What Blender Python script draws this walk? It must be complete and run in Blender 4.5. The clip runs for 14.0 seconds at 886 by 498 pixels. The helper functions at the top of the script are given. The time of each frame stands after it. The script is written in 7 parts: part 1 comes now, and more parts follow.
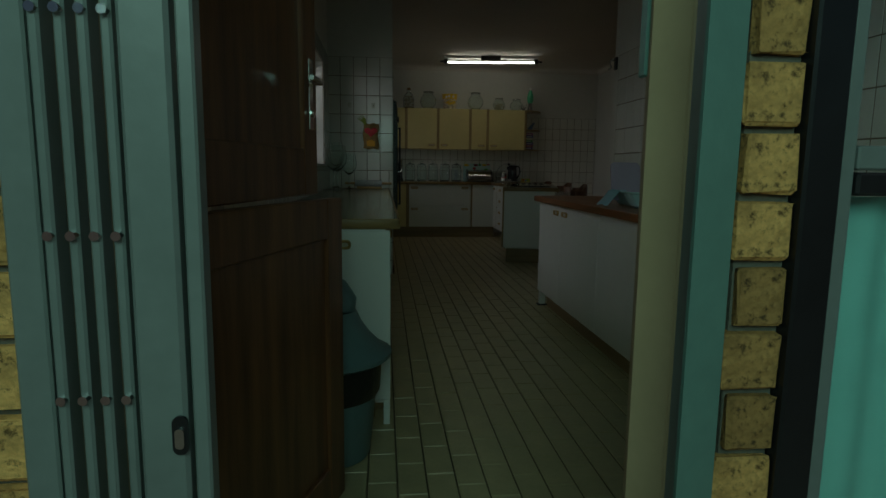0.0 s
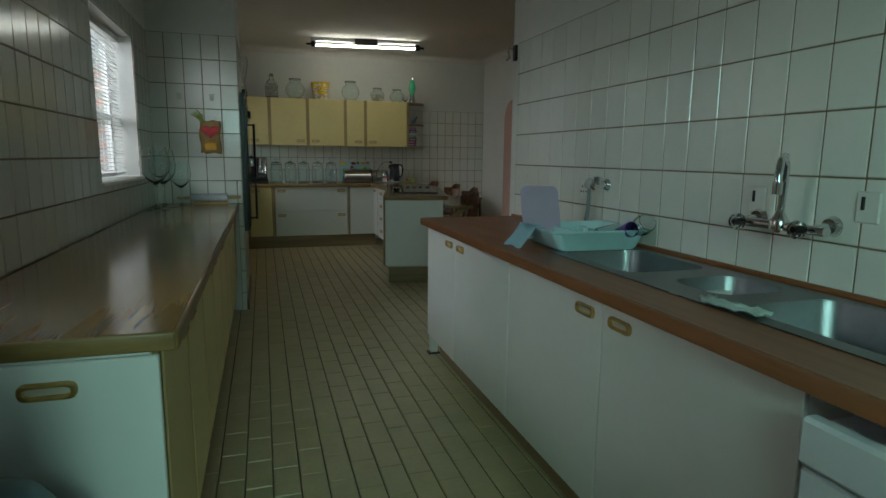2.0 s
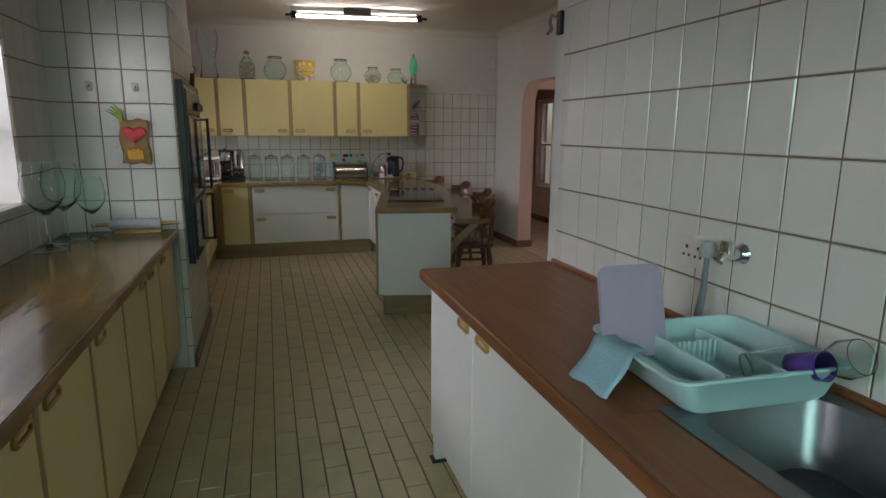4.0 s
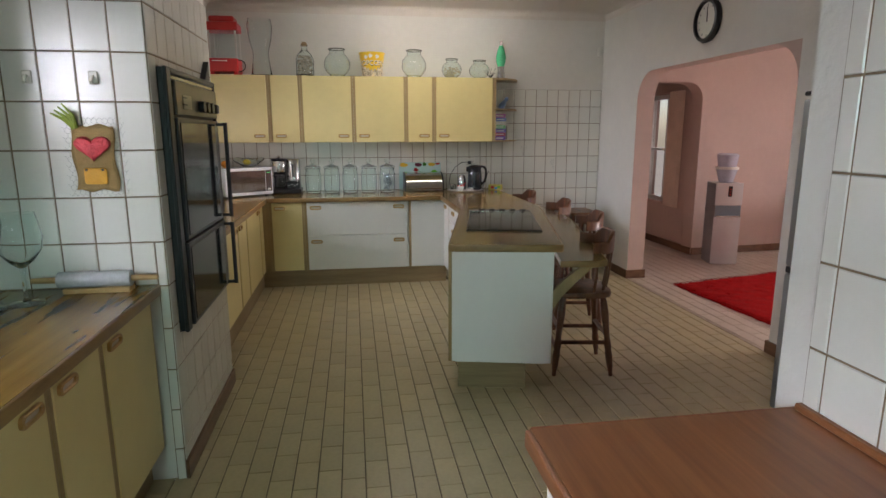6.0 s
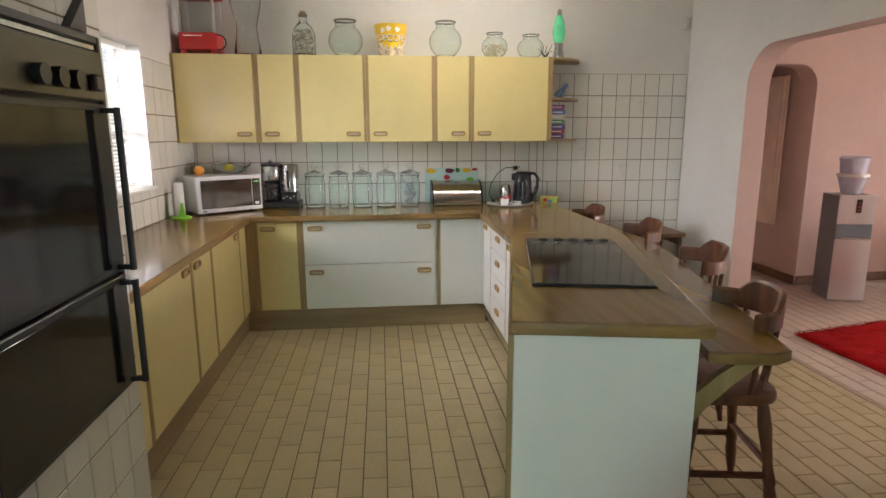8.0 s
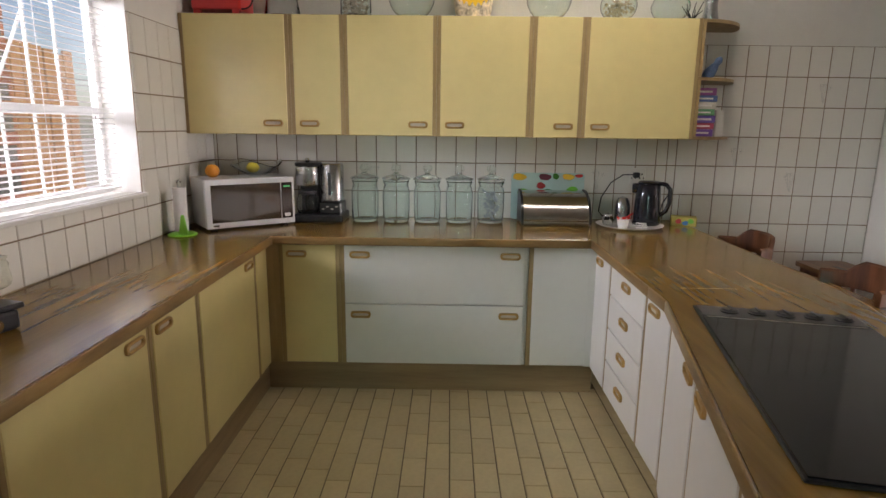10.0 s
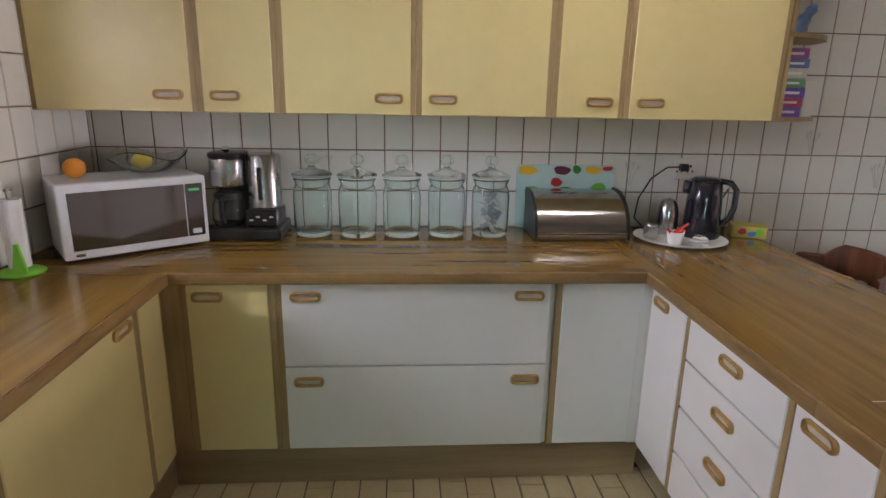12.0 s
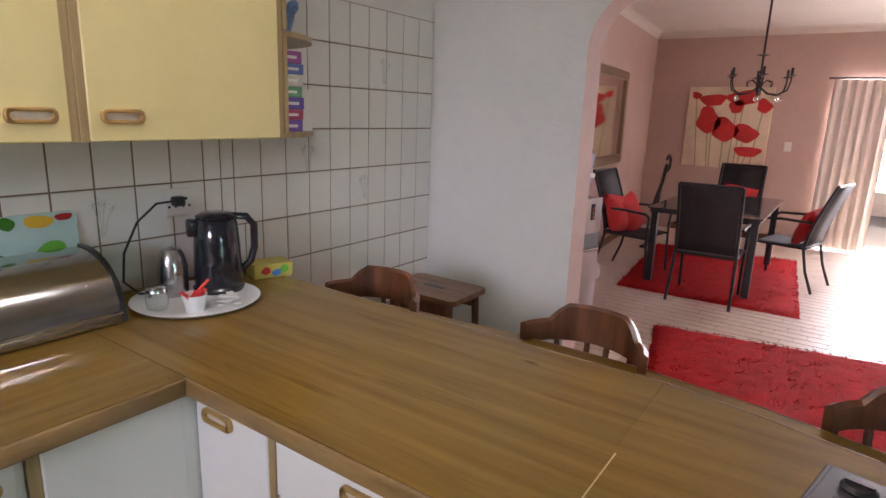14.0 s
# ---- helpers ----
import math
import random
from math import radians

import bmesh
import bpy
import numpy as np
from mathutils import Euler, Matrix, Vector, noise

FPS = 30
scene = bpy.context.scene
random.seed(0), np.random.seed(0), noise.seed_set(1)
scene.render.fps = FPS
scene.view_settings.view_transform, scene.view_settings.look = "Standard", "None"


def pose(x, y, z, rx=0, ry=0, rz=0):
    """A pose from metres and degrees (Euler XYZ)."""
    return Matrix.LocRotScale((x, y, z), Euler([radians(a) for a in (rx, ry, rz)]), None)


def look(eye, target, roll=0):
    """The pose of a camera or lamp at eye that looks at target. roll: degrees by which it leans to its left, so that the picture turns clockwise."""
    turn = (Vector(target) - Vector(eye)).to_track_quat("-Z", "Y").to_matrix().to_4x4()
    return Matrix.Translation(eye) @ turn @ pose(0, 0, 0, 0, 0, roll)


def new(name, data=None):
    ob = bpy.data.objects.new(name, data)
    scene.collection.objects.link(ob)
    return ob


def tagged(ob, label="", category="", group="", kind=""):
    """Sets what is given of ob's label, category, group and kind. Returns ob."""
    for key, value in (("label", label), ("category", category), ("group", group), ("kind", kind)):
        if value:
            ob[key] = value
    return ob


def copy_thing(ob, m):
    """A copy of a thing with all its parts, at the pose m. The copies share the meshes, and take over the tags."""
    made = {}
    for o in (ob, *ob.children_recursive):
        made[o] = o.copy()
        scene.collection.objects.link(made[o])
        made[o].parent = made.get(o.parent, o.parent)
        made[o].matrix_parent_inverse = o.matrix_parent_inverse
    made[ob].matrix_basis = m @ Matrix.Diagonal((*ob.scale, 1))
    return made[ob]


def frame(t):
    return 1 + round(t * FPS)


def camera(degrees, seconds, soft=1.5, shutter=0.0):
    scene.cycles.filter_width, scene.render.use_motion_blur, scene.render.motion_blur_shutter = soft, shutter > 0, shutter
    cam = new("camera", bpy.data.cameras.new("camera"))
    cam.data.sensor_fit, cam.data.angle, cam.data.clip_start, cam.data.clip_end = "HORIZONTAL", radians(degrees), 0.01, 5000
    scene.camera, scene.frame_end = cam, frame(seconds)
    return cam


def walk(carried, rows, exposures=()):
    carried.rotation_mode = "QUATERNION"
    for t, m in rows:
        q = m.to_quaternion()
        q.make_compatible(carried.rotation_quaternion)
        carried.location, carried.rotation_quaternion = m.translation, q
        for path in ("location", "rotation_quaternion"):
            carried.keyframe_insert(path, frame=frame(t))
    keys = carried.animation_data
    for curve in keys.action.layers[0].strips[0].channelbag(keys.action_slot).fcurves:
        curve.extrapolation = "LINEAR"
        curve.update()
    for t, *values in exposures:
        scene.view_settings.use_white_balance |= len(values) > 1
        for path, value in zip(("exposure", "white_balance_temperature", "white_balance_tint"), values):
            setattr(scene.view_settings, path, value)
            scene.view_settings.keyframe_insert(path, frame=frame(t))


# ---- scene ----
cam = camera(74.4, 14.0)
EXPOSURES = [
    (0, -3.45, 6500, 2), (0.5, -2.45, 6500, 0), (1.0, -1.95, 6700, 4), (1.5, -1.55, 5700, -4), (2.0, -1.55, 6100, 2), (3.0, -1.35, 6500, 16),
    (5.5, -0.1, 6200, 21), (7.0, 0.18, 6700, 21), (8.0, 0.38, 6600, 20), (9.0, 0.14, 6600, 20), (11.5, -0.1, 6300, 24), (12.1, 0.0, 6150, 25), (12.5, 0.06, 6100, 25), (13, 0.05, 6100, 26), (14, 0.2, 6100, 25),
]
PATH = [
    (0, (0.988, -0.286, 1.11), (1.192, 1.685, 0.837), 0.7),
    (0.5, (1.073, 0.047, 1.137), (1.429, 1.997, 0.866), 0.7),
    (1, (1.156, 0.313, 1.17), (1.636, 2.236, 0.899), 0.6),
    (1.5, (1.212, 0.531, 1.252), (1.757, 2.433, 0.962), 0.6),
    (2, (1.253, 0.761, 1.294), (1.834, 2.649, 0.981), 0.6),
    (2.5, (1.289, 1.083, 1.379), (1.89, 2.959, 1.033), 0.6),
    (3, (1.356, 1.371, 1.469), (1.961, 3.237, 1.081), 0.6),
    (3.2, (1.4, 1.493, 1.497), (2.006, 3.357, 1.102), 0.6),
    (5.3, (1.855, 2.81, 1.496), (2.224, 4.738, 1.111), -0.1),
    (5.5, (1.868, 2.95, 1.506), (2.206, 4.883, 1.12), -0.1),
    (6, (1.873, 3.294, 1.523), (2.168, 5.234, 1.133), -0.1),
    (6.5, (1.897, 3.66, 1.503), (2.17, 5.603, 1.116), -0.0),
    (7, (1.931, 4.03, 1.501), (2.179, 5.976, 1.111), -0.1),
    (7.5, (1.96, 4.413, 1.506), (2.189, 6.361, 1.115), -0.2),
    (8, (1.997, 4.75, 1.499), (2.201, 6.701, 1.109), -0.2),
    (8.5, (2.033, 5.065, 1.505), (2.167, 7.022, 1.114), -0.2),
    (9, (2.03, 5.374, 1.491), (2.082, 7.335, 1.1), -0.2),
    (9.2, (2.031, 5.516, 1.487), (2.044, 7.478, 1.1), -0.1),
    (11.5, (1.82, 6.895, 1.511), (1.791, 8.829, 1.004), 1.0),
    (12, (1.848, 7.131, 1.526), (1.98, 9.057, 1.004), 1.1),
    (12.5, (1.858, 7.328, 1.514), (2.337, 9.202, 1.007), 1.3),
    (13, (1.844, 7.515, 1.531), (2.799, 9.203, 1.042), 2.2),
    (13.5, (1.93, 7.7, 1.518), (3.258, 9.121, 1.05), 1.9),
    (14, (2.029, 7.904, 1.538), (3.634, 9.006, 1.079), 2.1),
]
walk(cam, [(t, look(e, g, r)) for t, e, g, r in PATH], EXPOSURES)

# ---- light ----
world = bpy.data.worlds.new("sky")
scene.world = world
world.use_nodes = True
wn = world.node_tree.nodes
sky = wn.new("ShaderNodeTexSky")
sky.sky_type = "NISHITA"
sky.sun_disc = False
sky.sun_elevation, sky.sun_rotation = radians(52), radians(80)
wn["Background"].inputs["Strength"].default_value = 0.12
world.node_tree.links.new(sky.outputs["Color"], wn["Background"].inputs["Color"])


def lamp(name, kind, m, energy, color, size=1.0, size_y=None):
    data = bpy.data.lights.new(name, kind)
    data.energy, data.color = energy, color
    if kind == "AREA":
        data.size = size
        if size_y:
            data.shape, data.size_y = "RECTANGLE", size_y
    ob = new(name, data)
    ob.matrix_world = m
    return ob


sun = lamp("sun", "SUN", look((20, 4.5, 26), (0, 0, 0)), 4.0, (1.0, 0.94, 0.85))
sun.data.angle = radians(0.6)
# daylight that comes in at the openings
lamp("daylight_sliding_door", "AREA", look((12.6, 7.2, 1.7), (6, 7.4, 0.9)), 700, (1.0, 0.96, 0.92), 3.0, 2.2)
lamp("daylight_entrance", "AREA", look((0.72, -1.6, 2.2), (1.5, 2.0, 0.6)), 205, (0.56, 1.0, 0.86), 1.6, 1.2)
for eye, aim, e in (((-1.22, 4.75, 2.85), (1.2, 4.75, 1.25), 240), ((-1.3, 1.3, 2.0), (2.88, 4.2, 1.3), 180),
                    ((-1.3, 2.9, 2.0), (1.6, 6.6, 1.4), 115), ((-0.9, 8.2, 2.05), (2.8, 8.4, 0.6), 85)):
    lamp("daylight_window", "AREA", look(eye, aim), e, (0.88, 0.92, 1.0), 1.0, 0.7)
TUBE = 60.0


# ---- materials ----
def principled(name):
    m = bpy.data.materials.new(name)
    m.use_nodes = True
    return m, m.node_tree.nodes, m.node_tree.links, m.node_tree.nodes["Principled BSDF"]


def gloss_range(rough, below, above):
    """The range of an uneven gloss, kept wholly on the polished or wholly on the satin side."""
    lo, hi = max(0.02, rough - below), min(1.0, rough + above)
    return (lo, min(hi, 0.268)) if rough < 0.274 else (max(lo, 0.282), hi)


def paint(name, base, rough=0.5, metal=0.0, var=0.08, scale=6.0, bump=0.0, bscale=60.0, stretch=(1, 1, 1), spec=0.5, coat=0.0, spread=0.0, spots=0.0):
    """A surface with uneven colour at two scales, uneven gloss and a fine relief. spread: how much alike pieces differ."""
    m, n, l, b = principled(name)
    b.inputs["Metallic"].default_value = metal
    b.inputs["Specular IOR Level"].default_value = spec
    b.inputs["Coat Weight"].default_value = coat
    tc = n.new("ShaderNodeTexCoord")
    mp = n.new("ShaderNodeMapping")
    mp.inputs["Scale"].default_value = stretch
    l.new(tc.outputs["Object"], mp.inputs["Vector"])
    a, c = n.new("ShaderNodeTexNoise"), n.new("ShaderNodeTexNoise")
    a.inputs["Scale"].default_value, a.inputs["Detail"].default_value = scale, 4
    c.inputs["Scale"].default_value, c.inputs["Detail"].default_value = scale * 7, 3
    l.new(mp.outputs[0], a.inputs["Vector"])
    l.new(mp.outputs[0], c.inputs["Vector"])
    mix = n.new("ShaderNodeMath")
    mix.operation = "MULTIPLY_ADD"
    l.new(c.outputs["Fac"], mix.inputs[0])
    mix.inputs[1].default_value = 0.5
    l.new(a.outputs["Fac"], mix.inputs[2])
    ramp = n.new("ShaderNodeMapRange")
    ramp.inputs["From Min"].default_value, ramp.inputs["From Max"].default_value = 0.45, 1.05
    ramp.inputs["To Min"].default_value, ramp.inputs["To Max"].default_value = 1 - var, 1 + var
    l.new(mix.outputs[0], ramp.inputs["Value"])
    fac = ramp.outputs["Result"]
    if spread:
        info = n.new("ShaderNodeObjectInfo")
        rr = n.new("ShaderNodeMapRange")
        rr.inputs["To Min"].default_value, rr.inputs["To Max"].default_value = 1 - spread, 1 + spread
        l.new(info.outputs["Random"], rr.inputs["Value"])
        mu = n.new("ShaderNodeMath")
        mu.operation = "MULTIPLY"
        l.new(fac, mu.inputs[0])
        l.new(rr.outputs["Result"], mu.inputs[1])
        fac = mu.outputs[0]
    if spots:
        # dark pits and burnt specks
        sp = n.new("ShaderNodeTexNoise")
        sp.inputs["Scale"].default_value, sp.inputs["Detail"].default_value, sp.inputs["Roughness"].default_value = 55, 6, 0.75
        l.new(tc.outputs["Object"], sp.inputs["Vector"])
        sr = n.new("ShaderNodeMapRange")
        sr.inputs["From Min"].default_value, sr.inputs["From Max"].default_value = 0.36, 0.46
        sr.inputs["To Min"].default_value, sr.inputs["To Max"].default_value = 1 - spots, 1.0
        l.new(sp.outputs["Fac"], sr.inputs["Value"])
        ms = n.new("ShaderNodeMath")
        ms.operation = "MULTIPLY"
        l.new(fac, ms.inputs[0])
        l.new(sr.outputs["Result"], ms.inputs[1])
        fac = ms.outputs[0]
    vm = n.new("ShaderNodeVectorMath")
    vm.operation = "SCALE"
    vm.inputs[0].default_value = base
    l.new(fac, vm.inputs["Scale"])
    l.new(vm.outputs["Vector"], b.inputs["Base Color"])
    rg = n.new("ShaderNodeMapRange")
    rg.inputs["To Min"].default_value, rg.inputs["To Max"].default_value = gloss_range(rough, 0.08, 0.08)
    l.new(a.outputs["Fac"], rg.inputs["Value"])
    l.new(rg.outputs["Result"], b.inputs["Roughness"])
    if bump:
        f = n.new("ShaderNodeTexNoise")
        f.inputs["Scale"].default_value, f.inputs["Detail"].default_value = bscale, 5
        l.new(mp.outputs[0], f.inputs["Vector"])
        bp = n.new("ShaderNodeBump")
        bp.inputs["Strength"].default_value, bp.inputs["Distance"].default_value = bump, 0.01
        l.new(f.outputs["Fac"], bp.inputs["Height"])
        l.new(bp.outputs["Normal"], b.inputs["Normal"])
    return m


def wood(name, dark, light, rough=0.3, grain=(1, 14, 14), scale=2.2, coat=0.0, knots=0.0, bump=0.08):
    """Wood with its grain along the axis whose entry in grain is smallest."""
    m, n, l, b = principled(name)
    b.inputs["Coat Weight"].default_value = coat
    b.inputs["Coat Roughness"].default_value = 0.12
    tc = n.new("ShaderNodeTexCoord")
    mp = n.new("ShaderNodeMapping")
    mp.inputs["Scale"].default_value = grain
    l.new(tc.outputs["Object"], mp.inputs["Vector"])
    a, c, d = (n.new("ShaderNodeTexNoise") for _ in range(3))
    for x, s, dt, ds in ((a, scale, 5, 0.0), (c, scale * 6, 4, 0.0), (d, 0.9, 2, 0)):
        x.inputs["Scale"].default_value, x.inputs["Detail"].default_value, x.inputs["Distortion"].default_value = s, dt, ds
        l.new((mp if x is not d else tc).outputs[0 if x is not d else "Object"], x.inputs["Vector"])
    mix = n.new("ShaderNodeMath")
    mix.operation = "MULTIPLY_ADD"
    mix.inputs[1].default_value = 0.3
    l.new(c.outputs["Fac"], mix.inputs[0])
    l.new(a.outputs["Fac"], mix.inputs[2])
    ramp = n.new("ShaderNodeValToRGB")
    e = ramp.color_ramp.elements
    e[0].position, e[0].color = 0.40, (*dark, 1)
    e[1].position, e[1].color = 0.92, (*light, 1)
    l.new(mix.outputs[0], ramp.inputs["Fac"])
    out = ramp.outputs["Color"]
    if knots:
        mk = n.new("ShaderNodeMapping")
        mk.inputs["Scale"].default_value = [1 + 1.6 * (g > 1) for g in grain]
        l.new(tc.outputs["Object"], mk.inputs["Vector"])
        v = n.new("ShaderNodeTexVoronoi")
        v.inputs["Scale"].default_value = 2.6
        l.new(mk.outputs[0], v.inputs["Vector"])
        kr = n.new("ShaderNodeMapRange")
        kr.inputs["From Min"].default_value, kr.inputs["From Max"].default_value = 0.02, 0.075
        kr.inputs["To Min"].default_value, kr.inputs["To Max"].default_value = 1 - knots, 1.0
        l.new(v.outputs["Distance"], kr.inputs["Value"])
        vm = n.new("ShaderNodeVectorMath")
        vm.operation = "SCALE"
        l.new(out, vm.inputs[0])
        l.new(kr.outputs["Result"], vm.inputs["Scale"])
        ms = n.new("ShaderNodeMapping")
        ms.inputs["Scale"].default_value = [1.3 if g <= 1 else 16 for g in grain]
        l.new(tc.outputs["Object"], ms.inputs["Vector"])
        sn = n.new("ShaderNodeTexNoise")
        sn.inputs["Scale"].default_value, sn.inputs["Detail"].default_value = 1.9, 3
        l.new(ms.outputs[0], sn.inputs["Vector"])
        sr = n.new("ShaderNodeMapRange")
        sr.inputs["From Min"].default_value, sr.inputs["From Max"].default_value = 0.60, 0.72
        sr.inputs["To Min"].default_value, sr.inputs["To Max"].default_value = 1.0, 1.0 - 0.5 * knots
        l.new(sn.outputs["Fac"], sr.inputs["Value"])
        vs2 = n.new("ShaderNodeVectorMath")
        vs2.operation = "SCALE"
        l.new(vm.outputs["Vector"], vs2.inputs[0])
        l.new(sr.outputs["Result"], vs2.inputs["Scale"])
        out = vs2.outputs["Vector"]
    l.new(out, b.inputs["Base Color"])
    rg = n.new("ShaderNodeMapRange")
    rg.inputs["To Min"].default_value, rg.inputs["To Max"].default_value = gloss_range(rough, 0.1, 0.12)
    l.new(d.outputs["Fac"], rg.inputs["Value"])
    l.new(rg.outputs["Result"], b.inputs["Roughness"])
    if bump:
        bp = n.new("ShaderNodeBump")
        bp.inputs["Strength"].default_value, bp.inputs["Distance"].default_value = bump, 0.004
        l.new(mix.outputs[0], bp.inputs["Height"])
        l.new(bp.outputs["Normal"], b.inputs["Normal"])
    return m


def clear(name, color=(0.97, 0.99, 0.98), rough=0.0, ior=1.45):
    m, n, l, b = principled(name)
    b.inputs["Base Color"].default_value = (*color, 1)
    b.inputs["Roughness"].default_value = rough
    b.inputs["IOR"].default_value = ior
    b.inputs["Transmission Weight"].default_value = 1.0
    return m


def glow(name, color, strength):
    m, n, l, b = principled(name)
    b.inputs["Base Color"].default_value = (*color, 1)
    b.inputs["Emission Color"].default_value = (*color, 1)
    b.inputs["Emission Strength"].default_value = strength
    return m


WHITE_PLASTER = paint("white_plaster", (0.70, 0.68, 0.63), 0.85, var=0.05, scale=2, bump=0.25, bscale=45)
CEILING = paint("ceiling_paint", (0.66, 0.61, 0.55), 0.9, var=0.05, scale=1.5, bump=0.1, bscale=30)
PINK_PLASTER = paint("pink_plaster", (0.52, 0.375, 0.32), 0.85, var=0.06, scale=2, bump=0.2, bscale=45)
GROUT = paint("brown_grout", (0.20, 0.14, 0.08), 0.9, var=0.2, scale=12, bump=0.2)
TILE = paint("glazed_white_tile", (0.74, 0.72, 0.66), 0.16, var=0.03, scale=9, bump=0.03, bscale=25, spread=0.03)
FLOOR_TILE = paint("beige_floor_tile", (0.50, 0.41, 0.235), 0.34, var=0.13, scale=7, bump=0.06, bscale=50, spread=0.07)
FLOOR_GROUT = paint("dark_floor_grout", (0.14, 0.105, 0.062), 0.9, var=0.2, scale=12, bump=0.2)
DINING_TILE = paint("pale_dining_tile", (0.58, 0.48, 0.40), 0.30, var=0.10, scale=5, bump=0.05, bscale=40)
SKIRT = wood("skirting_wood", (0.10, 0.045, 0.02), (0.22, 0.11, 0.05), 0.4, (6, 1, 14))
COUNTER_Y = wood("laminate_worktop_along_y", (0.175, 0.096, 0.018), (0.27, 0.158, 0.032), 0.17, (22, 1.0, 22), 1.1, coat=0.0, knots=0.55, bump=0.0)
COUNTER_X = wood("laminate_worktop_along_x", (0.175, 0.096, 0.018), (0.27, 0.158, 0.032), 0.13, (1.0, 22, 22), 1.1, coat=0.04, knots=0.45, bump=0.0)
SINK_TOP = wood("red_laminate_worktop", (0.17, 0.060, 0.021), (0.30, 0.115, 0.043), 0.33, (24, 1, 24), 1.3, coat=0.0, bump=0.0)
EDGE = wood("worn_worktop_edge", (0.15, 0.082, 0.025), (0.30, 0.178, 0.058), 0.35, (3, 3, 14), 1.5)
STILE = wood("tan_cabinet_stile", (0.25, 0.165, 0.065), (0.41, 0.285, 0.13), 0.45, (16, 16, 1), 1.5)
PLINTH = wood("brown_plinth", (0.21, 0.135, 0.065), (0.34, 0.235, 0.12), 0.5, (1, 1, 14), 1.5)
WHITE_LAM = paint("white_laminate", (0.74, 0.72, 0.68), 0.38, var=0.03, scale=3, bump=0.02, bscale=200)
CREAM_LAM = paint("cream_laminate", (0.69, 0.575, 0.26), 0.40, var=0.05, scale=2.5, bump=0.02, bscale=200)
HANDLE = paint("bronze_brown_handle", (0.46, 0.275, 0.085), 0.28, 0.3, var=0.25, scale=30, bump=0.05)
HANDLE_IN = paint("handle_recess", (0.55, 0.47, 0.36), 0.4, var=0.1, scale=30)
BLACK_GLOSS = paint("black_glass", (0.010, 0.010, 0.012), 0.06, var=0.1, scale=5, spec=0.4)
BLACK = paint("black_enamel", (0.014, 0.014, 0.016), 0.30, var=0.2, scale=14, bump=0.03)
SINK_STEEL = paint("dull_sink_steel", (0.24, 0.25, 0.26), 0.40, 1.0, var=0.1, scale=9)
STEEL = paint("brushed_steel", (0.55, 0.55, 0.55), 0.27, 1.0, var=0.08, scale=8, stretch=(1, 1, 12))
CHROME = paint("chrome", (0.75, 0.75, 0.76), 0.10, 1.0, var=0.05, scale=12)
TEAL = paint("teal_green_paint", (0.16, 0.30, 0.26), 0.38, var=0.12, scale=5, bump=0.05, bscale=80)
TEAL_DARK = paint("grey_gate_paint", (0.20, 0.23, 0.22), 0.36, var=0.12, scale=6, bump=0.04)
CREAM_FRAME = paint("cream_door_frame", (0.49, 0.365, 0.22), 0.5, var=0.08, scale=5, bump=0.08, bscale=60)
DARK_WOOD = wood("dark_stained_wood", (0.085, 0.030, 0.013), (0.25, 0.105, 0.042), 0.35, (12, 12, 1), 1.8, coat=0.1)
STOOL_WOOD = wood("reddish_stained_wood", (0.055, 0.018, 0.008), (0.20, 0.075, 0.03), 0.30, (10, 10, 1), 2.0, coat=0.2)
BRICK = paint("yellow_face_brick", (0.54, 0.29, 0.095), 0.85, var=0.55, scale=16, bump=0.9, bscale=45, spread=0.4, spots=0.75)
RED_BRICK = paint("red_brick", (0.36, 0.15, 0.08), 0.85, var=0.3, scale=10, bump=0.4, bscale=60, spread=0.2)
MORTAR = paint("grey_mortar", (0.16, 0.15, 0.12), 0.95, var=0.25, scale=20, bump=0.4)
BLIND = paint("white_blind_slat", (0.80, 0.79, 0.76), 0.35, var=0.03, scale=8)
WHITE_FRAME = paint("white_gloss_paint", (0.78, 0.77, 0.74), 0.35, var=0.04, scale=6, bump=0.03)
PANE = clear("window_glass")
GLASS = clear("jar_glass", (0.93, 0.98, 0.97), 0.0, 1.42)
FENCE = wood("sunlit_fence_boards", (0.30, 0.15, 0.06), (0.55, 0.33, 0.16), 0.7, (10, 10, 1), 1.6)
RED_RUG = paint("red_shag", (0.36, 0.007, 0.007), 0.97, var=0.3, scale=14, bump=0.6, bscale=140, spec=0.08)
PALE_GROUT = paint("pale_dining_grout", (0.50, 0.41, 0.34), 0.9, var=0.15, scale=12)
GROUND = paint("yard_paving", (0.30, 0.26, 0.20), 0.9, var=0.2, scale=3, bump=0.3)


# ---- mesh helpers ----
def thing(name, m=None, label="", category="", group="", kind=""):
    ob = new(name)
    ob.empty_display_size = 0.05
    ob.matrix_world = m or Matrix()
    return tagged(ob, label, category, group, kind)


def part(name, bm, material, parent=None, label="", smooth=False):
    """Links a bmesh as one mesh object, under a thing or a part; the mesh is in its parent's space."""
    me = bpy.data.meshes.new(name)
    bmesh.ops.recalc_face_normals(bm, faces=bm.faces)
    bm.to_mesh(me)
    bm.free()
    for mt in material if isinstance(material, (list, tuple)) else [material]:
        me.materials.append(mt)
    if smooth:
        me.polygons.foreach_set("use_smooth", [True] * len(me.polygons))
        me.set_sharp_from_angle(angle=radians(42))
    ob = new(name, me)
    if parent:
        ob.parent = parent
    if label:
        ob["label"] = label
    return ob


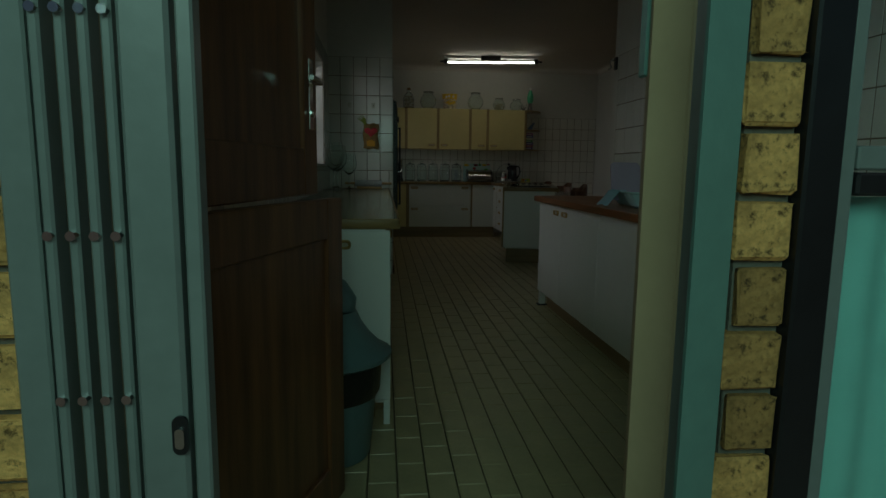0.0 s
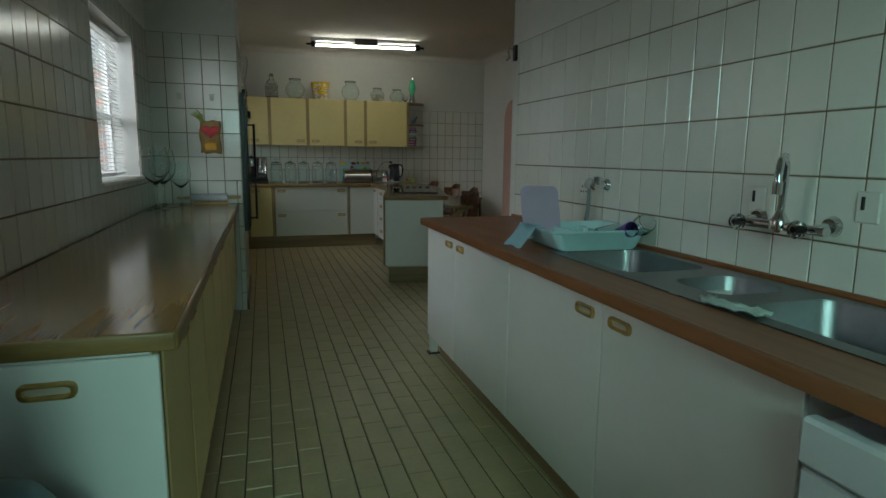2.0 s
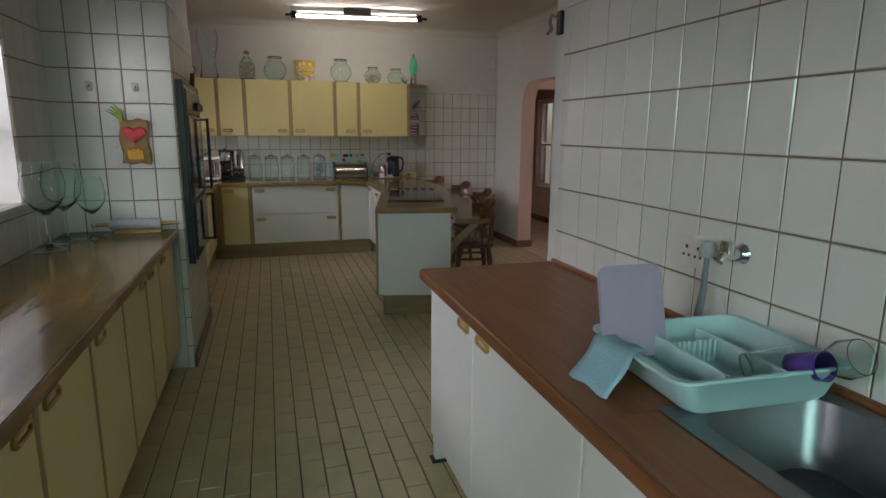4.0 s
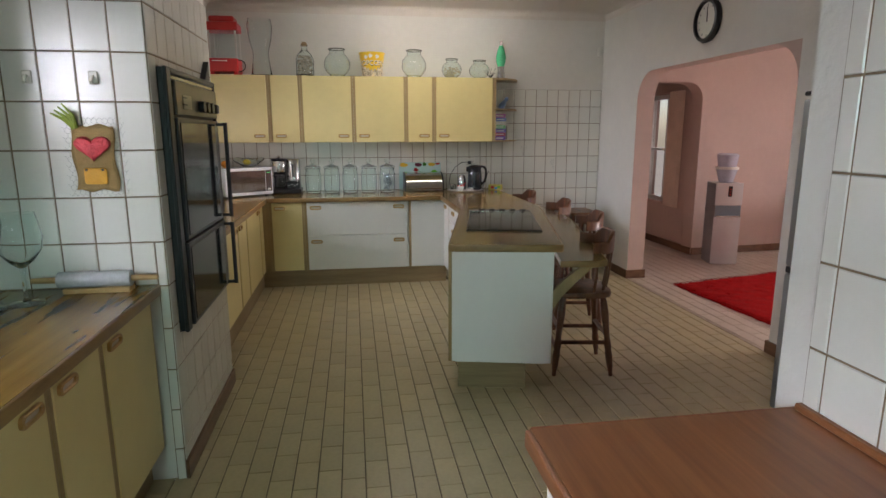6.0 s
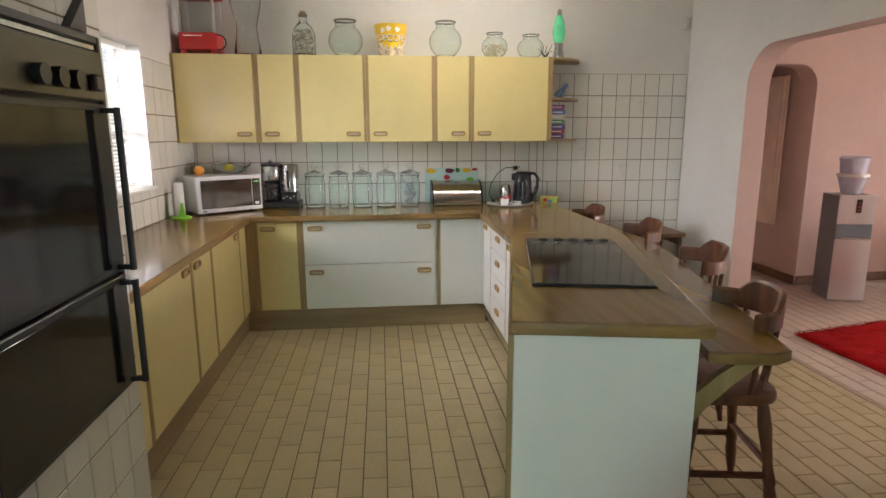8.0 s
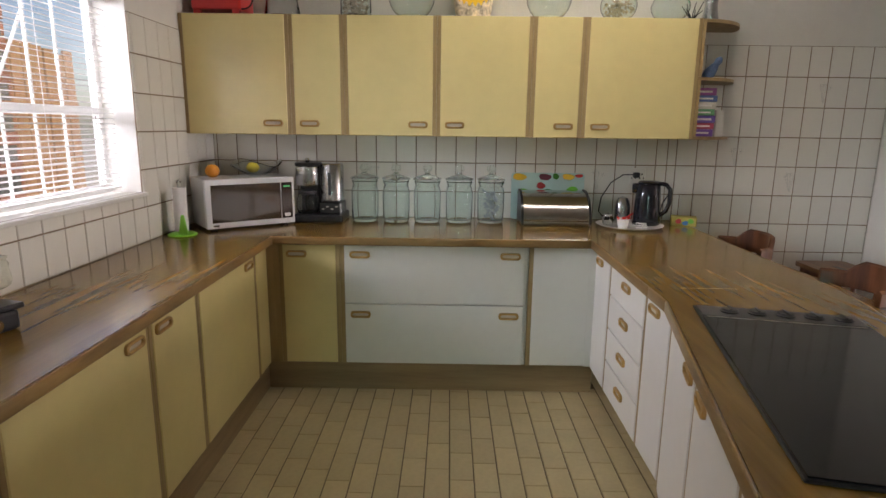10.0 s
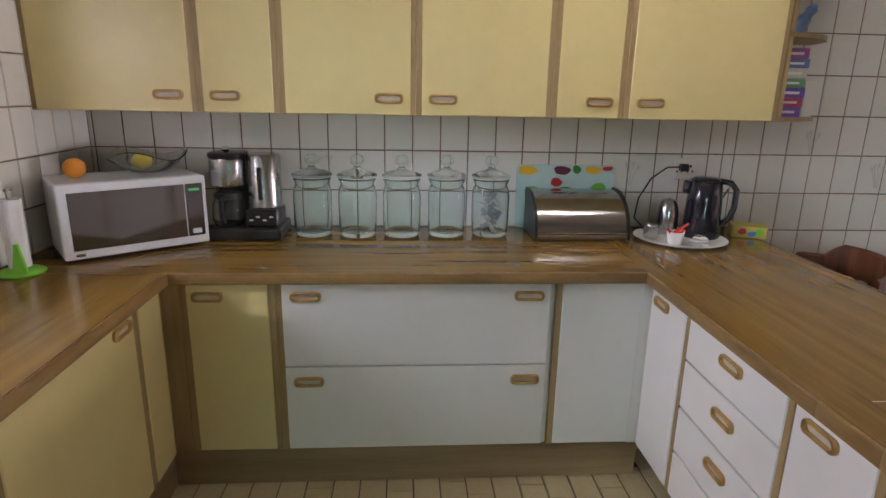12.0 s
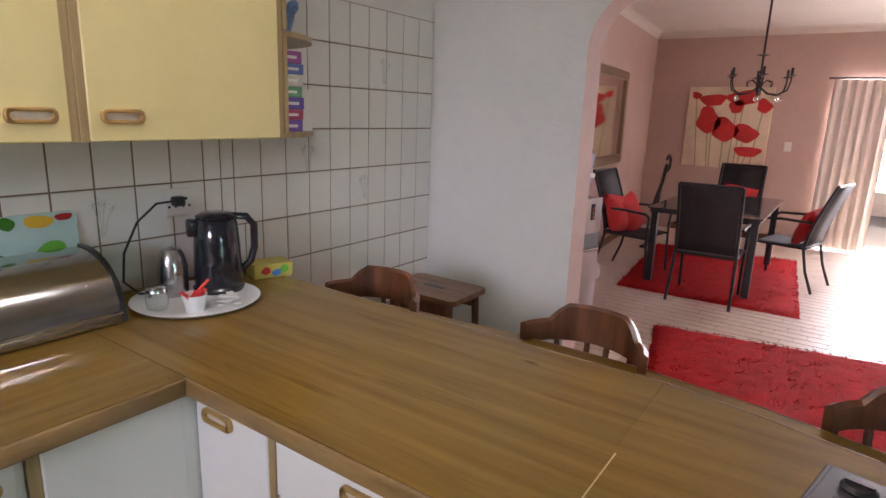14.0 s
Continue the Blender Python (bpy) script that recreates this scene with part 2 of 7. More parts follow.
def box(x0, x1, y0, y1, z0, z1, bevel=0.0, bm=None, seg=1):
    bm = bm or bmesh.new()
    m = Matrix.Translation(((x0 + x1) / 2, (y0 + y1) / 2, (z0 + z1) / 2)) @ Matrix.Diagonal((abs(x1 - x0), abs(y1 - y0), abs(z1 - z0), 1))
    r = bmesh.ops.create_cube(bm, size=1, matrix=m)
    if bevel:
        es = list({e for v in r["verts"] for e in v.link_edges})
        bmesh.ops.bevel(bm, geom=es, offset=bevel, segments=seg, affect="EDGES", profile=0.5)
    return bm


def lathe(profile, seg=24, at=(0, 0, 0), bm=None):
    """A turned solid round the z axis: rows of (radius, height)."""
    bm = bm or bmesh.new()
    rings = []
    for r, z in profile:
        if r < 1e-5:
            rings.append([bm.verts.new((at[0], at[1], at[2] + z))])
        else:
            rings.append([bm.verts.new((at[0] + r * math.cos(2 * math.pi * i / seg), at[1] + r * math.sin(2 * math.pi * i / seg), at[2] + z)) for i in range(seg)])
    for a, b in zip(rings, rings[1:]):
        for i in range(seg):
            j = (i + 1) % seg
            if len(a) == 1 and len(b) > 1:
                bm.faces.new((a[0], b[i], b[j]))
            elif len(b) == 1 and len(a) > 1:
                bm.faces.new((a[i], a[j], b[0]))
            elif len(a) > 1:
                bm.faces.new((a[i], a[j], b[j], b[i]))
    return bm


def tube(pts, r, seg=10, bm=None, r1=None):
    """A round bar along a line of points, tapered from r to r1."""
    bm = bm or bmesh.new()
    pts = [Vector(p) for p in pts]
    rings = []
    for i, p in enumerate(pts):
        d = (pts[min(i + 1, len(pts) - 1)] - pts[max(i - 1, 0)]).normalized()
        u = d.orthogonal().normalized() if not rings else (u - d * u.dot(d)).normalized()
        v = d.cross(u)
        k = r if r1 is None else r + (r1 - r) * i / (len(pts) - 1)
        rings.append([bm.verts.new(p + k * (math.cos(2 * math.pi * j / seg) * u + math.sin(2 * math.pi * j / seg) * v)) for j in range(seg)])
    for a, b in zip(rings, rings[1:]):
        for j in range(seg):
            bm.faces.new((a[j], a[(j + 1) % seg], b[(j + 1) % seg], b[j]))
    bm.faces.new(rings[0][::-1])
    bm.faces.new(rings[-1])
    return bm


def arc(c, r, a0, a1, n, plane="xz"):
    out = []
    for i in range(n + 1):
        a = radians(a0 + (a1 - a0) * i / n)
        u, v = r * math.cos(a), r * math.sin(a)
        out.append((c[0] + u, c[1], c[2] + v) if plane == "xz" else (c[0], c[1] + u, c[2] + v) if plane == "yz" else (c[0] + u, c[1] + v, c[2]))
    return out


def prism(outline, z0, z1, bevel=0.0, bm=None, seg=2):
    """A slab of any outline in x and y."""
    bm = bm or bmesh.new()
    lo = [bm.verts.new((x, y, z0)) for x, y in outline]
    hi = [bm.verts.new((x, y, z1)) for x, y in outline]
    n = len(lo)
    faces = [bm.faces.new(lo[::-1]), bm.faces.new(hi)]
    for i in range(n):
        faces.append(bm.faces.new((lo[i], lo[(i + 1) % n], hi[(i + 1) % n], hi[i])))
    if bevel:
        bmesh.ops.bevel(bm, geom=list({e for f in faces[:2] for e in f.edges}), offset=bevel, segments=seg, affect="EDGES", profile=0.5)
    return bm


def rounded(w, h, r, n=5):
    """A rounded rectangle, as a list of points round its middle."""
    out = []
    for cx, cy, a in ((w / 2 - r, h / 2 - r, 0), (-w / 2 + r, h / 2 - r, 90), (-w / 2 + r, -h / 2 + r, 180), (w / 2 - r, -h / 2 + r, 270)):
        for i in range(n + 1):
            t = radians(a + 90 * i / n)
            out.append((cx + r * math.cos(t), cy + r * math.sin(t)))
    return out


def ring(outer, inner, t0, t1, bm=None):
    """A flat frame between two outlines with as many points, its front at y = t0, its back at t1."""
    bm = bm or bmesh.new()
    n = len(outer)
    o0, i0 = [bm.verts.new((x, t0, z)) for x, z in outer], [bm.verts.new((x, t0, z)) for x, z in inner]
    o1, i1 = [bm.verts.new((x, t1, z)) for x, z in outer], [bm.verts.new((x, t1, z)) for x, z in inner]
    for i in range(n):
        j = (i + 1) % n
        for q in ((o0[i], o0[j], i0[j], i0[i]), (o1[i], o1[j], o0[j], o0[i]), (i0[i], i0[j], i1[j], i1[i]), (o1[j], o1[i], i1[i], i1[j])):
            bm.faces.new(q)
    return bm


def turned(bm, m):
    bm.transform(m)
    return bm


# ---- the rooms ----
def wall(name, axis, t0, t1, u0, u1, z0, z1, holes=(), material=None, sides=None, label=""):
    """A wall that fills t0..t1 across and u0..u1 along, with openings (u0, u1, z0, z1, corner radius) through it. axis: the one across."""
    bm = bmesh.new()
    us = sorted({u0, u1, *[h[0] for h in holes], *[h[1] for h in holes]})
    zs = sorted({z0, z1, *[h[2] for h in holes], *[h[3] for h in holes]})
    us, zs = [u for u in us if u0 <= u <= u1], [z for z in zs if z0 <= z <= z1]

    def solid(i, k):
        if not (0 <= i < len(us) - 1 and 0 <= k < len(zs) - 1):
            return False
        cu, cz = (us[i] + us[i + 1]) / 2, (zs[k] + zs[k + 1]) / 2
        return not any(h[0] < cu < h[1] and h[2] < cz < h[3] for h in holes)

    def p(t, u, z):
        return (t, u, z) if axis == "x" else (u, t, z)

    def quad(*q):
        bm.faces.new([bm.verts.new(p(*c)) for c in q])

    for i in range(len(us) - 1):
        for k in range(len(zs) - 1):
            if not solid(i, k):
                continue
            a, b, c, d = us[i], us[i + 1], zs[k], zs[k + 1]
            quad((t0, a, c), (t0, b, c), (t0, b, d), (t0, a, d))
            quad((t1, a, c), (t1, a, d), (t1, b, d), (t1, b, c))
            if not solid(i - 1, k):
                quad((t0, a, c), (t0, a, d), (t1, a, d), (t1, a, c))
            if not solid(i + 1, k):
                quad((t0, b, c), (t1, b, c), (t1, b, d), (t0, b, d))
            if not solid(i, k - 1):
                quad((t0, a, c), (t1, a, c), (t1, b, c), (t0, b, c))
            if not solid(i, k + 1):
                quad((t0, a, d), (t0, b, d), (t1, b, d), (t1, a, d))
    for h in holes:
        r = h[4] if len(h) > 4 else 0
        if r:
            for cu, s in ((h[0] + r, -1), (h[1] - r, 1)):
                pts = [(cu + s * r * math.sin(radians(9 * j)), h[3] - r + r * math.cos(radians(9 * j))) for j in range(11)]
                corner = (cu + s * r, h[3])
                for j in range(10):
                    (ua, za), (ub, zb) = pts[j], pts[j + 1]
                    quad((t0, ua, za), (t0, ub, zb), (t1, ub, zb), (t1, ua, za))
                    for t in (t0, t1):
                        bm.faces.new([bm.verts.new(p(t, *c)) for c in ((ua, za), (ub, zb), corner)])
    bmesh.ops.remove_doubles(bm, verts=bm.verts, dist=0.0004)
    bmesh.ops.recalc_face_normals(bm, faces=bm.faces)
    me = bpy.data.meshes.new(name)
    mats = [material or WHITE_PLASTER]
    if sides:
        mats.append(sides[1])
        ax = 0 if axis == "x" else 1
        for f in bm.faces:
            f.material_index = 1 if f.normal[ax] * sides[0] > 0.5 or (len(sides) > 2 and abs(f.normal[ax]) < 0.5) else 0
    bm.to_mesh(me)
    bm.free()
    for mt in mats:
        me.materials.append(mt)
    return tagged(new(name, me), label, "wall", kind="structure")


CEIL, DCEIL, SKEW_DEG = 2.83, 2.72, 5.0
X_W, X_E, Y_N = 0.44, 4.72, 9.865
wall_west = wall("wall_west", "x", 0.24, X_W, 0.675, 10.06, -0.2, CEIL,
                 [(1.88, 2.88, 1.14, 2.06), (4.22, 5.28, 1.14, 2.06), (7.94, 8.94, 1.15, 2.07)], label="white plastered kitchen wall with three windows")
wall_south = wall("wall_south", "y", 0.53, 0.675, -2.0, 2.92, -0.2, CEIL, [(0.55, 1.475, -0.2, 2.1), (1.60, 2.25, 0.1, 1.95)],
                  sides=(-1, MORTAR), label="outer wall at the back door")
wall_sink = wall("wall_sink", "x", 2.88, 3.03, 0.675, 4.49, 0, CEIL, label="white wall behind the sink worktop")
wall_middle = wall("wall_middle", "y", 4.29, 4.49, 3.03, X_E, 0, CEIL, label="plain white kitchen wall")
wall_east = wall("wall_east", "x", X_E, 4.9, 2.5, 10.0, 0, CEIL, [(6.80, 8.985, 0, 2.11, 0.28)], sides=(1, PINK_PLASTER, True),
                 label="white kitchen wall with a wide rounded archway")
wall_north = wall("wall_north", "y", Y_N, 10.06, X_W, X_E, 0, CEIL, label="white kitchen end wall")
dining_wall_north = wall("dining_wall_north", "y", 10.0, 10.2, 4.9, 10.95, 0, DCEIL, [(4.9, 6.07, 0, 2.11, 0.2)], PINK_PLASTER,
                         label="pink plastered dining room wall")
dining_wall_east = wall("dining_wall_east", "x", 10.85, 11.05, 2.3, 10.7, 0, DCEIL, [(5.4, 8.2, 0, 2.1)], PINK_PLASTER,
                        label="pink plastered dining room wall with a sliding door")
dining_wall_south = wall("dining_wall_south", "y", 2.3, 2.5, 4.72, 10.85, 0, DCEIL, material=PINK_PLASTER, label="pink plastered dining room wall")
passage_wall_east = wall("passage_wall_east", "x", 6.07, 6.26, 10.2, 13.2, 0, DCEIL, [(10.45, 11.35, 0.58, 2.03)], PINK_PLASTER,
                         label="pink passage wall with a window")
passage_wall_west = wall("passage_wall_west", "x", 4.72, 4.9, 10.06, 13.2, 0, DCEIL, material=PINK_PLASTER, label="pink passage wall")
passage_wall_north = wall("passage_wall_north", "y", 13.2, 13.35, 4.72, 6.26, 0, DCEIL, material=PINK_PLASTER, label="pink passage end wall")


# the dining room stands askew to the kitchen by a few degrees
SKEW = Matrix.Translation((6.07, 10.0, 0)) @ Matrix.Rotation(radians(SKEW_DEG), 4, "Z") @ Matrix.Translation((-6.07, -10.0, 0))
dining_wall_north.matrix_world = SKEW


def slab(name, x0, x1, y0, y1, z0, z1, material, label, category):
    return tagged(part(name, box(x0, x1, y0, y1, z0, z1), material), label, category, kind="structure")


slab("ceiling", 0.24, 4.9, 0.5, 10.06, CEIL, CEIL + 0.15, CEILING, "off-white plastered kitchen ceiling", "ceiling")
slab("ceiling_passage", 4.902, 6.30, 10.752, 13.35, DCEIL, DCEIL + 0.2, CEILING, "pale passage ceiling", "ceiling")
slab("ceiling_dining", 4.902, 11.05, 2.3, 10.75, DCEIL, DCEIL + 0.2, CEILING, "pale dining room ceiling", "ceiling")
floor = slab("floor", 0.44, 4.72, 0.68, 9.865, -0.2, -0.005, FLOOR_GROUT, "beige brick-shaped floor tiles with dark joints", "floor")
slab("floor_threshold", 0.55, 1.40, 0.44, 0.68, -0.2, 0.0, FLOOR_TILE, "worn tiled door sill", "floor")
floor_dining = slab("floor_dining", 4.72, 11.05, 2.3, 13.35, -0.2, -0.005, PALE_GROUT, "pale glossy dining room floor tiles", "floor")
slab("ground", -60, 70, -60, 70, -0.4, -0.201, GROUND, "sandy paving round the house", "ground")


def molding(name, pts, material, label, r=0.07, z=CEIL):
    """A cornice of quarter-hollow section along a line of points, in the corner under a ceiling."""
    bm = bmesh.new()
    for (x0, y0, nx, ny), (x1, y1, _, _) in pts:
        prof = [(0, -r)] + [(r - r * math.cos(radians(a)), -r + r * math.sin(radians(a))) for a in (20, 45, 70)] + [(r, 0), (0, 0)]
        ra = [bm.verts.new((x0 + nx * u, y0 + ny * u, z + v)) for u, v in prof]
        rb = [bm.verts.new((x1 + nx * u, y1 + ny * u, z + v)) for u, v in prof]
        for i in range(len(prof)):
            j = (i + 1) % len(prof)
            bm.faces.new((ra[i], ra[j], rb[j], rb[i]))
    return tagged(part(name, bm, material), label, "cornice", kind="structure")


molding("trim_cornice", [((X_W, Y_N - 0.001, 0, -1), (X_E, Y_N - 0.001, 0, -1)), ((X_E - 0.001, 4.49, -1, 0), (X_E - 0.001, Y_N, -1, 0)),
                         ((X_W + 0.001, 0.75, 1, 0), (X_W + 0.001, Y_N, 1, 0))], CEILING, "white plaster cornice", 0.085)
molding("trim_cornice_dining", [((4.9, 9.999, 0, -1), (10.9, 9.999, 0, -1))], CEILING, "white plaster cornice in the dining room", 0.09, DCEIL).matrix_world = SKEW
molding("trim_cornice_dining", [((10.849, 2.5, -1, 0), (10.849, 10.4, -1, 0))], CEILING,
        "white plaster cornice in the dining room", 0.09, DCEIL)


def baseboard(x0, x1, y0, y1, h=0.09):
    tagged(part("baseboard", box(x0, x1, y0, y1, 0.0, h, 0.004), SKIRT), "dark brown timber skirting board", "skirting", kind="structure")


baseboard(4.70, 4.718, 8.985, 9.86)
baseboard(4.70, 4.718, 4.49, 6.80)
baseboard(4.70, 4.92, 8.967, 8.985)
baseboard(4.70, 4.92, 6.80, 6.818)
baseboard(6.07, 10.85, 9.982, 9.998)
bpy.data.objects["baseboard.004"].matrix_world = SKEW
baseboard(6.052, 6.068, 10.01, 13.2)
baseboard(10.832, 10.848, 8.2, 9.98)

# oven column, between the two worktops
COL_X, COL_Y0, COL_Y1 = 1.09, 5.82, 6.87
tagged(part("wall_oven_column", box(X_W, COL_X - 0.006, COL_Y0 + 0.006, COL_Y1 - 0.006, 0, CEIL), [WHITE_PLASTER]), "tiled oven housing column", "wall", kind="structure")
baseboard(COL_X, COL_X + 0.016, COL_Y0 - 0.01, COL_Y1, 0.09)


# ---- kitchen cabinets: the front looks along -y in the unit's own space ----
def handle(parent, x, z, w=0.112, h=0.038, upright=False):
    o = rounded(w, h, h * 0.42)
    i = [(a * 0.78, b * 0.48) for a, b in o]
    bm = ring(o, i, -0.012, 0.0)
    bmesh.ops.bevel(bm, geom=[e for e in bm.edges if all(abs(v.co.y + 0.012) < 1e-6 for v in e.verts) and len(e.link_faces) == 2 and any(abs(f.normal.y) < 0.5 for f in e.link_faces)], offset=0.003, segments=1, affect="EDGES")
    m = Matrix.Translation((x, 0, z)) @ (Matrix.Rotation(radians(90), 4, "Y") if upright else Matrix())
    hd = part("handle", turned(bm, m), HANDLE, parent, "brown oval recessed handle", True)
    bm2 = bmesh.new()
    v = [bm2.verts.new((m @ Vector((a * 0.8, -0.0015, b * 0.5)))) for a, b in o]
    bm2.faces.new(v)
    part("handle_recess", bm2, HANDLE_IN, hd)
    return hd


def front(parent, x0, x1, z0, z1, material, pulls=(), name="door", t=0.018):
    """A door or drawer front with its handles, at y = -t..0."""
    d = part(name, box(x0, x1, -t, -0.001, z0, z1, 0.003), material, parent)
    hm = Matrix.Translation((0, -t, 0))
    for hx, hz in pulls:
        h = handle(d, hx, hz)
        h.matrix_local = hm
    return d


def cabinet(name, m, w, d, z0, z1, material, fronts, label, category="cabinet", group="", stiles=(True, True), sw=0.024):
    """A unit with its carcass, side stiles and fronts: rows of (x0, x1, z0, z1, [(x, z) of handles], kind)."""
    c = thing(name, m, label, category, group)
    part("body", box(0.001, w - 0.001, 0.0, d, z0, z1), material, c)
    if stiles[0]:
        part("stile", box(0.0, sw, -0.014, 0.003, z0, z1, 0.002), STILE, c, "tan wood-grain edge strip")
    if stiles[1]:
        part("stile", box(w - sw, w, -0.014, 0.003, z0, z1, 0.002), STILE, c, "tan wood-grain edge strip")
    for x0, x1, a, b, pulls, kind in fronts:
        front(c, x0, x1, a, b, material, pulls, kind)
    return c


def at(x, y, turn, z=0.0):
    return Matrix.Translation((x, y, z)) @ Matrix.Rotation(radians(turn), 4, "Z")


UZ0, UZ1, UY = 1.43, 2.09, 9.48
uppers = [(0.445, 1.06, "r"), (1.06, 1.368, "l"), (1.368, 1.893, "r"), (1.893, 2.43, "l"), (2.43, 2.724, "r"), (2.724, 3.366, "l")]
for x0, x1, side in uppers:
    w = x1 - x0
    hx = w - 0.105 if side == "r" else 0.105
    cabinet("wall_cabinet", at(x0, UY + 0.018, 0), w - 0.001, Y_N - UY - 0.018 - 0.006, UZ0, UZ1, CREAM_LAM,
            [(0.022, w - 0.022, UZ0 + 0.002, UZ1 - 0.002, [(hx, UZ0 + 0.065)], "door")],
            "cream laminate wall cabinet with a brown oval handle", group="wall cabinets over the worktop")

BZ0, BZ1, BY = 0.17, 0.857, 9.15
PZ = 0.17


def base(x, y, turn, w, d, fronts, material, label, stiles=(True, True), name="base_cabinet", group="base cabinets"):
    return cabinet(name, at(x, y, turn), w - 0.001, d, BZ0, BZ1, material, fronts, label, group=group, stiles=stiles)


G = 0.024
base(1.045, BY + 0.018, 0, 0.336, 0.68, [(G, 0.312, BZ0 + 0.003, BZ1 - 0.006, [(0.10, 0.80)], "door")], CREAM_LAM,
     "narrow cream base cabinet with one door", (True, True))
base(1.381, BY + 0.018, 0, 1.033, 0.68, [(G, 1.012, 0.523, BZ1 - 0.006, [(0.11, 0.80), (0.93, 0.80)], "drawer"),
                                         (G, 1.012, BZ0 + 0.003, 0.518, [(0.11, 0.46), (0.93, 0.46)], "drawer")], WHITE_LAM,
     "white unit with two wide drawers under the worktop", (True, False))
base(2.414, BY + 0.018, 0, 0.336, 0.68, [(G, 0.33, BZ0 + 0.003, BZ1 - 0.006, [], "door")], WHITE_LAM, "white corner base cabinet with a plain door", (True, False))
# left run behind the oven column; its fronts look to +x
LX = 0.985
lefts = [(6.875, 7.205, []), (7.205, 7.88, ["r"]), (7.88, 8.255, ["l"]), (8.255, 8.945, ["r"]), (8.945, 9.15, [])]
for y0, y1, pulls in lefts:
    w = y1 - y0
    base(LX - 0.018, y0, 90, w, LX - 0.018 - X_W - 0.008, [(0.02, w - 0.02, BZ0 + 0.003, BZ1 - 0.006, [(w - 0.10 if p == "r" else 0.09, 0.80) for p in pulls], "door")],
         CREAM_LAM, "cream base cabinet with one door beside the oven column" if pulls else "narrow cream filler cabinet under the worktop")
# left run before the column
lefts = [(2.165, 2.62, ["r"]), (2.62, 3.08, ["l"]), (3.08, 3.55, ["r"]), (3.55, 4.03, ["l"]), (4.03, 4.49, ["l"]), (4.49, 4.95, ["r"]), (4.95, 5.30, ["l"]), (5.30, 5.81, ["l"])]
for y0, y1, pulls in lefts:
    w = y1 - y0
    base(1.018 - 0.018, y0, 90, w, 1.0 - X_W - 0.008, [(0.02, w - 0.02, BZ0 + 0.003, BZ1 - 0.006, [(w - 0.10 if p == "r" else 0.10, 0.80) for p in pulls], "door")],
         CREAM_LAM, "cream base cabinet with one door along the windows")
end = thing("end_cabinet", at(X_W + 0.008, 2.145, 0), "white end cabinet whose front faces the back door", "cabinet", "base cabinets")
part("body", box(0, 0.548, 0.004, 0.019, 0.10, BZ1), WHITE_LAM, end)
front(end, 0.0, 0.57, 0.12, BZ1 - 0.004, WHITE_LAM, [(0.353, 0.795)], "door")
part("leg", box(0.54, 0.568, 0.0, 0.03, 0.0, 0.12, 0.003), WHITE_FRAME, end)
# sink run; its fronts look to -x
SX = 2.268
sinks = [(4.395, 3.83, "n"), (3.83, 3.07, "f"), (3.07, 2.33, "n"), (2.33, 1.60, "f")]
for y0, y1, side in sinks:
    w = y0 - y1
    c = thing("base_cabinet", at(SX + 0.018, y0, -90), "white base cabinet with one door under the sink worktop", "cabinet", "base cabinets")
    dp = 2.88 - SX - 0.026
    for n, b in (("side_panel", (0.001, 0.018, 0, dp, 0.12, BZ1)), ("side_panel", (w - 0.018, w - 0.001, 0, dp, 0.12, BZ1)), ("floor_panel", (0.018, w - 0.018, 0, dp, 0.12, 0.14)), ("back_panel", (0.018, w - 0.018, dp - 0.01, dp, 0.14, BZ1))):
        part(n, box(*b), WHITE_LAM, c)
    front(c, 0.003, w - 0.003, 0.122, BZ1 - 0.006, WHITE_LAM, [(w - 0.10 if side == "n" else 0.10, 0.795)], "door")
leg = thing("cabinet_leg", at(SX + 0.03, 4.35, 0), "white metal furniture foot under the sink cabinets", "leg")
part("post", box(-0.025, 0.025, -0.02, 0.02, 0.012, 0.12, 0.004), WHITE_FRAME, leg)
part("foot", box(-0.04, 0.04, -0.03, 0.03, 0.0, 0.012, 0.003), BLACK, leg)


def plinth(name, x0, x1, y0, y1, label="brown wood-grain plinth under the base cabinets"):
    return tagged(part(name, box(x0, x1, y0, y1, 0.0, PZ + 0.002, 0.002), PLINTH), label, "plinth", kind="structure")


plinth("trim_plinth_back", 0.955, 2.80, BY + 0.03, BY + 0.05)
plinth("trim_plinth_left", 0.935, 0.955, COL_Y1, BY + 0.049)
plinth("trim_plinth_window", 0.93, 0.95, 2.22, COL_Y0 - 0.01)
tagged(part("trim_plinth_sink", box(SX + 0.06, SX + 0.08, 1.62, 4.30, 0.0, 0.119, 0.002), PLINTH), "brown wood-grain plinth under the sink cabinets", "plinth", kind="structure")

# peninsula: a straight part, then one that swings out by ten degrees or so
TURN = math.degrees(math.atan2(0.35, 1.49))
PEN_A, PEN_B, PEN_C, PEN_D = Vector((2.742, 9.12)), Vector((2.735, 8.02)), Vector((2.385, 6.53)), Vector((3.03, 6.405))
pen_axis = (PEN_B - PEN_C).normalized()
side = Vector((pen_axis.y, -pen_axis.x))
PX = 2.775
pw = 0.30
base(PX + 0.018, 9.15, -90, pw, 0.55, [(0.008, pw - G, BZ0 + 0.003, BZ1 - 0.006, [(0.10, 0.80)], "door")], WHITE_LAM, "narrow white base cabinet in the corner", (False, True))
dw = 0.53
base(PX + 0.018, 8.85, -90, dw, 0.55, [(0.006, dw - G, BZ0 + 0.003 + k * 0.171, BZ0 + 0.168 + k * 0.171, [(dw * 0.5, BZ0 + 0.105 + k * 0.171)], "drawer") for k in range(4)],
     WHITE_LAM, "white unit of four drawers in the peninsula", (False, True))
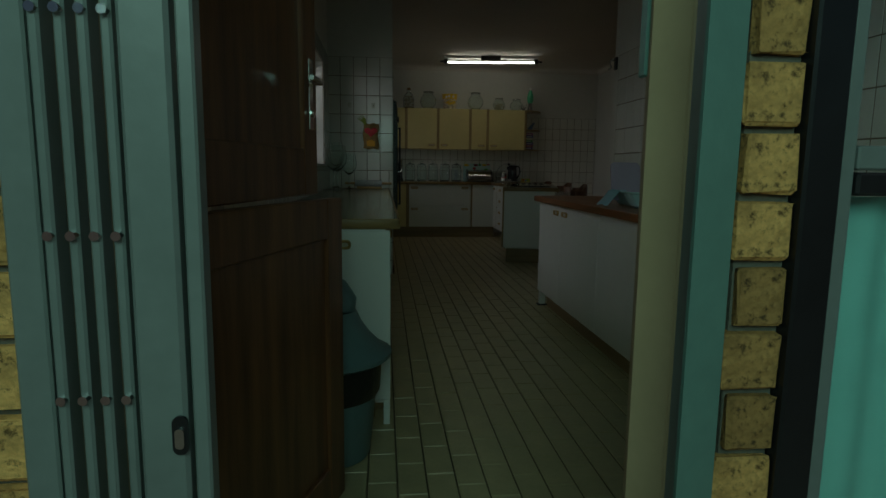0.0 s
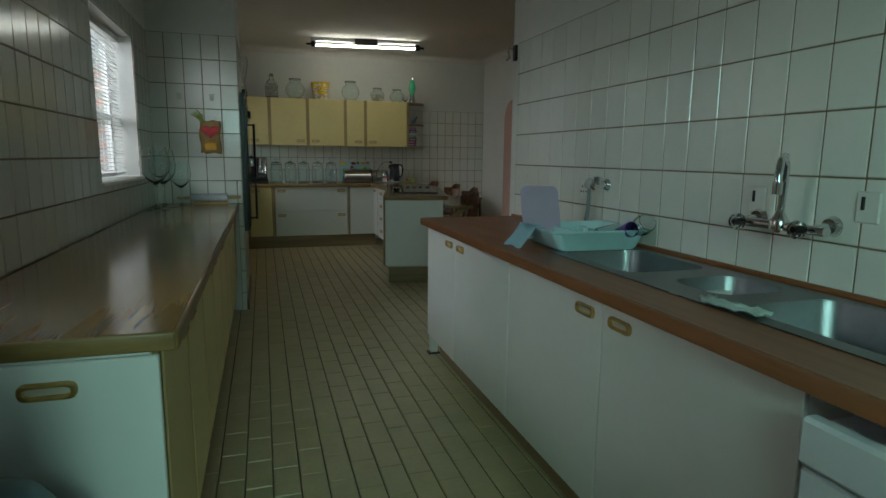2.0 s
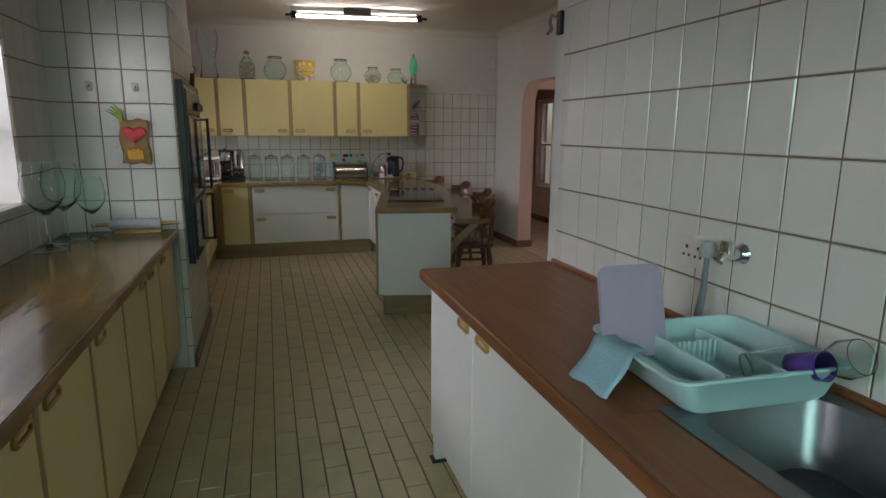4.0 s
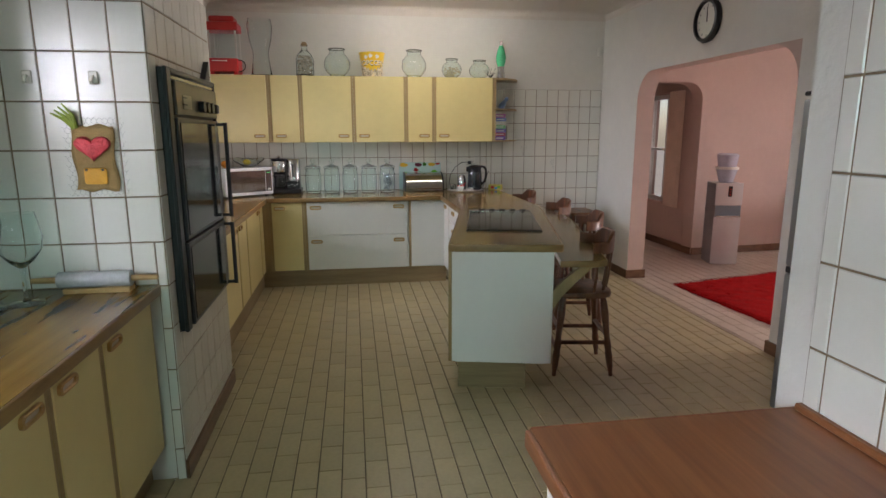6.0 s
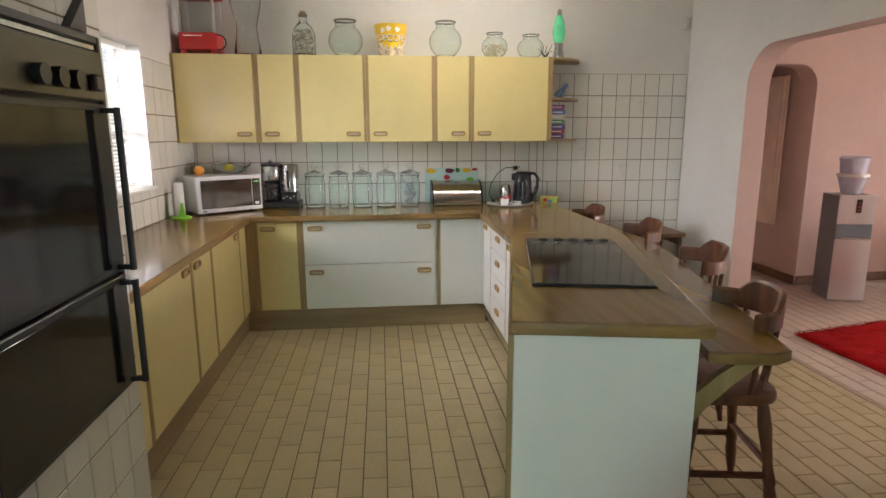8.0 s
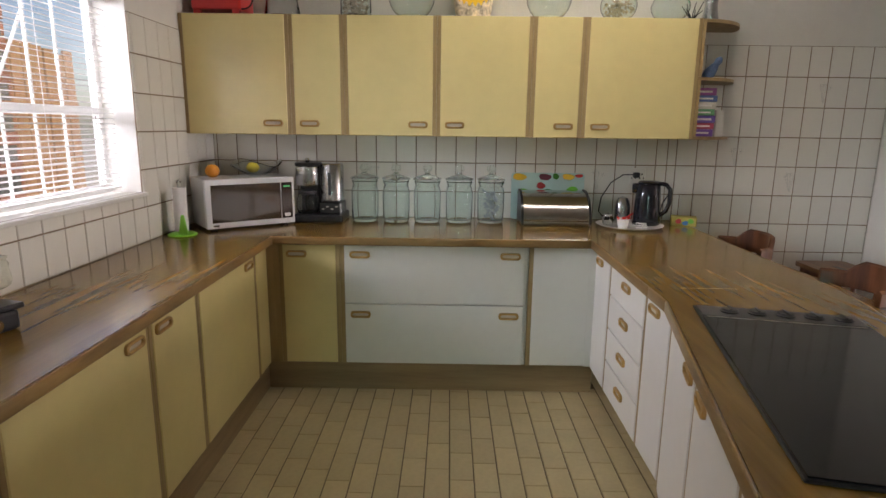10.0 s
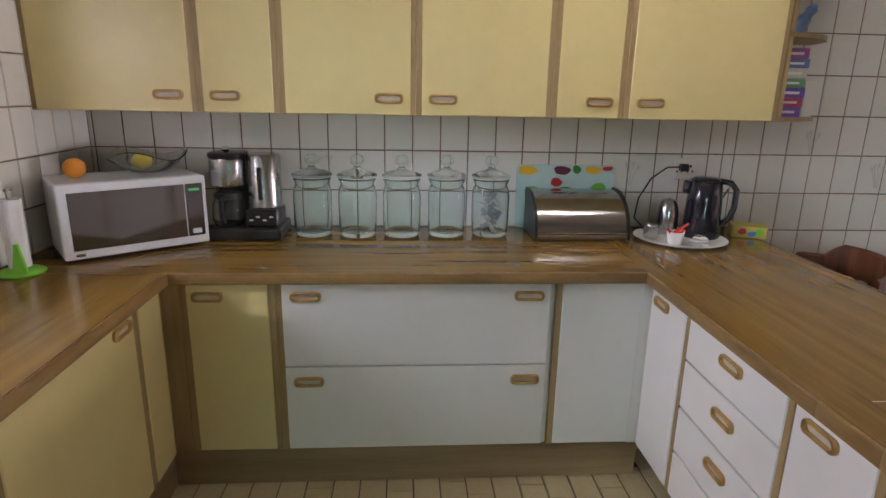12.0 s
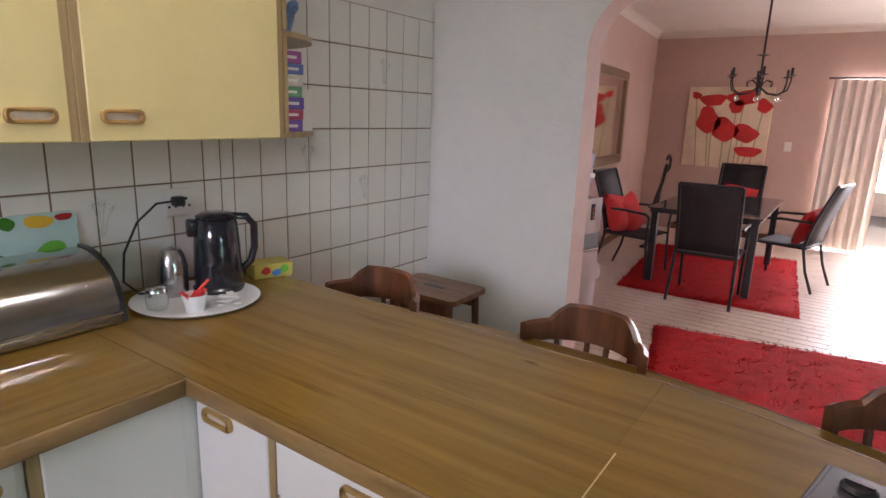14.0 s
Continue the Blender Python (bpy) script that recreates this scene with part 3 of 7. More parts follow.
base(PX + 0.018, 8.32, -90, 0.28, 0.55, [(0.006, 0.28 - G, BZ0 + 0.003, BZ1 - 0.006, [(0.10, 0.80)], "door")], WHITE_LAM, "narrow white base cabinet in the peninsula", (False, True))
run = (PEN_B - PEN_C).length - 0.05
o = PEN_B + side * 0.045
for k in range(3):
    w = run / 3
    p = o - pen_axis * (w * k + 0.0)
    base(p.x, p.y, -90 - TURN, w, 0.53, [(0.006, w - G, BZ0 + 0.003, BZ1 - 0.006, [(w - 0.10 if k % 2 == 0 else 0.10, 0.80)], "door")], WHITE_LAM,
         "white base cabinet in the peninsula under the hob" if k < 2 else "white base cabinet at the end of the peninsula", (False, True))
# end panel of the peninsula, facing the walker
e0 = PEN_C + side * 0.03 + pen_axis * 0.02
endp = thing("peninsula_end", Matrix.Translation((e0.x, e0.y, 0)) @ Matrix.Rotation(radians(-TURN), 4, "Z"), "white laminate peninsula end with a brown plinth", "peninsula")
part("panel", box(0, 0.585, 0, 0.018, 0.185, 0.862, 0.003), WHITE_LAM, endp)
part("edge_strip", box(-0.02, -0.001, 0.0, 0.022, 0.185, 0.862, 0.002), STILE, endp)
part("plinth", box(0.035, 0.44, 0.05, 0.066, 0.0, 0.186, 0.002), PLINTH, endp, "brown wood-grain plinth board")
part("plinth", box(0.035, 0.05, 0.068, 1.45, 0.0, 0.168, 0.002), PLINTH, endp)
part("plinth", box(0.42, 0.438, 0.07, 1.40, 0.0, 0.168, 0.002), PLINTH, endp)

# worktops
def worktop(name, outline, z0, z1, material, label, edges=()):
    """A slab with a rounded, slightly worn strip along each front edge (index of its first corner)."""
    w = thing(name, Matrix(), label, "worktop")
    part("slab", prism(outline, z0, z1), material, w)
    for i in edges:
        a, b = Vector((*outline[i], 0)), Vector((*outline[(i + 1) % len(outline)], 0))
        d = b - a
        bm = box(-0.004, d.length + 0.004, -0.010, 0.0005, z0 - 0.003, z1 + 0.0008, 0.0055, seg=3)
        e = part("edge_strip", bm, EDGE, w, "rounded worn worktop edge", True)
        e.matrix_local = Matrix.Translation(a) @ Matrix.Rotation(math.atan2(d.y, d.x), 4, "Z")
    return w


XL = X_W + 0.008
worktop("worktop", [(XL, 2.15), (1.048, 2.15), (1.048, 4.2335), (XL, 4.2335)], 0.86, 0.90, COUNTER_Y, "brown wood-grain laminate worktop under the windows", (0, 1))
worktop("worktop", [(XL, 4.2355), (1.048, 4.2355), (1.048, COL_Y0 - 0.001), (XL, COL_Y0 - 0.001)], 0.86, 0.90, COUNTER_Y, "brown wood-grain laminate worktop against the oven column", (1,))
worktop("worktop", [(XL, COL_Y1), (1.02, COL_Y1), (1.02, 9.119), (XL, 9.119)], 0.86, 0.90, COUNTER_Y, "brown wood-grain worktop beside the oven", (1,))
worktop("worktop", [(XL, 9.1205), (2.742, 9.1205), (2.742, Y_N - 0.008), (XL, Y_N - 0.008)], 0.86, 0.90, COUNTER_X, "glossy brown wood-grain worktop under the wall cabinets", (0,))
worktop("worktop", [(2.7435, Y_N - 0.008), (2.7435, 9.112), (2.742, 8.20), (3.452, 8.20), (3.46, Y_N - 0.008)], 0.86, 0.90, COUNTER_Y, "brown wood-grain worktop of the peninsula", (1, 3))
worktop("worktop", [(2.742, 8.1996), (2.742, 8.02), tuple(PEN_C + side * 0.020), tuple(PEN_D), (3.42, 8.0), (3.452, 8.1996)], 0.86, 0.90, COUNTER_Y, "brown wood-grain peninsula worktop that carries the hob", (0, 1, 2, 3, 4))
bar = [(3.04, 6.44), (3.24, 6.40), (3.31, 6.43), (3.69, 8.0), (3.74, 8.4), (3.735, 8.8), (3.68, 9.4), (3.62, Y_N - 0.008), (3.40, Y_N - 0.008), (3.40, 8.0)]
worktop("breakfast_bar", bar, 0.765, 0.80, COUNTER_Y, "lower wood-grain breakfast bar along the peninsula", (0, 1, 2, 3, 4, 5, 6))
for q in (0.06, 1.55):
    p = PEN_C + side * 0.60 + pen_axis * q
    br = thing("bracket", Matrix.Translation((p.x, p.y, 0)) @ Matrix.Rotation(radians(-TURN), 4, "Z"), "slanted wooden strut under the breakfast bar", "bracket")
    part("strut", turned(prism([(0.0, 0.48), (0.0, 0.56), (0.05, 0.63), (0.12, 0.70), (0.20, 0.764), (0.27, 0.764), (0.16, 0.66), (0.08, 0.57), (0.03, 0.49)], -0.018, 0.018, 0.003), Matrix.Translation((0, 0.08, 0)) @ Matrix.Rotation(radians(90), 4, "X")), STILE, br)

tagged(part("trim_corner_post", box(2.742, 2.796, 9.152, 9.172, BZ0, BZ1), WHITE_LAM), "white corner strip between the base cabinets", "trim", kind="structure")
tagged(part("trim_corner_post", box(0.966, 1.045, 9.15, 9.168, BZ0, BZ1), STILE), "tan corner strip between the base cabinets", "trim", kind="structure")


# thin pale strip laid along part of the worktop seam
seam = thing("worktop_joint_strip", Matrix.Translation((2.85, 8.192, 0.9003)), "thin pale joint strip between two worktops", "strip")
part("strip", box(0.0, 0.22, -0.0014, 0.0014, 0.0, 0.0006), paint("pale_joint_line", (0.52, 0.36, 0.13), 0.3), seam)


# ---- fluorescent light on the ceiling ----
lt = thing("fluorescent_light", at(2.64, 8.88, -7.5), "white fluorescent batten light with one lit tube", "light")
part("housing", box(-0.72, 0.72, -0.05, 0.05, CEIL - 0.05, CEIL - 0.002, 0.006), WHITE_FRAME, lt)
TUBE_GLOW = glow("lit_tube", (1.0, 0.98, 0.86), TUBE)
part("tube", tube([(-0.66, -0.035, CEIL - 0.10), (0.66, -0.035, CEIL - 0.10)], 0.014, 12), TUBE_GLOW, lt, "lit white fluorescent tube", True)
for e in (-1, 1):
    part("tube_holder", box(e * 0.69 - 0.03, e * 0.69 + 0.03, -0.055, -0.015, CEIL - 0.122, CEIL - 0.0505, 0.005), BLACK, lt)
    part("end_clip", tube([(e * 0.72, -0.03, CEIL - 0.085), (e * 0.78, -0.03, CEIL - 0.09)], 0.014, 8), BLACK, lt)
part("gear_cover", box(-0.15, 0.15, -0.062, -0.052, CEIL - 0.075, CEIL - 0.004, 0.004), BLACK, lt)


# ---- windows with blinds ----
def window(name, y0, y1, z0, z1, label, x=0.27, bars=4):
    w = thing(name, Matrix.Translation((x, y0, z0)), label, "window", kind="structure")
    W, H = y1 - y0, z1 - z0
    for n, b in (("frame_side", (-0.02, 0.02, 0, 0.035, 0, H)), ("frame_side", (-0.02, 0.02, W - 0.035, W, 0, H)), ("frame_rail", (-0.02, 0.02, 0.035, W - 0.035, 0, 0.035)),
                 ("frame_rail", (-0.02, 0.02, 0.035, W - 0.035, H - 0.035, H)), ("frame_rail", (-0.018, 0.018, 0.035, W - 0.035, H * 0.40, H * 0.40 + 0.04))):
        part(n, box(*b, 0.003), WHITE_FRAME, w)
    for a, b in ((0.036, H * 0.40 - 0.001), (H * 0.40 + 0.041, H - 0.036)):
        p = part("pane", box(-0.003, 0.003, 0.036, W - 0.036, a, b), PANE, w)
        p.visible_shadow = False
    for i in range(bars):
        yy = 0.035 + (W - 0.07) * (i + 1) / (bars + 1)
        part("burglar_bar", tube([(-0.035, yy, 0.02), (-0.035, yy, H - 0.02)], 0.007, 6), WHITE_FRAME, w)
    part("stay", tube([(-0.03, W * 0.35, H * 0.44), (-0.16, W * 0.78, H * 0.9)], 0.008, 6), WHITE_FRAME, w)
    part("sill", box(0.02, X_W - x + 0.025, -0.02, W + 0.02, -0.02, -0.001, 0.004), WHITE_FRAME, w)
    return w


def blind(y0, y1, z0, z1, x=0.345, label="white venetian blind, slats half open"):
    b = thing("venetian_blind", Matrix.Translation((x, y0, z0)), label, "blind", "kitchen blinds")
    W, H = y1 - y0, z1 - z0
    part("headrail", box(-0.02, 0.02, 0.02, W - 0.02, H - 0.04, H - 0.005, 0.003), BLIND, b)
    part("bottom_rail", box(-0.014, 0.014, 0.02, W - 0.02, 0.02, 0.032, 0.002), BLIND, b)
    n = int((H - 0.09) / 0.0235)
    slat = None
    for i in range(n):
        z = 0.05 + i * 0.0235
        if not slat:
            bm = bmesh.new()
            prof = [(-0.0125, -0.0035), (-0.004, 0.0), (0.004, 0.001), (0.0125, -0.0015)]
            for q, s in ((0.02, 0), (W - 0.02, 0)):
                for u, v in prof:
                    bm.verts.new((u, q, v))
            bm.verts.ensure_lookup_table()
            for k in range(3):
                bm.faces.new((bm.verts[k], bm.verts[k + 1], bm.verts[k + 5], bm.verts[k + 4]))
            slat = part("slat", bm, BLIND, b)
            ob = slat
        else:
            ob = new("slat", slat.data)
            ob.parent = b
        ob.matrix_local = Matrix.Translation((0, 0, z)) @ Matrix.Rotation(radians(14 + 4 * math.sin(i * 1.7)), 4, "Y")
    for q in (0.18, 0.5, 0.82):
        part("ladder_cord", tube([(0.0, W * q, 0.03), (0.0, W * q, H - 0.03)], 0.0015, 4), BLIND, b)
    return b


for i, (a, b, c, d) in enumerate(((1.88, 2.88, 1.14, 2.06), (4.22, 5.28, 1.14, 2.06), (7.94, 8.94, 1.15, 2.07))):
    window(f"window_{i + 1}", a, b, c, d, "white steel window with burglar bars in a tiled wall")
    blind(a, b, c, d)

# the yard outside the kitchen windows
fence = thing("fence", Matrix.Translation((-1.35, 0, -0.2)), "sunlit wooden board fence in the side yard", "fence")
board = None
for i in range(86):
    y = 0.6 + i * 0.125
    if board is None:
        board = part("board", box(-0.012, 0.012, 0, 0.112, 0, 2.3, 0.003), FENCE, fence)
        ob = board
    else:
        ob = new("board", board.data)
        ob.parent = fence
    ob.matrix_local = Matrix.Translation((random.uniform(-0.01, 0.01), y, random.uniform(-0.06, 0.06)))
for z in (0.5, 1.8):
    part("rail", box(0.014, 0.05, 0.6, 11.3, z, z + 0.07), FENCE, fence)
pier = thing("brick_pier", Matrix.Translation((-0.75, 9.25, -0.2)), "orange brick pier in the side yard", "pier")
part("mortar_core", box(-0.21, 0.21, -0.21, 0.21, 0, 2.6), MORTAR, pier)
bk = None
for r in range(30):
    for q in range(4):
        if bk is None:
            bk = part("brick", box(-0.105, 0.105, -0.011, 0.011, 0, 0.075, 0.004), RED_BRICK, pier)
            ob = bk
        else:
            ob = new("brick", bk.data)
            ob.parent = pier
        s = -0.11 if (q + r) % 2 else 0.11
        ob.matrix_local = Matrix.Rotation(radians(90 * (q // 2)), 4, "Z") @ Matrix.Translation((s, (0.215 if q % 2 else -0.215), r * 0.086 + 0.005))


# ---- back door, gate and brickwork at the entrance ----
frame_ = thing("door_1", Matrix(), "cream painted timber door frame at the back door", "door frame", kind="structure")
part("jamb", prism([(1.452, 0.592), (1.414, 0.641), (1.416, 0.652), (1.436, 0.702), (1.474, 0.702), (1.474, 0.592)], -0.02, 2.1, 0.003), CREAM_FRAME, frame_)
part("jamb_nosing", tube([(1.461, 0.594, -0.02), (1.461, 0.594, 2.1)], 0.009, 8), CREAM_FRAME, frame_, "", True)
part("strike_box", box(1.419, 1.429, 0.672, 0.699, 1.266, 1.46, 0.003), TEAL, frame_, "teal lock strike box")
part("jamb", box(0.55, 0.565, 0.53, 0.70, -0.02, 2.1, 0.006), CREAM_FRAME, frame_)
part("head", box(0.565, 1.4135, 0.60, 0.70, 2.06, 2.1, 0.006), CREAM_FRAME, frame_)


def leaf(name, hinge, tip, z0, z1, label, panel, upper):
    h, t = Vector((*hinge, 0)), Vector((*tip, 0))
    a = math.degrees(math.atan2(t.y - h.y, t.x - h.x))
    d = thing(name, at(h.x, h.y, a), label, "door", kind="structure")
    L, H = (t - h).length, z1 - z0
    for n, b in (("stile", (0, 0.11, 0, H)), ("stile", (L - 0.11, L, 0, H)), ("rail", (0.11, L - 0.11, 0, 0.14)), ("rail", (0.11, L - 0.11, H - 0.12, H))):
        part(n, box(b[0], b[1], -0.021, 0.021, z0 + b[2], z0 + b[3], 0.004), DARK_WOOD, d)
    part("panel", box(0.11, L - 0.11, -0.008, 0.008, z0 + 0.14, z1 - 0.12), DARK_WOOD, d)
    if upper:
        pl = part("lock_plate", box(L - 0.075, L - 0.04, -0.026, -0.022, 1.22, 1.43, 0.002), CHROME, d, "chrome door lock plate")
        part("lever", tube([(L - 0.058, -0.026, 1.36), (L - 0.058, -0.06, 1.36), (L - 0.075, -0.066, 1.36), (L - 0.165, -0.066, 1.36)], 0.008, 8), CHROME, pl, "", True)
        part("cylinder", tube([(L - 0.058, -0.022, 1.27), (L - 0.058, -0.034, 1.27)], 0.011, 10), CHROME, pl)
        part("lever", tube([(L - 0.058, 0.026, 1.36), (L - 0.058, 0.06, 1.36), (L - 0.075, 0.066, 1.36), (L - 0.165, 0.066, 1.36)], 0.008, 8), CHROME, pl, "", True)
    return d


leaf("door_2", (0.58, 0.83), (0.838, 1.60), 0.02, 1.015, "lower half of a dark brown stable door, open inwards", True, False)
leaf("door_3", (0.58, 0.83), (0.762, 1.61), 1.025, 2.05, "upper half of a dark brown stable door, open inwards", True, True)

gate = thing("security_gate", Matrix.Translation((0.563, 0.445, -0.03)), "grey-green folding security gate, folded open", "gate")
for i, x in enumerate((-0.012, 0.033, 0.058, 0.084, 0.108)):
    w = 0.040 if i == 0 else 0.013
    b = part("upright", box(x, x + w, -0.012 - 0.004 * (i % 2), 0.016, 0, 2.1, 0.003), TEAL_DARK, gate)
    if i:
        for z in (0.857, 1.057, 1.311):
            part("rivet", tube([(x + w / 2, -0.02, z), (x + w / 2, -0.010, z)], 0.006, 8), CHROME, b, "pale rivet")
lockst = part("lock_stile", box(0.127, 0.184, -0.018, 0.02, 0, 2.1, 0.005), TEAL_DARK, gate)
part("lock_stile", box(0.189, 0.209, -0.012, 0.02, 0, 2.1, 0.003), TEAL_DARK, gate)
ks = part("keyhole", turned(prism(rounded(0.019, 0.05, 0.009), 0, 0.004), Matrix.Translation((0.176, -0.018, 0.81)) @ Matrix.Rotation(radians(90), 4, "X")), BLACK, lockst, "oval black keyhole cover")
part("lock_cylinder", turned(prism(rounded(0.011, 0.026, 0.005), 0, 0.003), Matrix.Translation((0.176, -0.0225, 0.807)) @ Matrix.Rotation(radians(90), 4, "X")), STEEL, ks)
gframe = thing("gate_frame", Matrix.Translation((1.403, 0.455, -0.2)), "teal painted steel gate frame", "frame")
part("channel", prism([(0.0, -0.002), (0.074, 0.030), (0.074, 0.038), (0.0, 0.006)], 0, 2.35, 0.002), TEAL, gframe)
# solid grey strip put in for the shaded gap between channel and jamb
part("lip", box(0.046, 0.072, 0.040, 0.118, 0, 2.35, 0.002), TEAL_DARK, gframe)


def brick_pile(name, x0, x1, y, label, rows=26):
    w = thing(name, Matrix.Translation((x0, y, -0.2)), label, "brickwork", kind="structure")
    part("mortar", box(0, x1 - x0, 0.010, 0.021, 0, rows * 0.0975), MORTAR, w)
    for r in range(rows):
        ox = 0.0 if r % 2 else -0.012
        bm = box(ox + random.uniform(-0.003, 0.003), x1 - x0, -0.006 + random.uniform(-0.002, 0.002), 0.019, 0.012, 0.0975, 0.005, seg=2)
        for v in bm.verts:
            v.co += Vector((random.uniform(-1, 1), random.uniform(-1, 1), random.uniform(-1, 1))) * 0.0022
        o = part("brick", bm, BRICK, w)
        o.matrix_local = Matrix.Translation((0, 0, r * 0.0975))
    return w


brick_pile("wall_brick_right", 1.503, 1.580, 0.508, "yellow face bricks beside the gate frame")
brick_pile("wall_brick_left", 0.30, 0.547, 0.505, "yellow face bricks beside the folded gate")
w4 = thing("window_4", Matrix.Translation((1.582, 0.50, 0.0)), "dark steel window with a teal curtain beside the back door", "window", kind="structure")
part("frame_side", box(0, 0.058, -0.01, 0.055, -0.2, 2.0, 0.004), BLACK, w4)
part("frame_side", box(0.060, 0.086, 0.0, 0.055, -0.2, 2.0, 0.004), TEAL_DARK, w4)
part("frame_rail", box(0.087, 0.68, -0.005, 0.055, 1.078, 1.112, 0.004), BLACK, w4)
part("frame_rail", box(0.087, 0.68, -0.002, 0.055, 1.115, 1.15, 0.003), TEAL_DARK, w4)
TEAL_CLOTH = paint("teal_curtain", (0.16, 0.40, 0.36), 0.8, var=0.1, scale=4, bump=0.1)
bm = bmesh.new()
rows = []
for i in range(40):
    x = 0.088 + 0.57 * i / 39
    rows.append([bm.verts.new((x, 0.05 + 0.008 * math.sin(x * 70), z)) for z in (0.1, 1.075)])
for a, b in zip(rows, rows[1:]):
    bm.faces.new((a[0], b[0], b[1], a[1]))
part("curtain", bm, TEAL_CLOTH, w4, "plain teal curtain", True)
p = part("pane", box(0.087, 0.66, 0.020, 0.025, 0.1, 1.077), PANE, w4)
p.visible_shadow = False
p = part("pane", box(0.087, 0.66, 0.020, 0.025, 1.151, 1.95), PANE, w4)
p.visible_shadow = False

# passage window behind the dining room arch
pw_ = thing("window_5", Matrix.Translation((6.16, 10.45, 0.58)), "white timber passage window with a sheer curtain", "window", kind="structure")
for b in ((0, 0.90, 0, 0.06), (0, 0.90, 1.39, 1.45), (0, 0.06, 0.06, 1.39), (0.84, 0.90, 0.06, 1.39), (0.43, 0.47, 0.06, 1.39), (0.06, 0.43, 0.70, 0.73), (0.47, 0.84, 0.70, 0.73)):
    part("frame_bar", box(-0.03, 0.03, b[0], b[1], b[2], b[3], 0.004), WHITE_FRAME, pw_)
for a in (0.061, 0.471):
    for z0, z1 in ((0.061, 0.699), (0.731, 1.389)):
        p = part("pane", box(-0.003, 0.003, a, a + 0.368, z0, z1), PANE, pw_)
        p.visible_shadow = False
SHEER = paint("sheer_curtain", (0.72, 0.58, 0.48), 0.9, var=0.08, scale=6)
bm = bmesh.new()
rows = []
for i in range(30):
    y = -0.10 + 0.37 * i / 29
    rows.append([bm.verts.new((-0.115 + 0.014 * math.sin(y * 95), y, z)) for z in (-0.03, 1.47)])
for a, b in zip(rows, rows[1:]):
    bm.faces.new((a[0], b[0], b[1], a[1]))
part("sheer_curtain", bm, SHEER, pw_, "gathered beige sheer curtain", True)
yard = thing("courtyard_wall", Matrix.Translation((7.6, 10.21, -0.2)), "red brick courtyard wall outside the passage window", "wall")
part("mortar", box(0.02, 0.2, 0, 3.2, 0, 2.9), MORTAR, yard)
bk = None
for r in range(32):
    for c in range(14):
        if bk is None:
            bk = part("brick", box(0, 0.03, 0, 0.215, 0, 0.076, 0.004), RED_BRICK, yard)
            ob = bk
        else:
            ob = new("brick", bk.data)
            ob.parent = yard
        ob.matrix_local = Matrix.Translation((0, c * 0.226 + (0.113 if r % 2 else 0), r * 0.087))


# ---- sink run ----
sink_top = thing("worktop", Matrix(), "red-brown laminate worktop around a steel sink", "worktop")
for b in ((2.232, 2.872, 2.9805, 4.405), (2.232, 2.3995, 1.3605, 2.98), (2.8335, 2.872, 1.3605, 2.98), (2.232, 2.872, 0.78, 1.36)):
    part("slab", box(*b, 0.862, 0.90), SINK_TOP, sink_top)
part("front_edge", box(2.218, 2.2325, 0.78, 4.407, 0.858, 0.9005, 0.006, seg=2), SINK_TOP, sink_top, "rounded worktop edge", True)
part("end_edge", box(2.232, 2.872, 4.4045, 4.417, 0.858, 0.9005, 0.005, seg=2), SINK_TOP, sink_top, "", True)
part("splash_strip", box(2.852, 2.872, 0.78, 4.40, 0.9, 0.918, 0.004), SINK_TOP, sink_top)

sink = thing("kitchen_sink", Matrix(), "stainless steel sink with two bowls and a small middle bowl", "sink")
bowls = [(2.62, 2.70, 0.35, 0.48, 0.16, 2.385, 2.985), (2.645, 2.22, 0.27, 0.24, 0.10, 2.06, 2.385), (2.625, 1.75, 0.35, 0.50, 0.17, 1.355, 2.06)]
bm = bmesh.new()
loops = []
for cx, cy, w, h, d, y0, y1 in bowls:
    pts = rounded(w, h, 0.07, 6)
    x0, x1 = 2.395, 2.838
    out = []
    for x, y in pts:
        k = min((x1 - cx if x > 0 else cx - x0) / max(abs(x), 1e-6), (y1 - cy if y > 0 else cy - y0) / max(abs(y), 1e-6))
        out.append((cx + x * k, cy + y * k))
    a = [bm.verts.new((cx + x, cy + y, 0.9035)) for x, y in pts]
    b = [bm.verts.new((x, y, 0.9035)) for x, y in out]
    n = len(pts)
    for i in range(n):
        j = (i + 1) % n
        bm.faces.new((a[i], a[j], b[j], b[i]))
        if abs(out[i][0] - out[j][0]) > 1e-4 and abs(out[i][1] - out[j][1]) > 1e-4:
            corner = (x1 if max(out[i][0], out[j][0]) > cx else x0, y1 if max(out[i][1], out[j][1]) > cy else y0)
            bm.faces.new((b[i], b[j], bm.verts.new((*corner, 0.9035))))
    loops.append((None, pts, cx, cy, d))
part("rim", bm, SINK_STEEL, sink, "flat steel drainer surface")
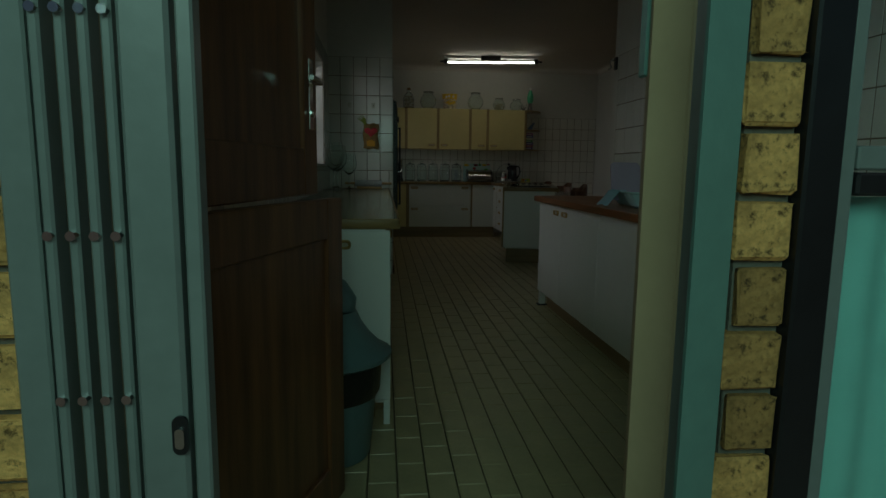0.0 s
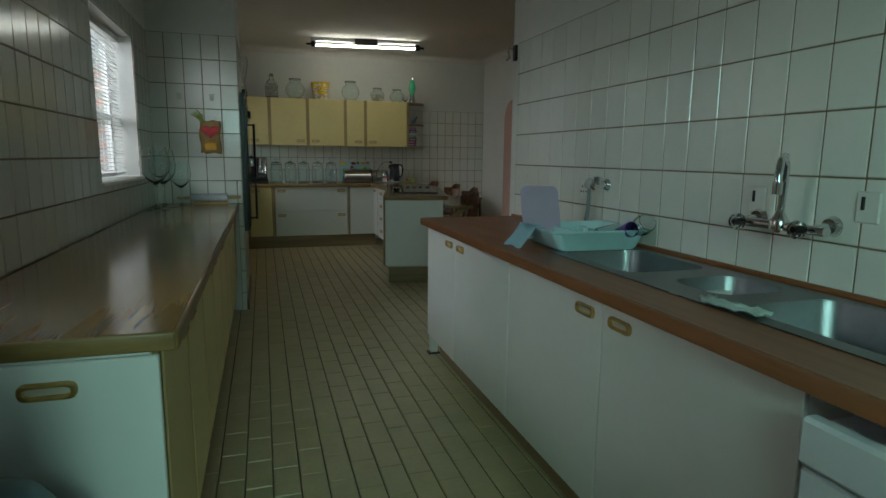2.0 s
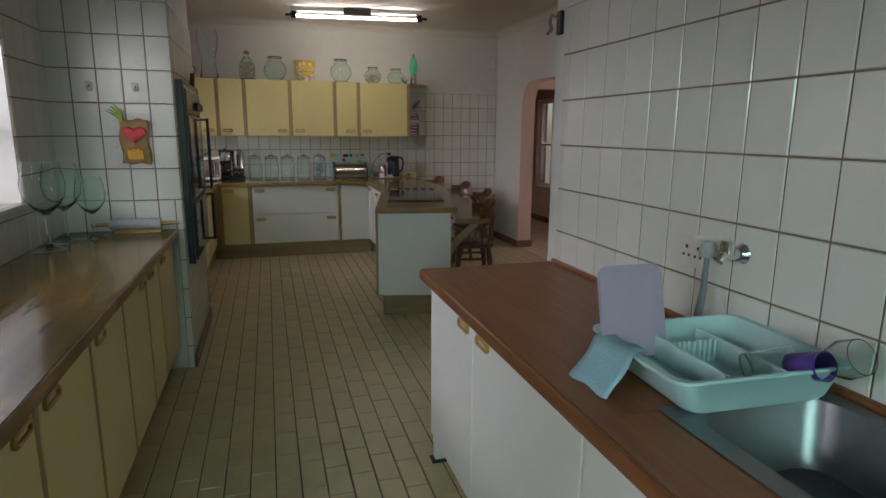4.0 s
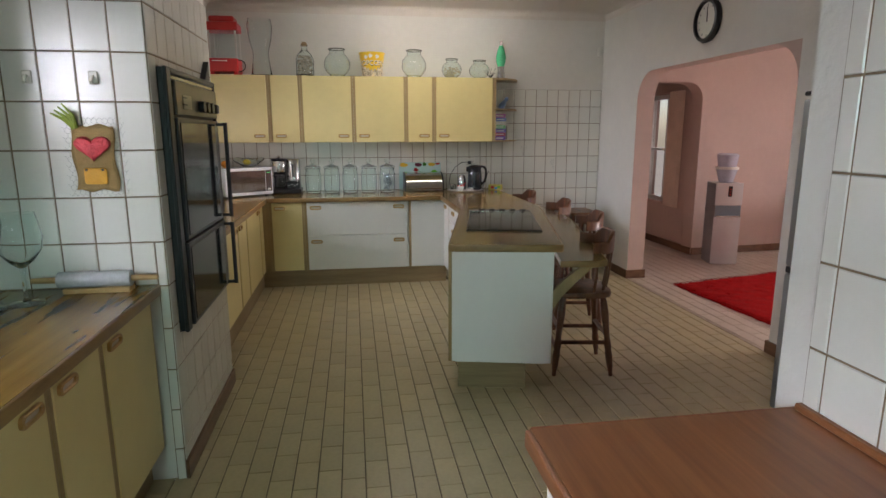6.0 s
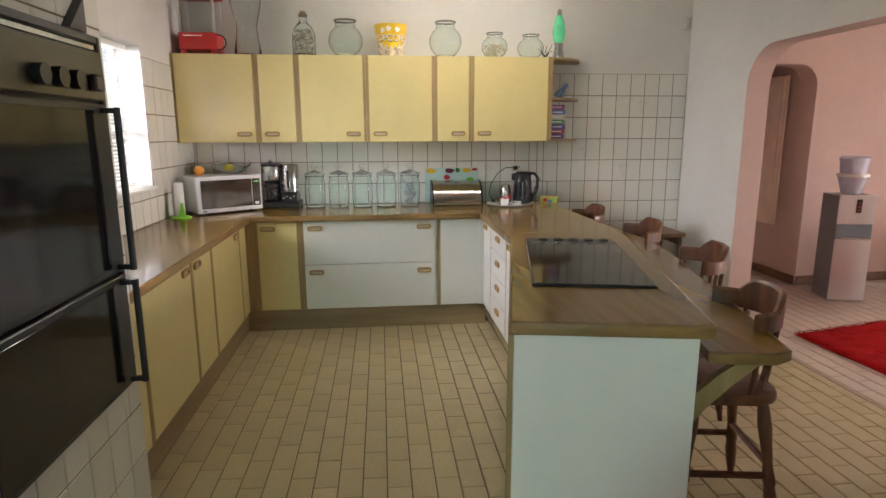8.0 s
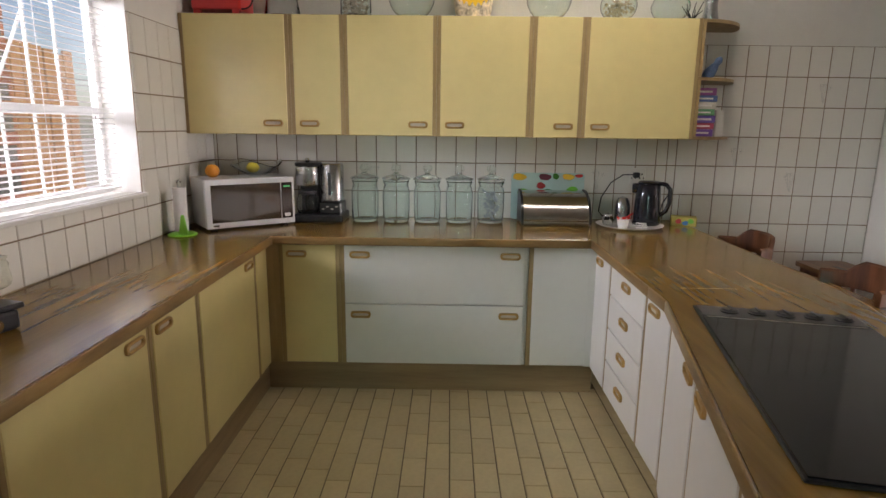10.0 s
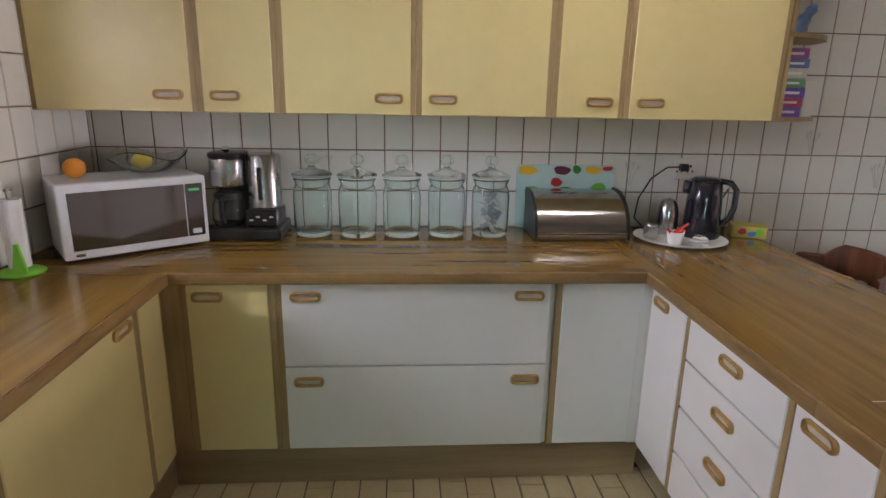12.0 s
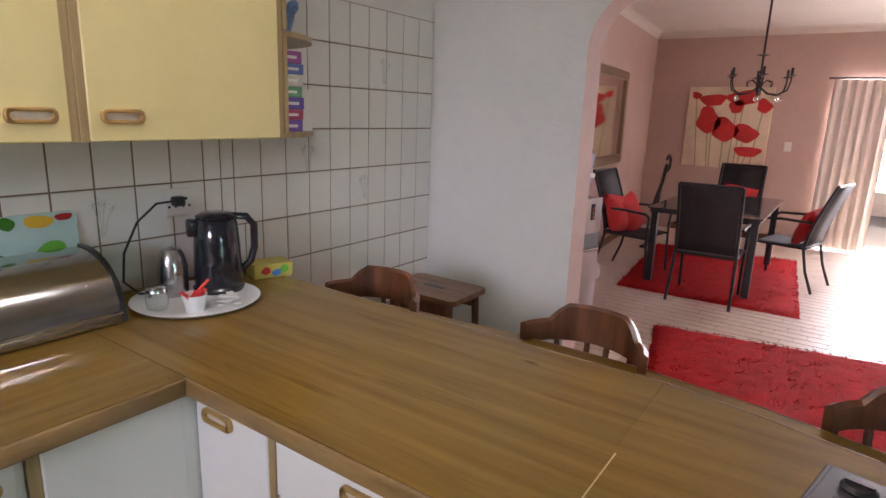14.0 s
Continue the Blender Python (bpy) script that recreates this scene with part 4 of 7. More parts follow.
for vs_, pts, cx, cy, d in loops:
    bm = bmesh.new()
    rings = []
    for k, z in ((1.0, 0.9035), (0.985, 0.895), (0.93, 0.9035 - d + 0.03), (0.86, 0.9035 - d + 0.006), (0.6, 0.9035 - d)):
        rings.append([bm.verts.new((cx + x * k, cy + y * k, z)) for x, y in pts])
    for a, b in zip(rings, rings[1:]):
        for i in range(len(a)):
            bm.faces.new((a[i], a[(i + 1) % len(a)], b[(i + 1) % len(a)], b[i]))
    bm.faces.new(rings[-1])
    bowl = part("bowl", bm, SINK_STEEL, sink, "deep steel bowl", True)
    part("drain", lathe([(0, 0.004), (0.03, 0.004), (0.034, 0.0)], 16, (cx, cy, 0.9035 - d)), CHROME, bowl)

WX = 2.872
tap = thing("wall_tap", Matrix(), "chrome wall-mounted sink mixer with crystal knobs", "tap")
CRYSTAL = clear("crystal_knob", (0.95, 0.97, 0.97), 0.05)
for y in (2.34, 2.07):
    part("wall_flange", tube([(WX - 0.004, y, 1.10), (WX - 0.022, y, 1.10)], 0.032, 16, r1=0.024), CHROME, tap, "", True)
    part("arm", tube([(WX - 0.02, y, 1.10), (WX - 0.055, y, 1.095), (WX - 0.075, y - 0.0, 1.09)], 0.013, 10), CHROME, tap, "", True)
part("body", tube([(WX - 0.075, 2.35, 1.09), (WX - 0.075, 2.03, 1.09)], 0.016, 12), CHROME, tap, "", True)
part("spout_base", lathe([(0.012, -0.02), (0.028, -0.01), (0.030, 0.015), (0.018, 0.035), (0.012, 0.05)], 16, (WX - 0.08, 2.19, 1.09)), CHROME, tap, "", True)
part("spout", tube([(WX - 0.08, 2.19, 1.12), (WX - 0.085, 2.18, 1.22), (WX - 0.10, 2.165, 1.28), (WX - 0.135, 2.14, 1.305), (WX - 0.17, 2.12, 1.29), (WX - 0.185, 2.11, 1.25), (WX - 0.185, 2.11, 1.21)], 0.011, 12), CHROME, tap, "curved chrome spout", True)
part("nozzle", tube([(WX - 0.185, 2.11, 1.23), (WX - 0.185, 2.11, 1.195)], 0.014, 12), CHROME, tap, "", True)
for y in (2.33, 2.10):
    k = part("knob", lathe([(0.012, 0.0), (0.026, 0.008), (0.028, 0.026), (0.018, 0.04), (0, 0.042)], 8), CRYSTAL, tap, "clear crystal tap knob")
    k.matrix_local = Matrix.Translation((WX - 0.088, y, 1.09)) @ Matrix.Rotation(radians(-90), 4, "Y")
    part("knob_core", tube([(0, 0, -0.004), (0, 0, 0.03)], 0.009, 8), BLACK, k)

tap2 = thing("bib_tap", Matrix(), "small chrome wall tap above the draining rack", "tap")
part("flange", tube([(WX - 0.004, 3.28, 1.165), (WX - 0.02, 3.28, 1.165)], 0.03, 16, r1=0.02), CHROME, tap2, "", True)
part("body", tube([(WX - 0.02, 3.28, 1.165), (WX - 0.07, 3.28, 1.165), (WX - 0.085, 3.28, 1.15)], 0.016, 10), CHROME, tap2, "", True)
part("knob", tube([(WX - 0.055, 3.28, 1.165), (WX - 0.055, 3.28, 1.205)], 0.02, 10), CHROME, tap2, "", True)
brush = thing("dish_brush", Matrix(), "grey washing-up brush hanging from the tap", "brush")
part("stem", tube([(WX - 0.06, 3.35, 1.16), (WX - 0.062, 3.35, 1.04), (WX - 0.065, 3.36, 0.96)], 0.008, 8, r1=0.012), paint("grey_plastic", (0.20, 0.21, 0.22), 0.45), brush, "", True)
part("head", lathe([(0, 0), (0.022, 0.0), (0.026, 0.02), (0.016, 0.045), (0, 0.05)], 12, (WX - 0.06, 3.35, 1.145)), paint("pale_grey_bristles", (0.42, 0.42, 0.40), 0.9, bump=0.6), brush, "", True)
SOCKET = paint("white_socket_plastic", (0.72, 0.70, 0.64), 0.4, var=0.03)


def wall_socket(m, label, cord=False):
    s = thing("wall_socket", m, label, "socket")
    part("plate", box(-0.05, 0.05, -0.012, 0.0, -0.05, 0.05, 0.004), SOCKET, s)
    # black discs on the solid plate paint the shade inside the pin holes
    for x in (-0.026, 0.026):
        for dx, dz, r in ((0, 0.022, 0.006), (-0.012, -0.004, 0.005), (0.012, -0.004, 0.005)):
            part("hole", tube([(x + dx, -0.0135, dz - 0.01), (x + dx, -0.011, dz - 0.01)], r, 8), BLACK, s)
    part("switch", box(-0.014, 0.014, -0.017, -0.012, 0.032, 0.05, 0.002), SOCKET, s)
    return s


wall_socket(Matrix.Translation((WX, 3.47, 1.135)) @ Matrix.Rotation(radians(-90), 4, "Z"), "cream double wall socket above the draining rack")
for y, z in ((2.355, 1.16), (1.97, 1.165)):
    sw = thing("wall_switch", Matrix.Translation((WX, y, z)) @ Matrix.Rotation(radians(-90), 4, "Z"), "pale plastic switch plate on the sink wall tiles", "switch", "switches by the sink tap")
    pl = part("plate", box(-0.035, 0.035, -0.009, 0.0, -0.045, 0.045, 0.004), SOCKET, sw)
    part("rocker", box(-0.018, -0.006, -0.0135, -0.0092, -0.008, 0.030, 0.002), BLACK, pl, "dark rocker")
hook = thing("wall_hook", Matrix.Translation((2.878, 4.44, 1.97)), "small dark metal hook at the tile corner", "hook")
part("plate", box(-0.02, 0, -0.02, 0.02, -0.05, 0.05, 0.003), BLACK, hook)
part("prong", tube([(-0.02, 0, 0.02), (-0.05, 0, 0.03), (-0.06, 0, 0.0), (-0.05, 0, -0.03), (-0.07, 0.0, -0.05)], 0.008, 8), STEEL, hook, "", True)

AQUA = paint("pale_aqua_plastic", (0.46, 0.66, 0.66), 0.38, var=0.05, scale=8)
rack = thing("dish_rack", Matrix.Translation((2.63, 3.10, 0.904)) @ Matrix.Rotation(radians(-3), 4, "Z"), "pale aqua plastic dish draining rack, part full", "dish rack")
bm = bmesh.new()
rings = []
for k, z in ((0.80, 0.0), (0.86, 0.012), (0.98, 0.072), (1.06, 0.078), (1.06, 0.085), (0.97, 0.085), (0.84, 0.014), (0.78, 0.008)):
    rings.append([bm.verts.new((x * k, y * (0.5 + k / 2), z)) for x, y in rounded(0.44, 0.385, 0.04, 4)])
for a, b in zip(rings, rings[1:]):
    for i in range(len(a)):
        bm.faces.new((a[i], a[(i + 1) % len(a)], b[(i + 1) % len(a)], b[i]))
bm.faces.new(rings[0][::-1])
bm.faces.new(rings[-1])
part("tray", bm, AQUA, rack, "", True)
part("divider", box(-0.085, -0.075, -0.16, 0.155, 0.012, 0.075, 0.003), AQUA, rack)
part("divider", box(0.07, 0.08, -0.16, 0.155, 0.012, 0.07, 0.003), AQUA, rack)
for i in range(9):
    part("peg", tube([(-0.06 + 0.015 * i, 0.06, 0.012), (-0.06 + 0.015 * i, 0.06, 0.07)], 0.005, 6), AQUA, rack)
cb = thing("chopping_board", Matrix.Translation((2.49, 3.20, 0.918)) @ Matrix.Rotation(radians(-14), 4, "X") @ Matrix.Rotation(radians(6), 4, "Z"), "lilac plastic chopping board standing in the rack", "chopping board")
LILAC = paint("lilac_plastic", (0.42, 0.34, 0.44), 0.45, var=0.05)
part("board", turned(prism(rounded(0.20, 0.24, 0.03), -0.005, 0.005, 0.002), Matrix.Translation((0, 0, 0.13)) @ Matrix.Rotation(radians(90), 4, "X")), LILAC, cb)
cloth = thing("dish_cloth", Matrix.Translation((2.375, 3.12, 0.905)), "pale blue dish cloth hanging over the rack's edge", "cloth")
bm = bmesh.new()
g = []
for i in range(9):
    r = []
    for j in range(9):
        u, v = i / 8, j / 8
        z = 0.088 - max(0, (v - 0.35)) * 0.13 + 0.004 * math.sin(u * 9 + v * 3)
        r.append(bm.verts.new((0.06 - 0.13 * v - 0.012 * u, -0.03 + 0.15 * u - 0.05 * v + 0.006 * math.sin(v * 8), z)))
    g.append(r)
for i in range(8):
    for j in range(8):
        bm.faces.new((g[i][j], g[i + 1][j], g[i + 1][j + 1], g[i][j + 1]))
ob = part("fabric", bm, paint("pale_blue_cloth", (0.30, 0.48, 0.55), 0.9, var=0.08, scale=12, bump=0.3, bscale=200), cloth, "", True)
so_ = ob.modifiers.new("thickness", "SOLIDIFY")
so_.thickness = 0.003
gl = thing("drinking_glass", Matrix.Translation((2.66, 3.02, 0.955)) @ Matrix.Rotation(radians(78), 4, "Y") @ Matrix.Rotation(radians(20), 4, "X"), "clear drinking glass lying in the rack", "glass")
part("bowl", lathe([(0, 0), (0.032, 0), (0.038, 0.11), (0.036, 0.11), (0.030, 0.006), (0, 0.005)], 20), GLASS, gl, "", True)
mug = thing("purple_cup", Matrix.Translation((2.755, 2.98, 0.965)) @ Matrix.Rotation(radians(70), 4, "X"), "purple plastic cup lying in the rack", "cup")
part("cup_wall", lathe([(0, 0), (0.028, 0), (0.034, 0.09), (0.032, 0.09), (0.026, 0.005), (0, 0.005)], 20), paint("purple_plastic", (0.10, 0.05, 0.28), 0.35), mug, "", True)
gl2 = thing("wine_glass_bowl", Matrix.Translation((2.80, 2.93, 0.985)) @ Matrix.Rotation(radians(60), 4, "X"), "clear round glass upside down on the rack", "glass")
part("bowl", lathe([(0, 0), (0.03, 0.01), (0.045, 0.05), (0.04, 0.09), (0.038, 0.09), (0.043, 0.05), (0.028, 0.013), (0, 0.004)], 20), GLASS, gl2, "", True)
rag = thing("dish_rag", Matrix.Translation((2.42, 1.965, 0.906)), "crumpled pale rag on the sink's edge", "cloth")
bm = bmesh.new()
g = [[bm.verts.new((-0.025 + 0.06 * i / 7 + 0.012 * math.sin(j * 0.6), -0.10 + 0.20 * j / 11, 0.006 + 0.004 * math.sin(i * 1.9 + j * 1.1) + 0.003 * math.cos(j * 2.3))) for j in range(12)] for i in range(8)]
for i in range(7):
    for j in range(11):
        bm.faces.new((g[i][j], g[i + 1][j], g[i + 1][j + 1], g[i][j + 1]))
ob = part("fabric", bm, paint("pale_rag_cloth", (0.50, 0.60, 0.55), 0.95, var=0.15, scale=16, bump=0.4, bscale=180), rag, "", True)
so_ = ob.modifiers.new("thickness", "SOLIDIFY")
so_.thickness = 0.004

dish = thing("dishwasher", Matrix.Translation((2.218, 0.96, 0.0)), "white dishwasher under the sink worktop", "dishwasher")
WHITE_ENAMEL = paint("white_enamel", (0.74, 0.76, 0.78), 0.25, var=0.03)
part("body", box(0.03, 0.50, 0.0, 0.60, 0.02, 0.80, 0.006), WHITE_ENAMEL, dish)
part("door", box(0.0, 0.028, 0.004, 0.596, 0.10, 0.715, 0.006), WHITE_ENAMEL, dish)
cp = part("control_panel", box(-0.012, 0.028, 0.004, 0.596, 0.725, 0.82, 0.008), WHITE_ENAMEL, dish)
part("badge_bar", box(-0.003, -0.0005, 0.42, 0.52, 0.66, 0.672), STEEL, dish)
part("dial", tube([(0.0, 0.5, 0.55), (-0.012, 0.5, 0.55)], 0.02, 16), WHITE_ENAMEL, dish, "", True)

# ---- waste bin by the back door ----
bin_ = thing("waste_bin", Matrix.Translation((0.79, 1.905, 0.0)), "grey-green plastic swing bin with a black bag", "bin")
BINP = paint("grey_green_plastic", (0.13, 0.20, 0.21), 0.42, var=0.08)
part("body", lathe([(0, 0.003), (0.14, 0.003), (0.145, 0.012), (0.178, 0.33), (0.17, 0.33), (0, 0.03)], 32), BINP, bin_, "", True)
part("bag", lathe([(0.176, 0.25), (0.186, 0.27), (0.190, 0.33), (0.192, 0.395), (0.18, 0.40), (0.172, 0.33)], 32), paint("black_bag_film", (0.012, 0.012, 0.013), 0.25, bump=0.8, bscale=18), bin_, "black refuse bag folded over the rim", True)
lid = part("lid", lathe([(0.205, 0.385), (0.228, 0.40), (0.230, 0.415), (0.195, 0.435), (0.15, 0.48), (0.115, 0.53), (0.095, 0.575), (0.10, 0.50), (0.18, 0.40)], 32), BINP, bin_, "", True)
part("swing_flap", turned(lathe([(0.0, 0.07), (0.05, 0.062), (0.095, 0.03), (0.10, 0.0), (0, -0.01)], 24), Matrix.Translation((-0.02, 0, 0.60)) @ Matrix.Rotation(radians(14), 4, "Y") @ Matrix.Diagonal((1.15, 1.0, 1.6, 1))), BINP, lid, "", True)

# ---- built-in oven ----
oven = thing("wall_oven", Matrix.Translation((COL_X, 5.91, 0.655)) @ Matrix.Rotation(radians(90), 4, "Z"), "black built-in double oven in a tiled column", "oven")
W, H = 0.86, 1.14
part("casing", box(0.006, W - 0.006, -0.022, 0.40, 0.004, H - 0.004), BLACK, oven)
for b in ((0, 0.06, 0, H), (W - 0.02, W, 0, H), (0.06, W - 0.02, H - 0.025, H)):
    part("trim", box(b[0], b[1], -0.04, -0.0225, b[2], b[3], 0.004), BLACK, oven, "black enamelled trim")
part("vent_trim", box(0.07, W - 0.03, -0.034, -0.0225, H - 0.045, H - 0.028, 0.002), STEEL, oven, "dull steel vent strip")
PANEL = paint("smoked_bronze_panel", (0.09, 0.08, 0.06), 0.28, 0.5, var=0.1, scale=6)
cp = part("control_panel", box(0.075, W - 0.03, -0.05, -0.0225, 0.945, H - 0.05, 0.004), PANEL, oven, "smoked bronze control panel")
for i, x in enumerate((0.46, 0.55, 0.64, 0.76)):
    k = part("knob", box(-0.028, 0.028, -0.024, 0, -0.024, 0.024, 0.006) if i == 3 else tube([(0, 0, 0), (0, -0.026, 0)], 0.027, 16), BLACK, cp, "black oven knob", True)
    k.matrix_local = Matrix.Translation((x, -0.05, 0.995))
part("timer_window", box(0.17, 0.31, -0.053, -0.0502, 0.975, 1.035, 0.002), paint("dim_timer_face", (0.28, 0.26, 0.19), 0.3), cp)
for z in (0.99, 1.02):
    part("timer_mark", box(0.16, 0.23, -0.0545, -0.0532, z, z + 0.006), BLACK, cp)
for z0, z1 in ((0.40, 0.935), (0.012, 0.388)):
    d = part("door", box(0.075, W - 0.03, -0.05, -0.0225, z0, z1, 0.004), BLACK, oven, "black framed oven door")
    part("glass", box(0.10, W - 0.12, -0.0535, -0.0505, z0 + 0.02, z1 - 0.02, 0.001), BLACK_GLOSS, d, "reflective black oven glass")
    h = part("handle", tube([(W - 0.065, -0.095, z0 + 0.01), (W - 0.065, -0.095, z1 - 0.01)], 0.011, 8), BLACK, d, "long upright black handle", True)
    for z in (z0 + 0.02, z1 - 0.02):
        part("handle_post", box(W - 0.072, W - 0.058, -0.095, -0.05, z - 0.008, z + 0.008), BLACK, h)
# flat triangular bracket plate at the oven's upper corner
fp = thing("wall_plug", Matrix.Translation((COL_X, 6.665, 1.80)), "dark triangular bracket above the oven", "bracket")
part("plate", turned(prism([(-0.05, 0), (0.05, 0), (0.05, 0.10)], 0, 0.03), Matrix.Rotation(radians(90), 4, "Z") @ Matrix.Rotation(radians(90), 4, "X")), BLACK, fp)

# ---- hob ----
hob = thing("hob", Matrix.Translation((2.582, 6.95, 0.9005)) @ Matrix.Rotation(radians(-12.3), 4, "Z"), "black glass hob with five knobs set in the peninsula", "hob")
HW, HL = 0.49, 1.03
part("frame", box(0, HW, 0, HL, 0.0, 0.007, 0.003), BLACK, hob)
part("glass", box(0.008, HW - 0.008, 0.008, HL - 0.13, 0.0072, 0.0105, 0.0015), BLACK_GLOSS, hob, "reflective black ceramic glass")
strip = part("control_strip", box(0.008, HW - 0.008, HL - 0.12, HL - 0.01, 0.0072, 0.0115, 0.002), paint("grey_brown_strip", (0.06, 0.055, 0.055), 0.3), hob)
part("vent_bar", box(0.02, HW - 0.02, HL - 0.135, HL - 0.125, 0.0072, 0.012, 0.001), STEEL, hob)
for i in range(5):
    k = part("knob", lathe([(0.028, 0), (0.030, 0.004), (0.025, 0.006), (0.022, 0.011), (0.0, 0.0115)], 16, (0.10 + i * 0.082, HL - 0.065, 0.0115)), BLACK, strip, "black hob knob", True)
    part("grip", box(0.10 + i * 0.082 - 0.004, 0.10 + i * 0.082 + 0.004, HL - 0.088, HL - 0.042, 0.0231, 0.0265, 0.001), BLACK, k)


# ---- on the back worktop ----
T = 0.9005
mw = thing("microwave", Matrix.Translation((0.643, 9.208, T)) @ Matrix.Rotation(radians(37), 4, "Z"), "white microwave oven with a mirrored dark door, set across the corner", "microwave")
mw_w, mw_h, mw_d = 0.51, 0.285, 0.30
part("body", box(0, mw_w, 0.022, mw_d, 0.012, mw_h, 0.008, seg=2), WHITE_ENAMEL, mw)
bm = box(0, mw_w, 0, 0.02, 0.012, mw_h, 0.006, seg=2)
dr = part("front_frame", bm, WHITE_ENAMEL, mw)
part("door_glass", box(0.03, 0.425, -0.003, -0.0002, 0.045, mw_h - 0.03, 0.001), paint("mirrored_dark_glass", (0.22, 0.20, 0.19), 0.06, 0.9, var=0.05), dr, "dark mirrored door glass")
part("control_panel", box(0.43, 0.495, -0.003, -0.0002, 0.045, mw_h - 0.03, 0.001), paint("grey_mirrored_panel", (0.16, 0.14, 0.14), 0.12, 0.8), dr)
part("display", box(0.442, 0.482, -0.0045, -0.0032, mw_h - 0.058, mw_h - 0.048), glow("green_digits", (0.05, 0.35, 0.10), 0.4), dr, "green clock display")
part("button", box(0.445, 0.48, -0.006, -0.0032, 0.055, 0.075, 0.002), WHITE_ENAMEL, dr)
part("badge_bar", box(0.035, 0.065, -0.0045, -0.0002, 0.024, 0.034), STEEL, dr)
for x in (0.05, 0.46):
    for y in (0.05, 0.26):
        part("foot", box(x - 0.015, x + 0.015, y - 0.015, y + 0.015, 0, 0.0125), BLACK, mw)
MWT = T + mw_h
fruit = thing("orange", Matrix.Translation((0.615, 9.40, MWT)), "orange on top of the microwave", "fruit")
part("rind", lathe([(0, 0), (0.02, 0.003), (0.036, 0.02), (0.04, 0.038), (0.034, 0.058), (0.018, 0.071), (0, 0.074)], 16), paint("orange_rind", (0.75, 0.28, 0.02), 0.5, bump=0.3, bscale=150), fruit, "", True)
bowl_ = thing("glass_bowl", Matrix.Translation((0.815, 9.57, MWT)), "wavy clear glass bowl on the microwave", "bowl")
bm = bmesh.new()
rings = []
for k, (r, z) in enumerate(((0.04, 0.002), (0.07, 0.008), (0.11, 0.035), (0.15, 0.075), (0.147, 0.078), (0.105, 0.040), (0.066, 0.014), (0.03, 0.009))):
    rings.append([bm.verts.new((r * math.cos(a), r * math.sin(a), z + (0.018 * math.sin(3 * a) if 2 < k < 5 else 0))) for a in [2 * math.pi * i / 30 for i in range(30)]])
for a, b in zip(rings, rings[1:]):
    for i in range(30):
        bm.faces.new((a[i], a[(i + 1) % 30], b[(i + 1) % 30], b[i]))
bm.faces.new(rings[0][::-1])
bm.faces.new(rings[-1])
part("shell", bm, GLASS, bowl_, "", True)
lem = thing("lemon", Matrix.Translation((0.80, 9.55, MWT + 0.012)), "yellow lemon in the glass bowl", "fruit")
part("rind", turned(lathe([(0, 0), (0.012, 0.006), (0.028, 0.02), (0.032, 0.04), (0.026, 0.062), (0.01, 0.078), (0, 0.084)], 14, (0, 0, -0.042)), Matrix.Translation((0, 0, 0.034)) @ Matrix.Rotation(radians(90), 4, "Y")), paint("lemon_rind", (0.75, 0.58, 0.04), 0.45, bump=0.2, bscale=150), lem, "", True)
roll = thing("paper_towel_holder", Matrix.Translation((0.545, 9.12, T)), "kitchen paper roll on a lime green stand", "paper towel")
LIME = paint("lime_plastic", (0.22, 0.62, 0.05), 0.35, var=0.05)
base_ = part("base", lathe([(0, 0), (0.072, 0), (0.075, 0.006), (0.06, 0.014), (0.02, 0.022), (0, 0.022)], 24), LIME, roll, "lime green plastic base", True)
part("fin", turned(prism([(0, 0), (0.05, 0), (0.032, 0.10), (0.018, 0.10)], 0, 0.012, 0.003), Matrix.Translation((0.005, -0.045, 0.015)) @ Matrix.Rotation(radians(90), 4, "X")), LIME, base_)
part("paper_roll", lathe([(0.012, 0.024), (0.034, 0.024), (0.034, 0.255), (0.012, 0.255)], 24), paint("white_paper", (0.80, 0.79, 0.77), 0.95, bump=0.2, bscale=90), roll, "white paper towel roll", True)
part("finial", lathe([(0.008, 0.25), (0.008, 0.275), (0.013, 0.285), (0, 0.297)], 12), GLASS, roll, "", True)

cm = thing("coffee_machine", Matrix.Translation((1.022, 9.585, T)) @ Matrix.Scale(1.15, 4), "black and steel filter coffee machine with a glass jug", "coffee machine")
part("base", box(0, 0.265, -0.02, 0.20, 0, 0.045, 0.01, seg=2), BLACK, cm)
part("column", box(0.01, 0.12, 0.12, 0.20, 0.0455, 0.22, 0.006), BLACK, cm)
part("brew_head", turned(prism(rounded(0.125, 0.16, 0.05), 0, 0.10, 0.008), Matrix.Translation((0.068, 0.085, 0.195))), STEEL, cm, "steel filter housing", True)
part("lid", turned(prism(rounded(0.13, 0.165, 0.05), 0, 0.018, 0.005), Matrix.Translation((0.068, 0.085, 0.2955))), BLACK, cm, "", True)
part("lid_knob", lathe([(0.008, 0), (0.014, 0.012), (0.010, 0.024), (0, 0.026)], 12, (0.068, 0.06, 0.3135)), CHROME, cm, "", True)
tank = part("water_tank", lathe([(0.055, 0.11), (0.062, 0.115), (0.062, 0.30), (0.055, 0.31), (0, 0.31)], 28, (0.195, 0.08, 0)), STEEL, cm, "tall steel water tank", True)
part("gauge", box(0.184, 0.200, 0.0145, 0.019, 0.145, 0.265, 0.002), BLACK, tank)
pn = part("control_block", box(0.135, 0.255, 0.005, 0.15, 0.0455, 0.11, 0.008), BLACK, cm)
